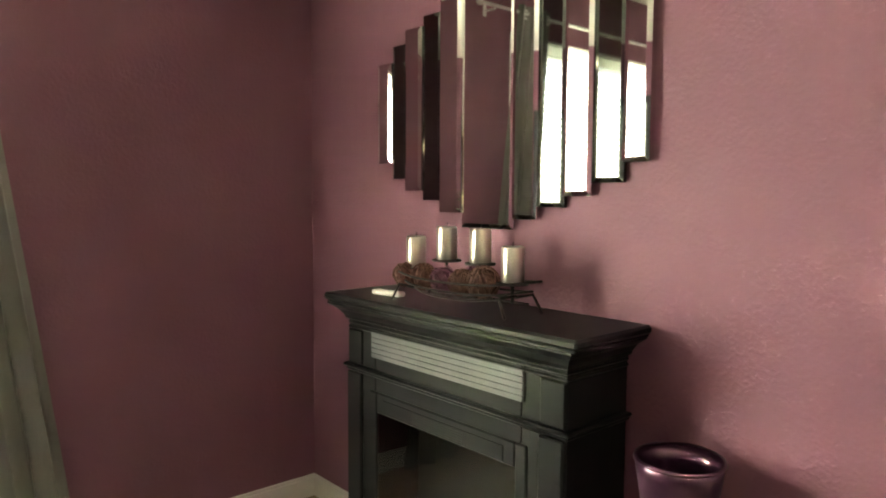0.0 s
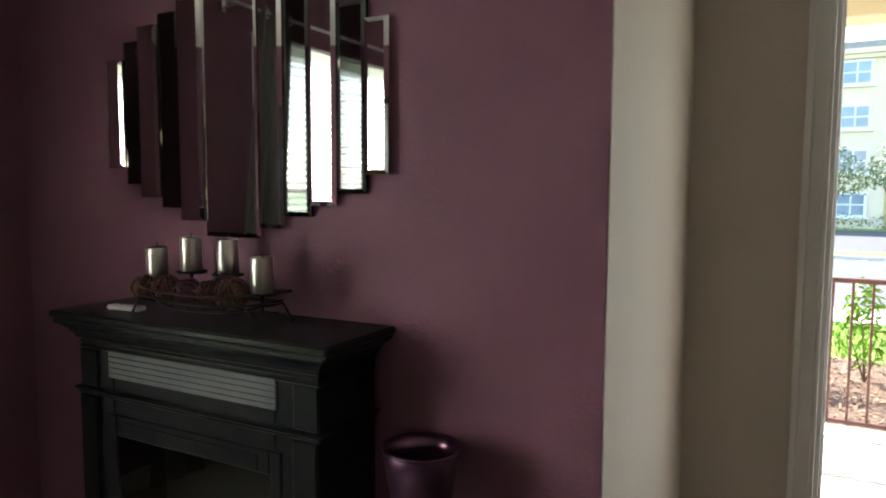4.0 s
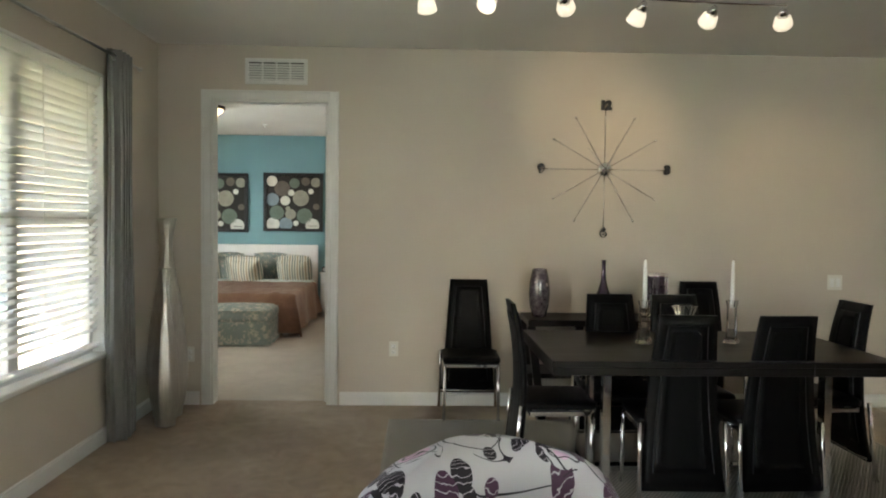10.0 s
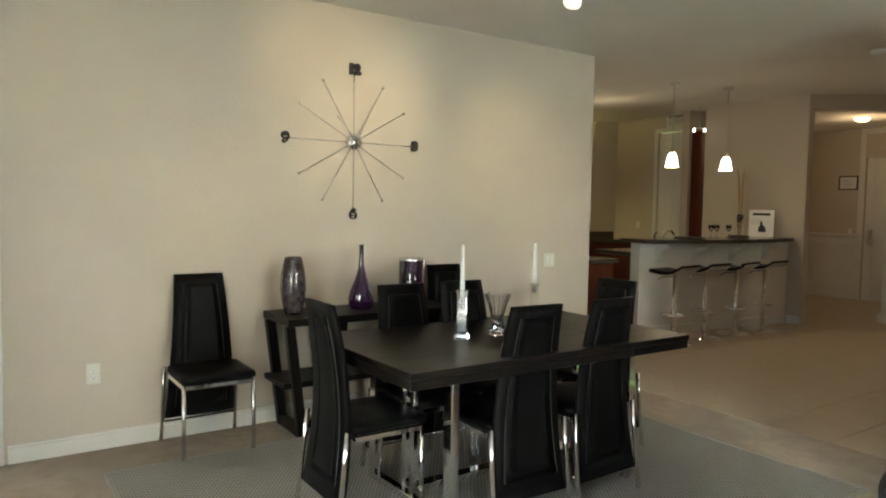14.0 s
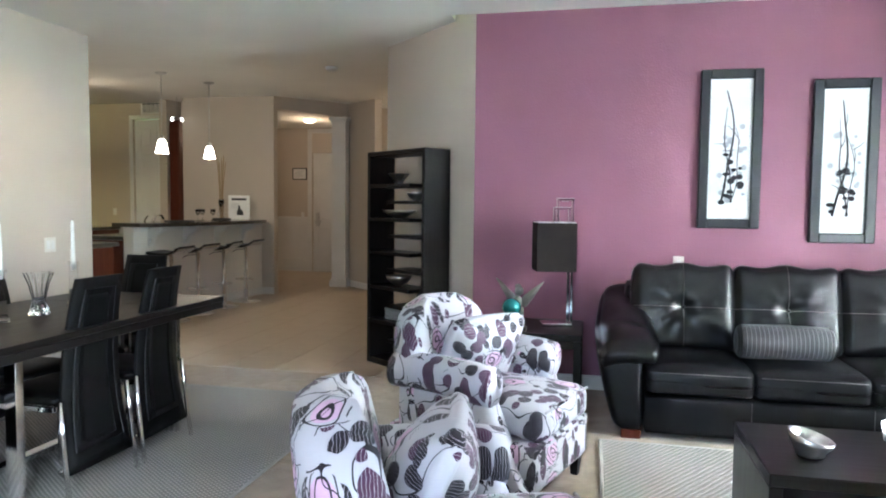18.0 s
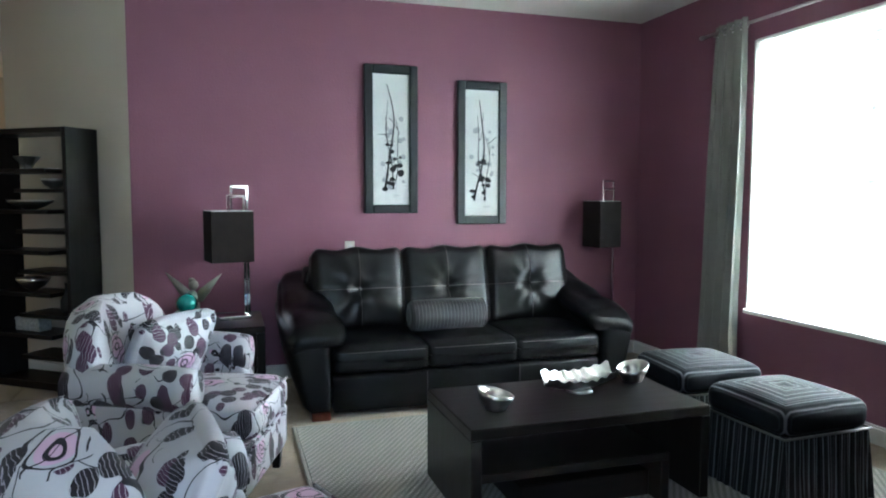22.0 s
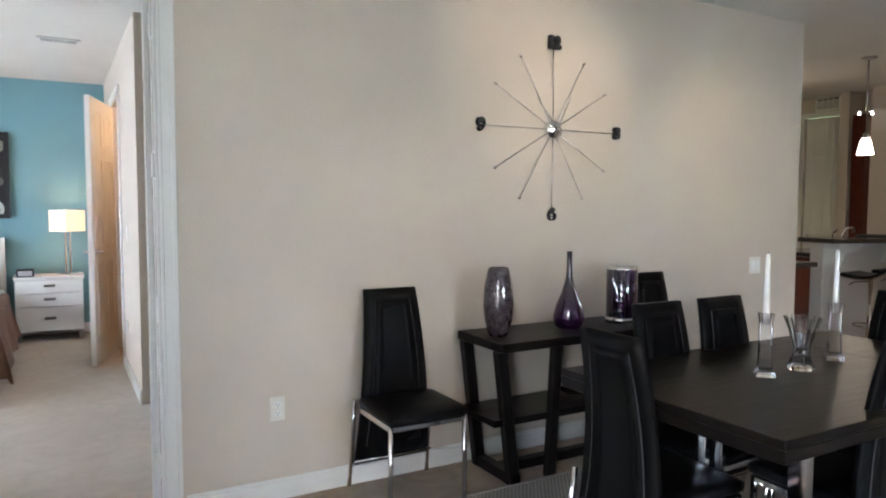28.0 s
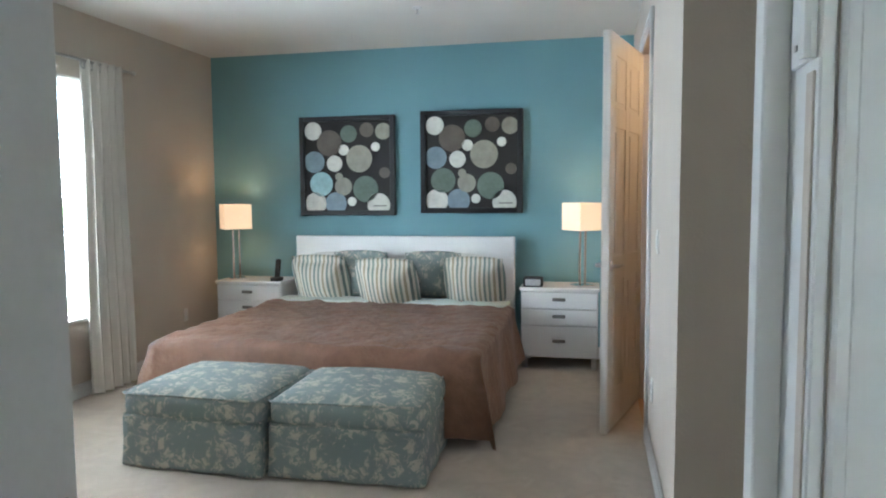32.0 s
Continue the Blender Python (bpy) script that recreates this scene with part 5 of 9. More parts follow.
def leather_sofa():
    """Three-seat sofa: local x across, front along -y, back at y = 0."""
    th = thing("sofa", "black leather three-seat sofa with tufted back cushions", "sofa", pose(-0.294, 2.955, 0))
    half = 0.861
    part("base", pad(2 * half, 0.91, 0.225, 0.02, 0.004, 8), "leather", th, "", True, pose(0, -0.50, 0.148))
    for x in (-0.30, 0.30):
        part("seam", tube([(x, -0.958, 0.05), (x, -0.962, 0.15), (x, -0.958, 0.25)], 0.002, 5), "thread", th, "", True)
    part("back_frame", pad(1.90, 0.24, 0.72, 0.06, 0.01, 8), "leather", th, "", True, pose(0, -0.13, 0.46, 8, 0, 0))

    def slouch(p, u):
        # the front lip of a seat rolls over
        p.z -= 0.014 * max(0.0, -u.y) ** 4 * (u.z > 0)
        return p

    def pulled(p, u):
        # creases drawn in towards the middle button
        r, a = math.hypot(u.x, u.y), math.atan2(u.y, u.x)
        if u.z > 0:
            p.z += 0.011 * math.cos(8 * a + 0.8 * math.sin(3 * a)) * r * math.exp(-(r / 0.48) ** 2) * 2.2
            p.z -= 0.007 * (math.exp(-(u.x / 0.05) ** 2) + math.exp(-(u.y / 0.05) ** 2)) * (1 - r * 0.5)
        p.y += 0.010 * max(0.0, u.y) ** 6 * math.cos(7 * u.x)
        return p
    for k in (-1, 0, 1):
        sc = part("seat_cushion", moved(pad(0.572, 0.74, 0.165, 0.035, 0.022, 14, None, slouch), pose(k * 0.574, -0.605, 0.345)), "leather", th, "", True)
        part("seam", tube([(k * 0.574 - 0.26, -0.975, 0.392), (k * 0.574, -0.985, 0.394), (k * 0.574 + 0.26, -0.975, 0.392)], 0.002, 6), "thread", sc, "", True)
        soft = pad(0.605, 0.53, 0.21, 0.05, 0.032, 28, [(0, 0, 0.042, 0.20)], pulled)
        across = sorted((v.co.x, v.co.y, v.co.z + 0.0015) for v in soft.verts if abs(v.co.y) < 0.004 and v.co.z > 0.03)
        upright = sorted(((v.co.x, v.co.y, v.co.z + 0.0015) for v in soft.verts if abs(v.co.x) < 0.004 and v.co.z > 0.03), key=lambda c: c[1])
        bc = part("back_cushion", soft, "leather", th, "", True, pose(k * 0.603, -0.335, 0.665, 77, 0, 0))
        part("seam", tube(across, 0.002, 5), "thread", bc, "", True)
        part("seam", tube(upright, 0.002, 5), "thread", bc, "", True)
        part("button", lathe([(0.011, 0), (0.009, 0.004), (0.0, 0.006)], 12), "leather", bc, "", True, Matrix.Translation((0, 0, 0.098)))

    for s in (-1, 1):
        def flared(p, u, s=s):
            # narrow at the floor, spreading outward under the pad
            up = (u.z + 1) / 2
            p.x = p.x * (0.52 + 0.48 * up ** 0.7) + s * (0.062 * up ** 0.8 - 0.062)
            p.z += 0.10 * max(0.0, u.z) * max(0.0, u.y)
            return p

        def draped(p, u, s=s):
            # a puffy pad that falls over the front and climbs towards the back
            p.z += 0.19 * max(0.0, (u.y + 0.35) / 1.35) ** 1.2 - 0.055 * max(0.0, (-u.y - 0.45) / 0.55) ** 1.6
            p.z -= 0.045 * max(0.0, s * u.x) ** 2
            p.z += 0.006 * math.sin(9 * u.y + 2 * u.x) * (u.z > 0)
            p.x += s * 0.02 * u.y - s * 0.05 * max(0.0, u.y)
            return p
        part("arm_side", pad(0.27, 0.95, 0.46, 0.055, 0.008, 12, None, flared), "leather", th, "", True, pose(s * 1.0, -0.495, 0.27))
        pillow = part("arm_pillow", pad(0.325, 0.99, 0.125, 0.058, 0.022, 20, None, draped), "leather", th, "puffy leather arm pad", True, pose(s * 0.965, -0.50, 0.535, 0, 0, 0))
        part("seam", tube([(-0.135 * s, -0.475, -0.062), (0.0, -0.492, -0.045), (0.135 * s, -0.478, -0.09)], 0.002, 6), "thread", pillow, "", True)
    for x in (-0.93, 0.93):
        for y in (-0.90, -0.08):
            part("foot", box(x - 0.055, x + 0.055, y - 0.05, y + 0.05, 0, 0.05, 0.006), "cherry", th, "short dark wooden foot")
    return th


leather_sofa()
bolster = thing("bolster_pillow", "black and grey striped bolster pillow on the sofa", "pillow", pose(-0.37, 2.31, 0.53))
M["bolster_cloth"] = stripes("bolster_stripe", [(0.008, 0.008, 0.009), (0.035, 0.035, 0.038), (0.008, 0.008, 0.009), (0.11, 0.11, 0.115)], 0.0058, 0, 0.4, 0.002)
part("cover", moved(lathe([(0.0, -0.265), (0.05, -0.262), (0.085, -0.25), (0.098, -0.22), (0.104, 0.0), (0.098, 0.22), (0.085, 0.25), (0.05, 0.262), (0.0, 0.265)], 32, closed=False), pose(0, 0, 0, 0, 90, 0)), "bolster_cloth", bolster, "", True)
for s in (-1, 1):
    part("end_piping", moved(lathe([(0.094, -0.004), (0.099, 0), (0.094, 0.004)], 32), pose(s * 0.235, 0, 0, 0, 90, 0)), "piping", bolster, "", True)


def branch_picture(x, z0, z1, w, seed, label):
    th = thing("framed_picture", label, "picture", pose(x, YS - 0.002, (z0 + z1) / 2), group="pictures over the sofa")
    h, f, t = z1 - z0, 0.062, 0.035
    for nm, b in (("frame_side", (-w / 2, -w / 2 + f, -h / 2, h / 2)), ("frame_side", (w / 2 - f, w / 2, -h / 2, h / 2)), ("frame_rail", (-w / 2 + f, w / 2 - f, h / 2 - f, h / 2)), ("frame_rail", (-w / 2 + f, w / 2 - f, -h / 2, -h / 2 + f))):
        part(nm, box(b[0], b[1], -t, 0, b[2], b[3], 0.006), "black_frame", th)
    art = part("print", box(-w / 2 + f - 0.004, w / 2 - f + 0.004, -0.012, -0.004, -h / 2 + f - 0.004, h / 2 - f + 0.004, 0), "paper", th, "black branch drawing on white paper")
    rng = random.Random(seed)
    iw, ih = w - 2 * f, h - 2 * f
    runs = []
    for amp, top, lean, r0 in ((0.30, 0.42, -0.20, 0.008), (-0.16, 0.30, 0.10, 0.005), (0.20, 0.16, 0.05, 0.004)):
        pts = []
        for k in range(14):
            u = k / 13
            wob = 0.03 * math.sin(9 * u + seed * 2 + amp * 20)
            pts.append((iw * (lean + amp * math.sin(u * 2.3) - 0.10 * u * u + wob), -0.0135, ih * (-0.38 + (top + 0.38) * u)))
        runs.append(pts)
        part("branch", tube(pts, r0, 5, taper=r0 * 0.4), "ink", art)
    for k in range(9):
        p = Vector(runs[k % 3][rng.randint(3, 12)])
        q = p + Vector((rng.uniform(-0.07, 0.08), 0, rng.uniform(0.0, 0.10)))
        q.x = max(-iw * 0.44, min(iw * 0.44, q.x))
        part("twig", tube([p, (p + q) / 2 + Vector((0.008, 0, 0)), q], 0.0032, 5, taper=0.0015), "ink", art)
    for k in range(16):
        a = runs[k % 3][rng.randint(0, 5)]
        part("blossom", moved(lathe([(rng.uniform(0.012, 0.026), 0), (0.006, 0.002), (0, 0.002)], 9), pose(max(-iw * 0.4, min(iw * 0.4, a[0] + rng.uniform(-0.03, 0.03))), -0.0135, a[2] + rng.uniform(-0.03, 0.05), 90, 0, 0) @ Matrix.Diagonal((1.0, rng.uniform(0.5, 1.0), 1, 1))), "ink", art)
    for k in range(14):
        part("wash_petal", moved(lathe([(rng.uniform(0.012, 0.026), 0), (0.004, 0.001), (0, 0.001)], 8), pose(iw * rng.uniform(-0.30, 0.38), -0.0128, ih * rng.uniform(-0.36, 0.20), 90, 0, 0)), "grey_ink", art)
    part("signature", box(iw * 0.05, iw * 0.25, -0.0132, -0.0125, -ih * 0.43, -ih * 0.425, 0), "grey_ink", art)
    pane = part("glazing", box(-w / 2 + f - 0.002, w / 2 - f + 0.002, -0.021, -0.0195, -h / 2 + f - 0.002, h / 2 - f + 0.002, 0), "clear", th, "clear picture glass")
    pane.visible_shadow = False
    return th


branch_picture(-0.570, 1.167, 2.229, 0.395, 1, "black framed branch print hung higher over the sofa")
branch_picture(0.131, 1.082, 2.148, 0.395, 2, "black framed branch print hung lower over the sofa")

et = thing("end_table", "dark espresso square end table beside the sofa", "side table", pose(-1.80, 2.66, 0))
part("tabletop", box(-0.29, 0.29, -0.30, 0.30, 0.465, 0.505, 0.005), "espresso", et)
for sx in (-1, 1):
    for sy in (-1, 1):
        part("leg", box(sx * 0.265 - 0.025, sx * 0.265 + 0.025, sy * 0.275 - 0.025, sy * 0.275 + 0.025, 0, 0.465, 0.004), "espresso_z", et)
part("apron", box(-0.24, 0.24, -0.285, -0.265, 0.41, 0.465, 0.002), "espresso", et)
part("apron", box(-0.24, 0.24, 0.265, 0.285, 0.41, 0.465, 0.002), "espresso", et)
part("apron", box(-0.285, -0.265, -0.25, 0.25, 0.41, 0.465, 0.002), "espresso", et)
part("apron", box(0.265, 0.285, -0.25, 0.25, 0.41, 0.465, 0.002), "espresso", et)


def square_lamp(m, base_h, shade_z, label, name="table_lamp", wide=0.26, high=0.32):
    """A bent chrome square-tube stem with a charcoal box shade hung from it."""
    th = thing(name, label, "lamp", m)
    part("base_plate", box(-0.10, 0.10, -0.08, 0.08, 0, 0.022, 0.004), "chrome", th)
    top = shade_z + high
    for o, y in ((0.075, -0.02), (0.105, 0.02)):
        part("stem", joined(box(o - 0.009, o + 0.009, y - 0.009, y + 0.009, 0.02, top + 0.10 + (o - 0.075) * 2, 0.002), box(o - 0.10, o + 0.009, y - 0.009, y + 0.009, top + 0.085 + (o - 0.075) * 2, top + 0.103 + (o - 0.075) * 2, 0.002), box(o - 0.109, o - 0.091, y - 0.009, y + 0.009, top - 0.02, top + 0.10 + (o - 0.075) * 2, 0.002)), "chrome", th, "square chrome tube")
    sh = bmesh.new()
    for a0, a1, b0, b1 in ((-wide / 2, wide / 2, -wide / 2, -wide / 2 + 0.004), (-wide / 2, wide / 2, wide / 2 - 0.004, wide / 2), (-wide / 2, -wide / 2 + 0.004, -wide / 2 + 0.004, wide / 2 - 0.004), (wide / 2 - 0.004, wide / 2, -wide / 2 + 0.004, wide / 2 - 0.004)):
        box(a0 - 0.02, a1 - 0.02, b0, b1, shade_z, top, 0.001, sh)
    s = part("shade", sh, "shade", th, "charcoal cloth box shade")
    # white lining raised above the shade stands in for light caught at the rim
    part("shade_lining", joined(box(-wide / 2 - 0.014, wide / 2 - 0.026, -wide / 2 + 0.005, -wide / 2 + 0.007, shade_z + 0.004, top + 0.003, 0), box(-wide / 2 - 0.014, wide / 2 - 0.026, wide / 2 - 0.007, wide / 2 - 0.005, shade_z + 0.004, top + 0.003, 0), box(-wide / 2 - 0.015, -wide / 2 - 0.013, -wide / 2 + 0.007, wide / 2 - 0.007, shade_z + 0.004, top + 0.003, 0), box(wide / 2 - 0.027, wide / 2 - 0.025, -wide / 2 + 0.007, wide / 2 - 0.007, shade_z + 0.004, top + 0.003, 0)), "white_cloth", s, "white shade lining")
    part("bulb", lathe([(0.012, -0.05), (0.03, -0.02), (0.034, 0.0), (0.024, 0.03), (0.0, 0.04)], 16, at=(-0.02, 0, shade_z + high * 0.55)), "white_plastic", th, "unlit white bulb", True)
    return th


square_lamp(pose(-1.69, 2.72, 0.505, 0, 0, 12), 0.0, 0.37, "chrome lamp with a charcoal box shade on the end table")
square_lamp(pose(1.055, 2.80, 0.0, 0, 0, 10), 0.0, 0.905, "tall chrome floor lamp with a charcoal box shade", "floor_lamp", 0.205, 0.35)


def winged_figure(m):
    bm = bmesh.new()
    lathe([(0.075, 0.0), (0.08, 0.012), (0.05, 0.03), (0.028, 0.06), (0.024, 0.09), (0.0, 0.10)], 18, bm)
    tmp = []
    for x, z, r, sx, sz in ((0, 0.17, 0.036, 0.9, 1.3), (0.01, 0.245, 0.031, 1, 1.05), (0.0, 0.275, 0.021, 1, 0.7)):
        g = bmesh.new()
        bmesh.ops.create_icosphere(g, subdivisions=2, radius=r)
        tmp.append(moved(g, Matrix.LocRotScale((x, 0.03, z), None, (sx, 0.8, sz))))
    for s in (-1, 1):
        tmp.append(moved(extrude_y([(0, 0.15), (s * 0.05, 0.14), (s * 0.10, 0.20), (s * 0.18, 0.315), (s * 0.11, 0.27), (s * 0.03, 0.21)], 0.045, 0.055), pose(0, 0, 0)))
        tmp.append(tube([(s * 0.03, 0.02, 0.13), (s * 0.08, -0.05, 0.06), (s * 0.13, -0.09, 0.015)], 0.02, 8, taper=0.008))
    return solo("winged_figurine", joined(bm, *tmp), "figurine", "pewter winged figurine sitting on the end table", "figurine", m, smooth=True)


winged_figure(pose(-1.94, 2.50, 0.507, 0, 0, -25))
gb = bmesh.new()
bmesh.ops.create_uvsphere(gb, u_segments=28, v_segments=16, radius=0.062)
solo("gazing_ball", gb, "teal_ball", "shiny turquoise glass ball held by the figurine", "ornament", pose(-1.955, 2.42, 0.655), smooth=True)


def coffee_table():
    th = thing("coffee_table", "dark espresso coffee table with an open offset shelf", "coffee table", pose(-0.31, 0.792, 0))
    part("tabletop", box(-0.55, 0.53, -0.295, 0.295, 0.365, 0.41, 0.004), "espresso", th)
    part("end_panel", box(-0.55, -0.505, -0.295, 0.295, 0, 0.365, 0.003), "espresso_z", th)
    part("end_panel", box(0.487, 0.53, -0.295, 0.295, 0, 0.365, 0.003), "espresso_z", th)
    part("shelf", box(-0.505, 0.34, -0.285, 0.285, 0.19, 0.225, 0.003), "espresso", th)
    part("shelf_upright", box(0.30, 0.34, -0.285, 0.285, 0, 0.19, 0.003), "espresso_z", th)
    part("drawer_front", box(-0.30, 0.30, -0.20, 0.20, 0.0, 0.12, 0.004), "espresso", th)
    return th


coffee_table()


def hammered_bowl(m, label):
    bm = lathe([(0.03, 0.0), (0.045, 0.006), (0.05, 0.02), (0.066, 0.05), (0.072, 0.075), (0.068, 0.076), (0.060, 0.05), (0.044, 0.022), (0.0, 0.014)], 30)
    for v in bm.verts:
        if v.co.z > 0.03:
            v.co.z += (v.co.z - 0.03) * 0.42 * v.co.x / 0.07
            v.co.x *= 1.08
    solo("metal_bowl", bm, "silver", label, "bowl", m, "bowls on the coffee table", smooth=True)


hammered_bowl(pose(-0.675, 0.71, 0.411, 0, 0, 160), "small hammered silver bowl with a slanting rim")
hammered_bowl(pose(0.11, 0.92, 0.411, 0, 0, 20), "small hammered silver bowl at the table's end")
bm = bmesh.new()
gr = {}
for s in (0, 1):
    for i in range(33):
        for k in range(13):
            u, v = i / 32 * 2 - 1, k / 12 * 2 - 1
            w = 0.10 * (1 - 0.25 * u * u)
            z = 0.025 + 0.045 * (v * v) + 0.03 * u * u + 0.006 * math.sin(21 * u + 7 * v)
            gr[(s, i, k)] = bm.verts.new((0.19 * u + 0.03 * v, w * v, z - (0.006 if s else 0)))
for i in range(32):
    for k in range(12):
        bm.faces.new((gr[(0, i, k)], gr[(0, i + 1, k)], gr[(0, i + 1, k + 1)], gr[(0, i, k + 1)]))
        bm.faces.new((gr[(1, i, k)], gr[(1, i, k + 1)], gr[(1, i + 1, k + 1)], gr[(1, i + 1, k)]))
lathe([(0.06, 0.0), (0.055, 0.012), (0.03, 0.022)], 20, bm)
solo("wavy_tray", bm, "silver", "rippled silver tray in the middle of the coffee table", "tray", pose(-0.21, 0.85, 0.411, 0, 0, 8), smooth=True)


def shell_back(w, h, thick, n=20, rows=14):
    """A padded back: an arch in front view, its sides curling forward, leaning back; the foot's middle at the origin."""
    bm = bmesh.new()
    rings = []
    for k in range(rows + 1):
        v = k / rows
        z = h * v
        half = (w / 2) * (1.0 - 0.02 * v) * (1.0 if v < 0.45 else math.sqrt(max(0.0, 1 - ((v - 0.45) / 0.555) ** 3 * 0.90)))
        t = thick * (0.85 + 0.25 * math.sin(math.pi * min(1.0, v * 1.02)))
        ring = []
        for side in (1, -1):
            for i in range(n + 1):
                u = (i / n * 2 - 1) * side
                e = (1 - abs(u) ** 4) ** 0.5
                fore = 0.085 * abs(u) ** 2.6
                x = -0.11 * v + fore + side * t / 2 * e * (1 if v < 0.86 else math.sqrt(max(0.0, 1 - ((v - 0.86) / 0.145) ** 2)))
                ring.append(bm.verts.new((x, u * half, z)))
        rings.append(ring)
    m2 = len(rings[0])
    for a, b in zip(rings, rings[1:]):
        for k in range(m2):
            bm.faces.new((a[k], a[(k + 1) % m2], b[(k + 1) % m2], b[k]))
    bm.faces.new(rings[0][::-1])
    bm.faces.new(rings[-1])
    bmesh.ops.remove_doubles(bm, verts=bm.verts[:], dist=0.0008)
    bmesh.ops.recalc_face_normals(bm, faces=bm.faces[:])
    return bm


def armchair(m, label):
    """A low club chair in rose print with rolled arms: front along +x."""
    th = thing("armchair", label, "armchair", m, "rose print armchairs")
    part("base", pad(0.74, 0.66, 0.21, 0.03, 0.004, 8), "rose", th, "", True, pose(0.01, 0, 0.205))
    part("seat_cushion", pad(0.62, 0.53, 0.15, 0.045, 0.03, 14), "rose", th, "plump box seat cushion", True, pose(0.085, 0, 0.385))
    part("seat_piping", tube([(0.392, y, 0.445) for y in (-0.25, 0, 0.25)], 0.006, 6), "rose", th, "", True)
    part("front_border", box(0.375, 0.388, -0.25, 0.25, 0.285, 0.297, 0.004), "rose", th)
    part("backrest", shell_back(0.79, 0.57, 0.18), "rose", th, "arched padded back curling forward at its sides", True, pose(-0.24, 0, 0.29))
    for s in (-1, 1):
        # the roll of the arm, dipping towards its round front, over an upright side panel
        roll = bmesh.new()
        rings = []
        for k in range(13):
            u = k / 12
            x, z = -0.30 + 0.48 * u, 0.560 - 0.02 * u + 0.012 * math.sin(3.1 * u)
            r = (0.078 + 0.012 * u) * (0.93 if k == 12 else 1.0)
            rings.append([roll.verts.new((x + (0.012 if k == 12 else 0), s * 0.335 + r * 1.05 * math.cos(a), z + r * math.sin(a))) for a in [2 * math.pi * n / 22 for n in range(22)]])
        for a, b in zip(rings, rings[1:]):
            for n in range(22):
                roll.faces.new((a[n], b[n], b[(n + 1) % 22], a[(n + 1) % 22]))
        roll.faces.new(rings[0])
        tip = roll.verts.new((0.200, s * 0.335, 0.545))
        for n in range(22):
            roll.faces.new((rings[-1][n], tip, rings[-1][(n + 1) % 22]))
        bmesh.ops.recalc_face_normals(roll, faces=roll.faces[:])
        part("arm_roll", roll, "rose", th, "rolled padded arm", True)
        part("arm_panel", pad(0.64, 0.125, 0.40, 0.035, 0.006, 10, None, lambda p, u: Vector((p.x - 0.20 * max(0.0, u.x) * ((u.z + 1) / 2) ** 0.8, p.y, p.z))), "rose", th, "", True, pose(0.05, s * 0.318, 0.315))
    for x in (-0.31, 0.33):
        for y in (-0.28, 0.28):
            part("foot", moved(lathe([(0.022, 0), (0.036, 0.11)], 4), pose(x, y, 0, 0, 0, 45)), "espresso_z", th, "tapered black foot")
    return th


def throw_pillow(m, label):
    def corner(p, u):
        return Vector((p.x * (1 + 0.03 * abs(u.x * u.y)), p.y * (1 + 0.03 * abs(u.x * u.y)), p.z * (1 - 0.55 * max(abs(u.x), abs(u.y)) ** 3)))
    th = thing("throw_pillow", label, "pillow", m, "rose print throw pillows")
    part("cover", pad(0.36, 0.42, 0.14, 0.04, 0.05, 16, None, corner), "rose", th, "", True)
    r = [(-0.178, -0.208), (0.178, -0.208), (0.178, 0.208), (-0.178, 0.208), (-0.178, -0.208)]
    part("piping", tube([(p, q, 0) for p, q in r], 0.005, 6), "rose", th, "", True)


A1, A2 = pose(-1.92, 1.25, 0, 0, 0, -19), pose(-1.77, -0.275, 0, 0, 0, 21)
armchair(A1, "rose print satin armchair beside the end table")
armchair(A2, "rose print satin armchair turned towards the coffee table")
throw_pillow(A1 @ pose(-0.075, 0.04, 0.60, 0, 0, -22) @ pose(0, 0, 0, 0, -66, 0), "rose print throw pillow against the armchair back")
throw_pillow(A2 @ pose(-0.075, 0.03, 0.60, 0, 0, -12) @ pose(0, 0, 0, 0, -66, 0), "rose print throw pillow in the turned armchair")


def striped_ottoman(m, label):
    th = thing("ottoman", label, "ottoman", m, "striped ottomans")
    part("cushion", pad(0.475, 0.475, 0.13, 0.05, 0.025, 14, [(0, 0, 0.02, 0.15)]), "ott_top", th, "tufted striped top", True, pose(0, 0, 0.375))
    for g in (-0.236, 0.236):
        part("welt", tube([(-0.236, g, 0.315), (0.236, g, 0.315)], 0.006, 6), "grey_vase", th, "pale piping", True)
        part("welt", tube([(g, -0.236, 0.315), (g, 0.236, 0.315)], 0.006, 6), "grey_vase", th, "pale piping", True)
    part("button", lathe([(0.018, 0.0), (0.014, 0.008), (0, 0.01)], 12, at=(0, 0, 0.435)), "ott_top", th, "", True)
    bm = bmesh.new()
    n = 44
    ring = []
    for k in range(4 * n):
        e, u = divmod(k, n)
        u = u / n * 2 - 1
        x, y = ((u, -1), (1, u), (-u, 1), (-1, -u))[e]
        ring.append((x, y, k))
    rows = []
    for z in (0.31, 0.22, 0.10, 0.012):
        row = []
        for x, y, k in ring:
            o = 0.232 + (0.31 - z) * 0.06 + 0.006 * math.sin(k * 1.45) * (0.31 - z) / 0.3 + 0.002 * math.sin(k * 0.7)
            row.append(bm.verts.new((x * o, y * o, z)))
        rows.append(row)
    for a, b in zip(rows, rows[1:]):
        for k in range(4 * n):
            bm.faces.new((b[k], b[(k + 1) % (4 * n)], a[(k + 1) % (4 * n)], a[k]))
    bm.faces.new(rows[0])
    part("skirt", bm, "ott_skirt", th, "gathered striped skirt", True)
    return th


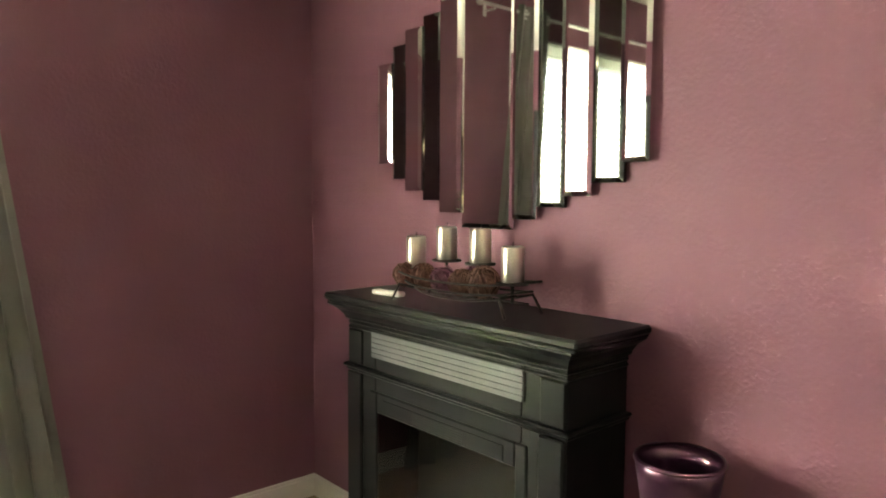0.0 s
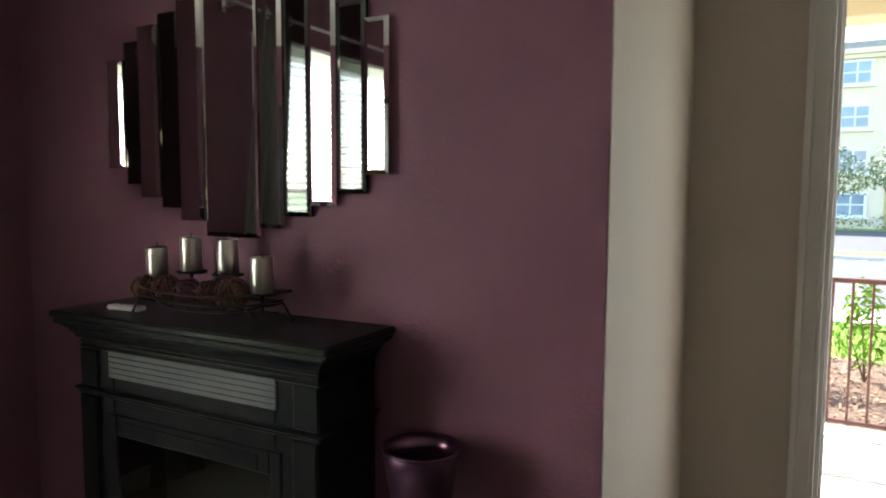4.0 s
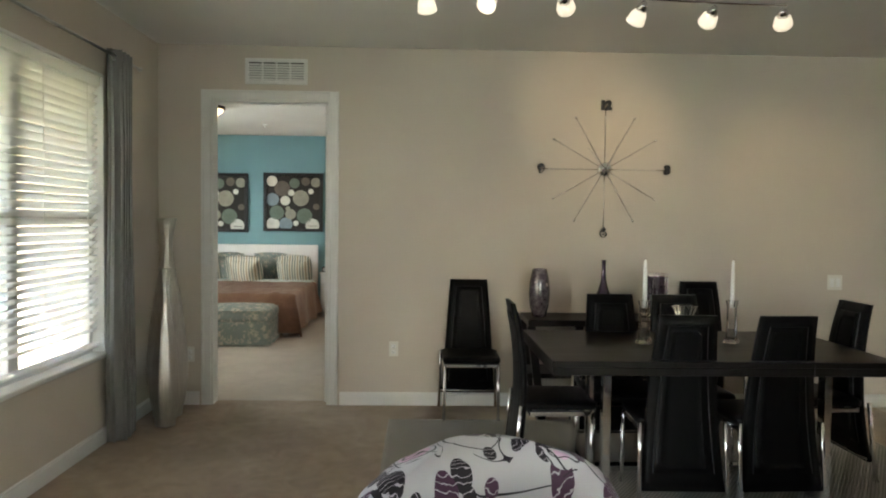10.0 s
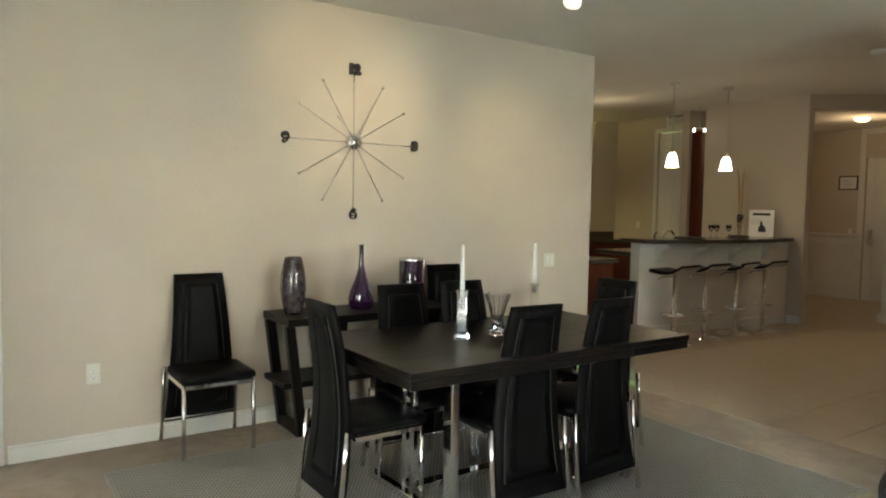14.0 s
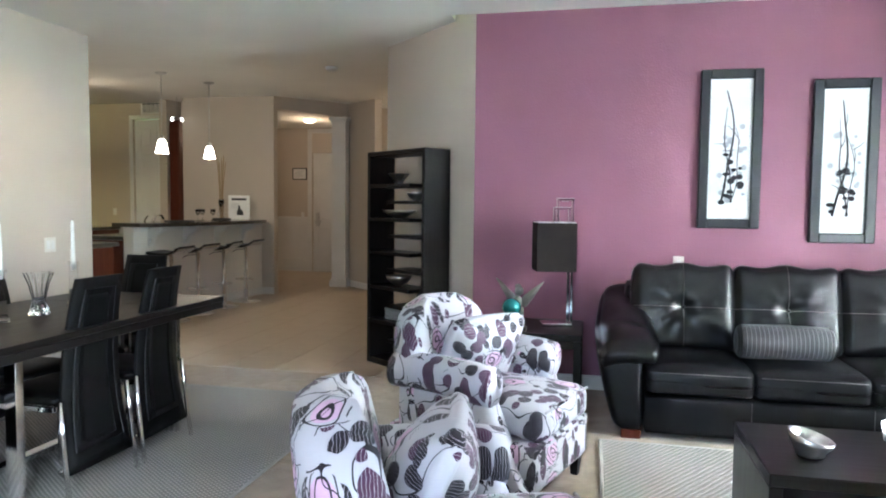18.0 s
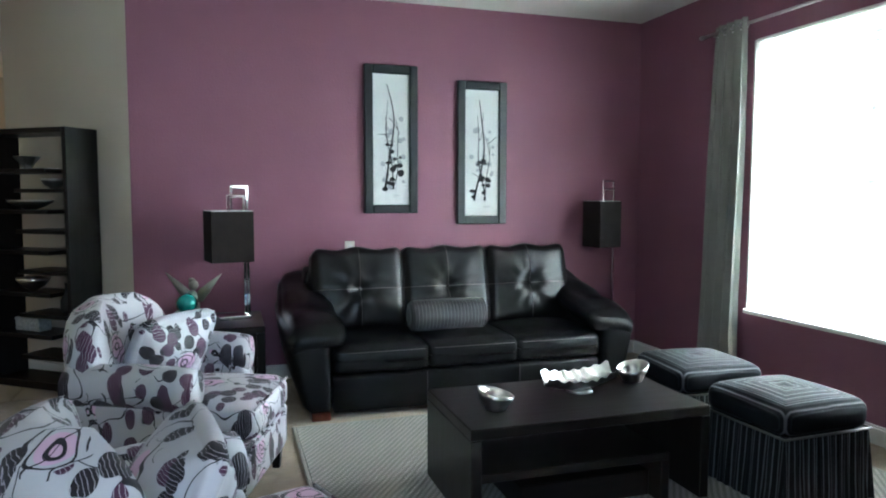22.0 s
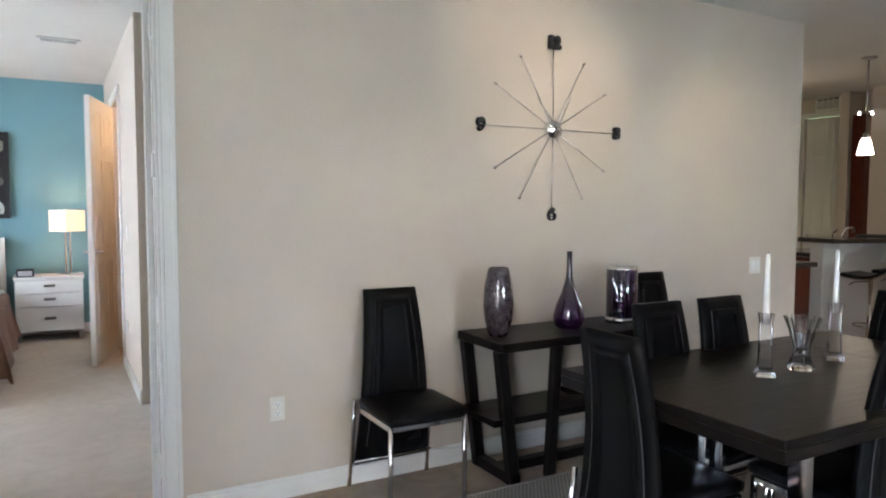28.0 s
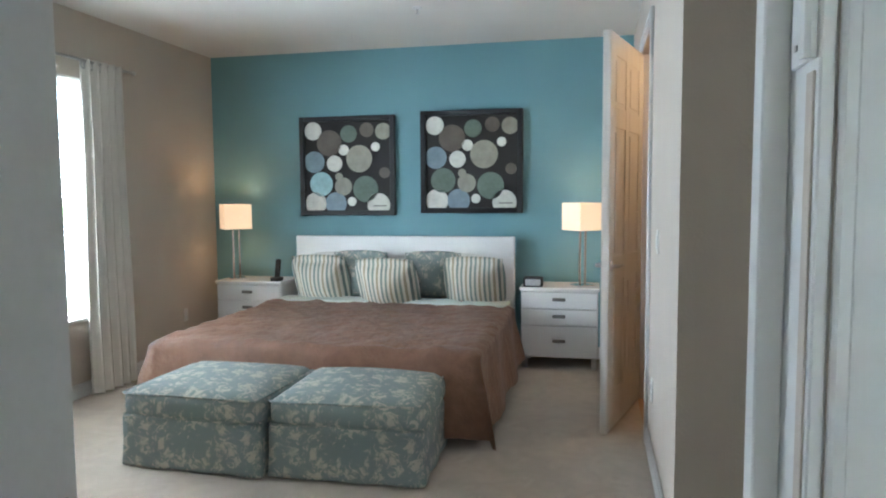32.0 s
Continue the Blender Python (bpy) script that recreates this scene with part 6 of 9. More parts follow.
def ott_cloth(name, upright):
    m, nt, b = begin(name)
    tc = nt.nodes.new("ShaderNodeTexCoord")
    sep = node(nt, "SeparateXYZ", Vector=tc.outputs["Object"])
    ax, ay = math_node(nt, "ABSOLUTE", sep.outputs[0]), math_node(nt, "ABSOLUTE", sep.outputs[1])
    side = math_node(nt, "GREATER_THAN", ax, ay)
    along = math_node(nt, "ADD", math_node(nt, "MULTIPLY", side, ax if not upright else sep.outputs[1]), math_node(nt, "MULTIPLY", math_node(nt, "SUBTRACT", 1.0, side), ay if not upright else sep.outputs[0]))
    wob = node(nt, "TexNoise", Vector=tc.outputs["Object"], Scale=6.0)
    u = math_node(nt, "ADD", along, math_node(nt, "MULTIPLY", wob.outputs[0], 0.01))
    s1 = math_node(nt, "SINE", math_node(nt, "MULTIPLY", u, 420.0))
    s2 = math_node(nt, "SINE", math_node(nt, "MULTIPLY", u, 171.0))
    f = ramp(nt, math_node(nt, "MULTIPLY", math_node(nt, "ADD", s1, 1.0), math_node(nt, "ADD", s2, 1.25)), 1.1, 3.6)
    nt.links.new(blend(nt, f, (0.009, 0.010, 0.013), (0.105, 0.11, 0.12)), b.inputs["Base Color"])
    b.inputs["Roughness"].default_value = 0.75
    b.inputs["Specular IOR Level"].default_value = 0.15
    bump(nt, b, s1, 0.3, 0.002)
    return m


M["ott_top"], M["ott_skirt"] = ott_cloth("striped_ottoman_top", False), ott_cloth("striped_ottoman_skirt", True)
striped_ottoman(pose(0.625, 0.515, 0, 0, 0, 2), "black and grey striped ottoman by the coffee table")
striped_ottoman(pose(0.645, 1.14, 0, 0, 0, -4), "black and grey striped ottoman under the side window")


def area_rug(x0, x1, y0, y1, label):
    th = thing("area_rug", label, "rug", pose((x0 + x1) / 2, (y0 + y1) / 2, 0))
    w, d = (x1 - x0) / 2, (y1 - y0) / 2
    part("weave", box(-w + 0.02, w - 0.02, -d + 0.02, d - 0.02, 0.0, 0.011, 0.004), "rug", th)
    part("binding", joined(box(-w, w, -d, -d + 0.02, 0, 0.012, 0.004), box(-w, w, d - 0.02, d, 0, 0.012, 0.004), box(-w, -w + 0.02, -d + 0.02, d - 0.02, 0, 0.012, 0.004), box(w - 0.02, w, -d + 0.02, d - 0.02, 0, 0.012, 0.004)), "rug_edge", th, "grey cloth binding")


M["rug_edge"] = mat("rug_binding", (0.34, 0.315, 0.28), rough=0.9)
area_rug(-1.40, 1.20, -0.46, 1.93, "grey woven rug under the coffee table")
area_rug(-5.19, -2.98, -0.74, 2.42, "grey woven rug under the dining table")


def bookshelf():
    """An open etagere with short shelves stepping from side to side: front along +y locally."""
    th = thing("bookshelf", "tall black open bookshelf with staggered shelves", "bookshelf", pose(-3.28, 3.485, 0, 0, 0, -37))
    W, D, Hh, t = 0.745, 0.255, 1.73, 0.035
    part("side_panel", box(0, t, 0, D, 0, Hh, 0.003), "espresso_z", th)
    part("side_panel", box(W - t, W, 0, D, 0, Hh, 0.003), "espresso_z", th)
    part("top_panel", box(t, W - t, 0, D, Hh - t, Hh, 0.003), "espresso", th)
    part("bottom_panel", box(t, W - t, 0, D, 0.0, 0.05, 0.003), "espresso", th)
    zs = (0.34, 0.62, 0.90, 1.17, 1.44)
    for k, z in enumerate(zs):
        part("shelf", box(t, 0.56, 0.0, D - 0.004, z, z + 0.028, 0.002), "espresso", th)
    for z in (0.20, 0.48, 0.77, 1.04, 1.31):
        part("half_shelf", box(0.28, W - t, 0.0, D - 0.004, z, z + 0.026, 0.002), "espresso", th)
    base = th.matrix_basis
    bowl = [(0.03, 0), (0.035, 0.008), (0.07, 0.03), (0.10, 0.065), (0.105, 0.085), (0.10, 0.085), (0.065, 0.035), (0.0, 0.014)]
    solo("metal_bowl", lathe(bowl, 28), "silver", "dark silver bowl on the bookshelf", "bowl", base @ pose(0.28, 0.12, 0.648), smooth=True)
    solo("metal_bowl", lathe([(r * 0.75, z * 0.8) for r, z in bowl], 28), "silver", "small silver bowl on an upper shelf", "bowl", base @ pose(0.50, 0.12, 1.336), smooth=True)
    solo("long_dish", moved(lathe(bowl, 28), Matrix.Diagonal((1.9, 0.8, 0.75, 1))), "silver", "long silver dish on the middle shelf", "dish", base @ pose(0.28, 0.12, 1.199), smooth=True)
    star = bmesh.new()
    lathe([(0.03, 0.0), (0.04, 0.03), (0.085, 0.085), (0.08, 0.085), (0.03, 0.035), (0, 0.03)], 6, star)
    solo("star_bowl", star, "silver", "small faceted silver bowl on the top shelf", "bowl", base @ pose(0.27, 0.12, 1.469))
    bx = thing("glitter_box", "glittering silver box on the lower shelf", "box", base @ pose(0.25, 0.13, 0.369))
    part("box_body", box(-0.11, 0.11, -0.05, 0.05, 0, 0.07, 0.004), "gold_box", bx)
    part("lid", box(-0.113, 0.113, -0.053, 0.053, 0.071, 0.09, 0.004), "gold_box", bx)
    solo("bottle_vase", lathe([(0.03, 0), (0.045, 0.02), (0.045, 0.09), (0.015, 0.14), (0.013, 0.19), (0.018, 0.2), (0.0, 0.2)], 20), "ink", "black bottle vase on a half shelf", "vase", base @ pose(0.58, 0.12, 0.507), smooth=True)


bookshelf()

# ---------------------------------------------------------------- dining area


def dining_table():
    th = thing("dining_table", "long dark espresso dining table on chrome legs", "table", pose(-4.085, 0.945, 0))
    w, d = 0.475, 0.845
    part("tabletop", joined(box(-w, w, -d, d, 0.715, 0.745, 0.003), box(-w + 0.004, w - 0.004, -d + 0.004, d - 0.004, 0.675, 0.715, 0.003)), "espresso_y", th)
    part("leaf_joint", box(-w - 0.0005, w + 0.0005, 0.41, 0.413, 0.676, 0.7458, 0), "ink", th)
    for sy in (-1, 1):
        fr = part("leg_frame", joined(box(-0.36, -0.30, sy * 0.55 - 0.02, sy * 0.55 + 0.02, 0.0, 0.675, 0.003), box(0.30, 0.36, sy * 0.55 - 0.02, sy * 0.55 + 0.02, 0.0, 0.675, 0.003),
                                      box(-0.30, 0.30, sy * 0.55 - 0.02, sy * 0.55 + 0.02, 0.012, 0.05, 0.003), box(-0.30, 0.30, sy * 0.55 - 0.02, sy * 0.55 + 0.02, 0.64, 0.675, 0.003)), "chrome", th, "mirror-bright chrome leg frame")
        part("inner_post", joined(box(-0.05, -0.02, sy * 0.55 - 0.012, sy * 0.55 + 0.012, 0.05, 0.64, 0.002), box(0.02, 0.05, sy * 0.55 - 0.012, sy * 0.55 + 0.012, 0.05, 0.64, 0.002)), "chrome", fr)
    part("stretcher", box(-0.03, 0.03, -0.53, 0.53, 0.06, 0.09, 0.003), "chrome", th)
    return th


M["espresso_y"] = dark_wood("espresso_wood_lengthwise", (0.007, 0.0056, 0.005), (0.011, 0.0085, 0.007), 0.34, 1)
M["espresso_y"].node_tree.nodes["Principled BSDF"].inputs["Specular IOR Level"].default_value = 0.16
dining_table()


def curved_back(w0, w1, z0, z1, t, curve, nx=6, nz=16, inset=0.0):
    """A tall back slab, wider at the foot than the head, bowed along its height; faces +-x."""
    bm = bmesh.new()
    grid = {}
    for s in (0, 1):
        for i in range(nx + 1):
            for k in range(nz + 1):
                u, v = i / nx * 2 - 1, k / nz
                z = z0 + inset + (z1 - z0 - 2 * inset) * v
                vv = (z - z0) / (z1 - z0)
                w = (w0 + (w1 - w0) * vv) / 2 - inset
                x = curve(vv) + (t / 2 if s else -t / 2)
                edge = max(abs(u), abs(2 * v - 1))
                x += (-1 if s else 1) * 0.006 * max(0.0, edge - 0.9) * 10
                grid[(s, i, k)] = bm.verts.new((x, u * w, z))
    for i in range(nx):
        for k in range(nz):
            bm.faces.new((grid[(1, i, k)], grid[(1, i + 1, k)], grid[(1, i + 1, k + 1)], grid[(1, i, k + 1)]))
            bm.faces.new((grid[(0, i, k)], grid[(0, i, k + 1)], grid[(0, i + 1, k + 1)], grid[(0, i + 1, k)]))
    for i in range(nx):
        bm.faces.new((grid[(0, i, 0)], grid[(0, i + 1, 0)], grid[(1, i + 1, 0)], grid[(1, i, 0)]))
        bm.faces.new((grid[(0, i, nz)], grid[(1, i, nz)], grid[(1, i + 1, nz)], grid[(0, i + 1, nz)]))
    for k in range(nz):
        bm.faces.new((grid[(0, 0, k)], grid[(1, 0, k)], grid[(1, 0, k + 1)], grid[(0, 0, k + 1)]))
        bm.faces.new((grid[(0, nx, k)], grid[(0, nx, k + 1)], grid[(1, nx, k + 1)], grid[(1, nx, k)]))
    return bm


def dining_chair(m, label):
    """Front along +x, seat 0.45 m up, a tall bowed vinyl back that reaches below the seat."""
    th = thing("dining_chair", label, "chair", m, "black vinyl dining chairs")

    def bow(v):
        return -0.19 + 0.18 * v - 0.20 * v * v
    back = part("backrest", curved_back(0.40, 0.275, 0.115, 0.965, 0.034, bow), "vinyl", th, "tall bowed black vinyl back", True)
    for s, off in ((1, 0.0195), (-1, -0.0195)):
        part("stitched_panel", curved_back(0.40, 0.275, 0.15, 0.965, 0.006, lambda v: bow(v) + off, 4, 14, 0.052), "vinyl", back, "raised stitched panel", True)
        line = []
        for k in range(15):
            v = 0.064 + 0.872 * k / 14
            line.append((v, (0.40 - 0.125 * v) / 2 - 0.048))
        for sy in (-1, 1):
            part("stitching", tube([(bow(v) + off * 1.02, sy * y, 0.15 + 0.815 * v) for v, y in line], 0.0022, 5), "piping", back)
    part("seat", pad(0.38, 0.40, 0.05, 0.022, 0.008, 10), "vinyl", th, "", True, pose(0.045, 0, 0.435))
    part("seat_frame", joined(box(-0.125, 0.215, -0.195, -0.175, 0.385, 0.41, 0.003), box(-0.125, 0.215, 0.175, 0.195, 0.385, 0.41, 0.003), box(0.195, 0.215, -0.175, 0.175, 0.385, 0.41, 0.003), box(-0.125, -0.105, -0.175, 0.175, 0.385, 0.41, 0.003)), "chrome", th)
    for sy in (-1, 1):
        part("leg", tube([(0.205, sy * 0.187, 0.405), (0.207, sy * 0.188, 0.2), (0.205, sy * 0.19, 0.0)], 0.0115, 10), "chrome", th, "", True)
        part("leg", tube([(-0.17, sy * 0.205, 0.44), (-0.185, sy * 0.208, 0.30), (-0.20, sy * 0.21, 0.15), (-0.22, sy * 0.215, 0.0)], 0.0115, 10), "chrome", th, "", True)
    part("stretcher", tube([(-0.165, -0.207, 0.135), (-0.165, 0.207, 0.135)], 0.007, 8), "chrome", th, "", True)
    return th


first = dining_chair(pose(-5.36, -0.165, 0, 0, 0, 0), "black vinyl dining chair standing against the beige wall")
for x, y, rz, lb in ((-4.15, 0.175, 90, "black vinyl dining chair at the table's near end"),
                     (-3.83, 0.75, 178, "black vinyl dining chair along the table"), (-3.83, 1.22, 182, "black vinyl dining chair along the table"),
                     (-4.37, 0.63, 0, "black vinyl dining chair between table and console"), (-4.37, 1.03, 1, "black vinyl dining chair between table and console"),
                     (-4.24, 1.74, -90, "black vinyl dining chair at the table's far end"), (-5.36, 1.58, 0, "black vinyl dining chair against the wall past the console")):
    tagged(copy_thing(first, pose(x, y, 0, 0, 0, rz)), lb)


def console():
    th = thing("console_table", "black console table with slanted legs and a low shelf", "console table", pose(-5.36, 0.80, 0))
    part("tabletop", box(-0.205, 0.215, -0.575, 0.63, 0.675, 0.72, 0.004), "espresso_y", th)
    part("lower_shelf", box(-0.17, 0.16, -0.58, 0.58, 0.30, 0.335, 0.003), "espresso_y", th)
    for s in (-1, 1):
        for x in (-0.16, 0.155):
            lean = moved(box(-0.025, 0.025, -0.028, 0.028, 0, 0.68, 0.003), pose(0, 0, 0, -s * 7, 0, 0))
            part("leg", moved(lean, pose(x, s * 0.465, 0.0)), "espresso_z", th)
        part("inner_leg", moved(moved(box(-0.022, 0.022, -0.026, 0.026, 0, 0.68, 0.003), pose(0, 0, 0, s * 3, 0, 0)), pose(0.155, s * 0.24, 0.0)), "espresso_z", th)
        part("foot_rail", box(-0.16, 0.18, s * 0.465 - 0.028, s * 0.465 + 0.028, 0, 0.055, 0.003), "espresso", th)
    part("floor_stretcher", box(-0.035, 0.02, -0.44, 0.44, 0.0, 0.05, 0.003), "espresso_y", th)
    return th


console()
CY = 0.721
v1 = [(0.045, 0), (0.05, 0.01), (0.07, 0.08), (0.078, 0.16), (0.072, 0.25), (0.055, 0.33), (0.05, 0.345), (0.045, 0.345), (0.05, 0.33), (0.066, 0.25), (0.072, 0.16), (0.064, 0.08), (0.0, 0.02)]
M["mottled"] = mat("mottled_plum_glass", (0.12, 0.10, 0.105), (0.016, 0.006, 0.013), 0.12, scale=28.0, grain=70.0, coat=0.8, relief=0.3, deep=0.004)
M["purple_glaze"] = mat("deep_purple_glass", (0.036, 0.009, 0.046), (0.02, 0.005, 0.027), 0.08, scale=5.0, coat=1.0)
solo("glass_vase", lathe(v1, 36), "mottled", "mottled grey and plum glass vase on the console", "vase", pose(-5.34, 0.33, CY), smooth=True)
v2 = [(0.06, 0), (0.075, 0.015), (0.085, 0.06), (0.07, 0.12), (0.04, 0.19), (0.02, 0.26), (0.014, 0.33), (0.015, 0.40), (0.018, 0.41), (0.013, 0.41), (0.010, 0.33), (0.0, 0.30)]
solo("bottle_vase", lathe(v2, 36), "purple_glaze", "purple glass bottle vase with a long neck", "vase", pose(-5.36, 0.80, CY), smooth=True)
cv = thing("cylinder_vase", "purple and silver pillar vase on the console", "vase", pose(-5.36, 1.18, CY))
part("body", lathe([(0.085, 0.03), (0.086, 0.04), (0.086, 0.30), (0.08, 0.31), (0.0, 0.30)], 36), "purple_glaze", cv, "", True)
part("base_ring", lathe([(0.09, 0), (0.09, 0.03), (0.085, 0.032)], 36), "chrome", cv, "chrome base ring", True)
part("rim_ring", lathe([(0.088, 0.30), (0.089, 0.318), (0.078, 0.318), (0.078, 0.305)], 36, closed=False), "chrome", cv, "chrome rim", True)
for a in (1.15, -1.15, 0.55, -0.55):
    part("silver_band", moved(box(0.083, 0.0885, -0.016 if abs(a) > 1 else -0.003, 0.016 if abs(a) > 1 else 0.003, 0.03, 0.30, 0.001), pose(0, 0, 0, 0, 0, math.degrees(a))), "chrome", cv)
for k in range(4):
    for a in (0.3, -0.9):
        part("relief_wave", moved(lathe([(0.02, 0), (0.015, 0.006), (0, 0.008)], 10), pose(0.084 * math.cos(a), 0.084 * math.sin(a), 0.07 + 0.055 * k, 0, 90, math.degrees(a)) @ Matrix.Diagonal((0.6, 1.6, 0.5, 1))), "purple_glaze", cv, "", True)
cb = lathe([(0.05, 0), (0.055, 0.01), (0.10, 0.04), (0.13, 0.08), (0.125, 0.08), (0.09, 0.045), (0.0, 0.02)], 28)
solo("glass_bowl", cb, "crystal", "clear glass bowl on the console's low shelf", "bowl", pose(-5.36, 0.86, 0.336), smooth=True)


def candlestick(m, label):
    th = thing("candlestick", label, "candlestick", m, "crystal candlesticks")
    part("stem", lathe([(0.046, 0), (0.046, 0.012), (0.034, 0.03), (0.029, 0.12), (0.029, 0.20), (0.037, 0.235), (0.026, 0.236), (0.018, 0.20), (0.0, 0.195)], 4), "crystal", th, "clear faceted glass stem")
    part("taper", lathe([(0.0115, 0.195), (0.011, 0.30), (0.008, 0.44), (0.004, 0.455), (0.0, 0.456)], 14), "white_wax", th, "white taper candle", True)
    part("wick", tube([(0, 0, 0.455), (0, 0, 0.463)], 0.001, 4), "ink", th)
    return th


candlestick(pose(-4.10, 0.69, 0.746), "crystal candlestick with a white taper candle")
candlestick(pose(-4.14, 1.19, 0.746), "crystal candlestick with a white taper candle")
cvp = [(0.045, 0), (0.048, 0.01), (0.032, 0.05), (0.03, 0.08), (0.045, 0.15), (0.066, 0.205), (0.06, 0.205), (0.04, 0.15), (0.024, 0.08), (0.0, 0.06)]
bm = lathe(cvp, 24)
for v in bm.verts:
    r = math.hypot(v.co.x, v.co.y)
    if r > 0.02:
        f = 1 + 0.05 * math.cos(12 * math.atan2(v.co.y, v.co.x))
        v.co.x, v.co.y = v.co.x * f, v.co.y * f
solo("crystal_vase", bm, "crystal", "cut crystal vase in the middle of the dining table", "vase", pose(-4.10, 0.91, 0.746))


def wall_clock(y, z, r):
    """A starburst clock: a hub, twelve chrome spokes with studs, and the four main figures."""
    th = thing("wall_clock", "large chrome starburst wall clock with black figures", "clock", pose(XC + 0.004, y, z, 0, 0, 90) @ pose(0, 0, 0))
    hub = part("hub", moved(lathe([(0.0, 0.0), (0.052, 0.0), (0.055, 0.01), (0.055, 0.03), (0.04, 0.044), (0.0, 0.05)], 32, closed=False), pose(0, 0, 0, 90, 0, 0)), "chrome", th, "domed chrome hub", True)
    for h in range(12):
        a = radians(90 - 30 * h)
        c, s = math.cos(a), math.sin(a)
        end = r * (0.98 if h % 3 == 0 else 0.93)
        part("spoke", tube([(c * 0.05, -0.018, s * 0.05), (c * end, -0.014, s * end)], 0.0032, 6), "chrome", th, "", True)
        if h % 3:
            part("stud", moved(lathe([(0.009, 0), (0.009, 0.012), (0.005, 0.016), (0, 0.016)], 12), pose(c * end, -0.005, s * end, 90, 0, 0)), "chrome", th, "", True)
        else:
            label = {0: "12", 3: "3", 6: "6", 9: "9"}[h]
            cu = bpy.data.curves.new("figure", "FONT")
            cu.body, cu.size, cu.extrude, cu.align_x, cu.align_y, cu.bevel_depth, cu.offset = label, 0.085, 0.012, "CENTER", "CENTER", 0.003, 0.004
            tmp = bpy.data.objects.new("figure", cu)
            me = bpy.data.meshes.new_from_object(tmp)
            bpy.data.objects.remove(tmp)
            me.materials.clear()
            me.materials.append(M["ink"])
            fo = new("figure", me)
            fo.parent = th
            fo.matrix_basis = pose(c * r, -0.016, s * r, 90, 0, 0)
            tagged(fo, "raised black figure " + label)
    part("hour_hand", tube([(0.03, -0.055, -0.03), (-0.14, -0.055, 0.16)], 0.006, 6, taper=0.003), "chrome", th, "chrome hour hand", True)
    part("minute_hand", tube([(-0.02, -0.06, -0.04), (0.09, -0.06, 0.18)], 0.005, 6, taper=0.003), "chrome", th, "chrome minute hand", True)
    return th


wall_clock(0.848, 1.802, 0.478)

M["silver_band"] = mat("ribbed_silver_glaze", (0.60, 0.57, 0.53), (0.46, 0.435, 0.40), 0.34, 0.92, scale=14.0, stretch=(6, 6, 0.25), relief=0.3, deep=0.002)


def tall_vase(m, h, label, fat=1.0):
    k = h / 1.395
    prof = [(0.088, 0), (0.096, 0.02), (0.122, 0.14), (0.136, 0.26), (0.139, 0.36), (0.132, 0.48), (0.119, 0.61), (0.101, 0.75), (0.080, 0.88), (0.058, 1.0), (0.041, 1.09),
            (0.034, 1.165), (0.037, 1.24), (0.047, 1.32), (0.064, 1.39), (0.059, 1.39), (0.040, 1.29), (0.0, 1.2)]
    bm = lathe([(r * fat, z * k) for r, z in prof], 40)
    for v in bm.verts:
        a = math.atan2(v.co.y, v.co.x)
        f = 1 + 0.028 * math.cos(8 * a + 1.2 * v.co.z)
        v.co.x, v.co.y = v.co.x * f, v.co.y * f
    th = thing("floor_vase", label, "vase", m)
    part("body", bm, "silver_band", th, "", True)
    part("rim", lathe([(0.058 * fat, 1.385 * k), (0.062 * fat, 1.396 * k), (0.068 * fat, 1.391 * k), (0.065 * fat, 1.38 * k)], 36, closed=False), "silver_band", th, "", True)
    part("foot_ring", lathe([(0.084 * fat, 0.0), (0.097 * fat, 0.004), (0.099 * fat, 0.014), (0.094 * fat, 0.02)], 36, closed=False), "silver_band", th, "", True)


tall_vase(pose(-5.30, -2.305, 0.002), 1.395, "tall ribbed silver floor vase in the corner")
tall_vase(pose(-5.062, -2.235, 0.002), 1.06, "shorter ribbed silver floor vase in the corner", 0.66)


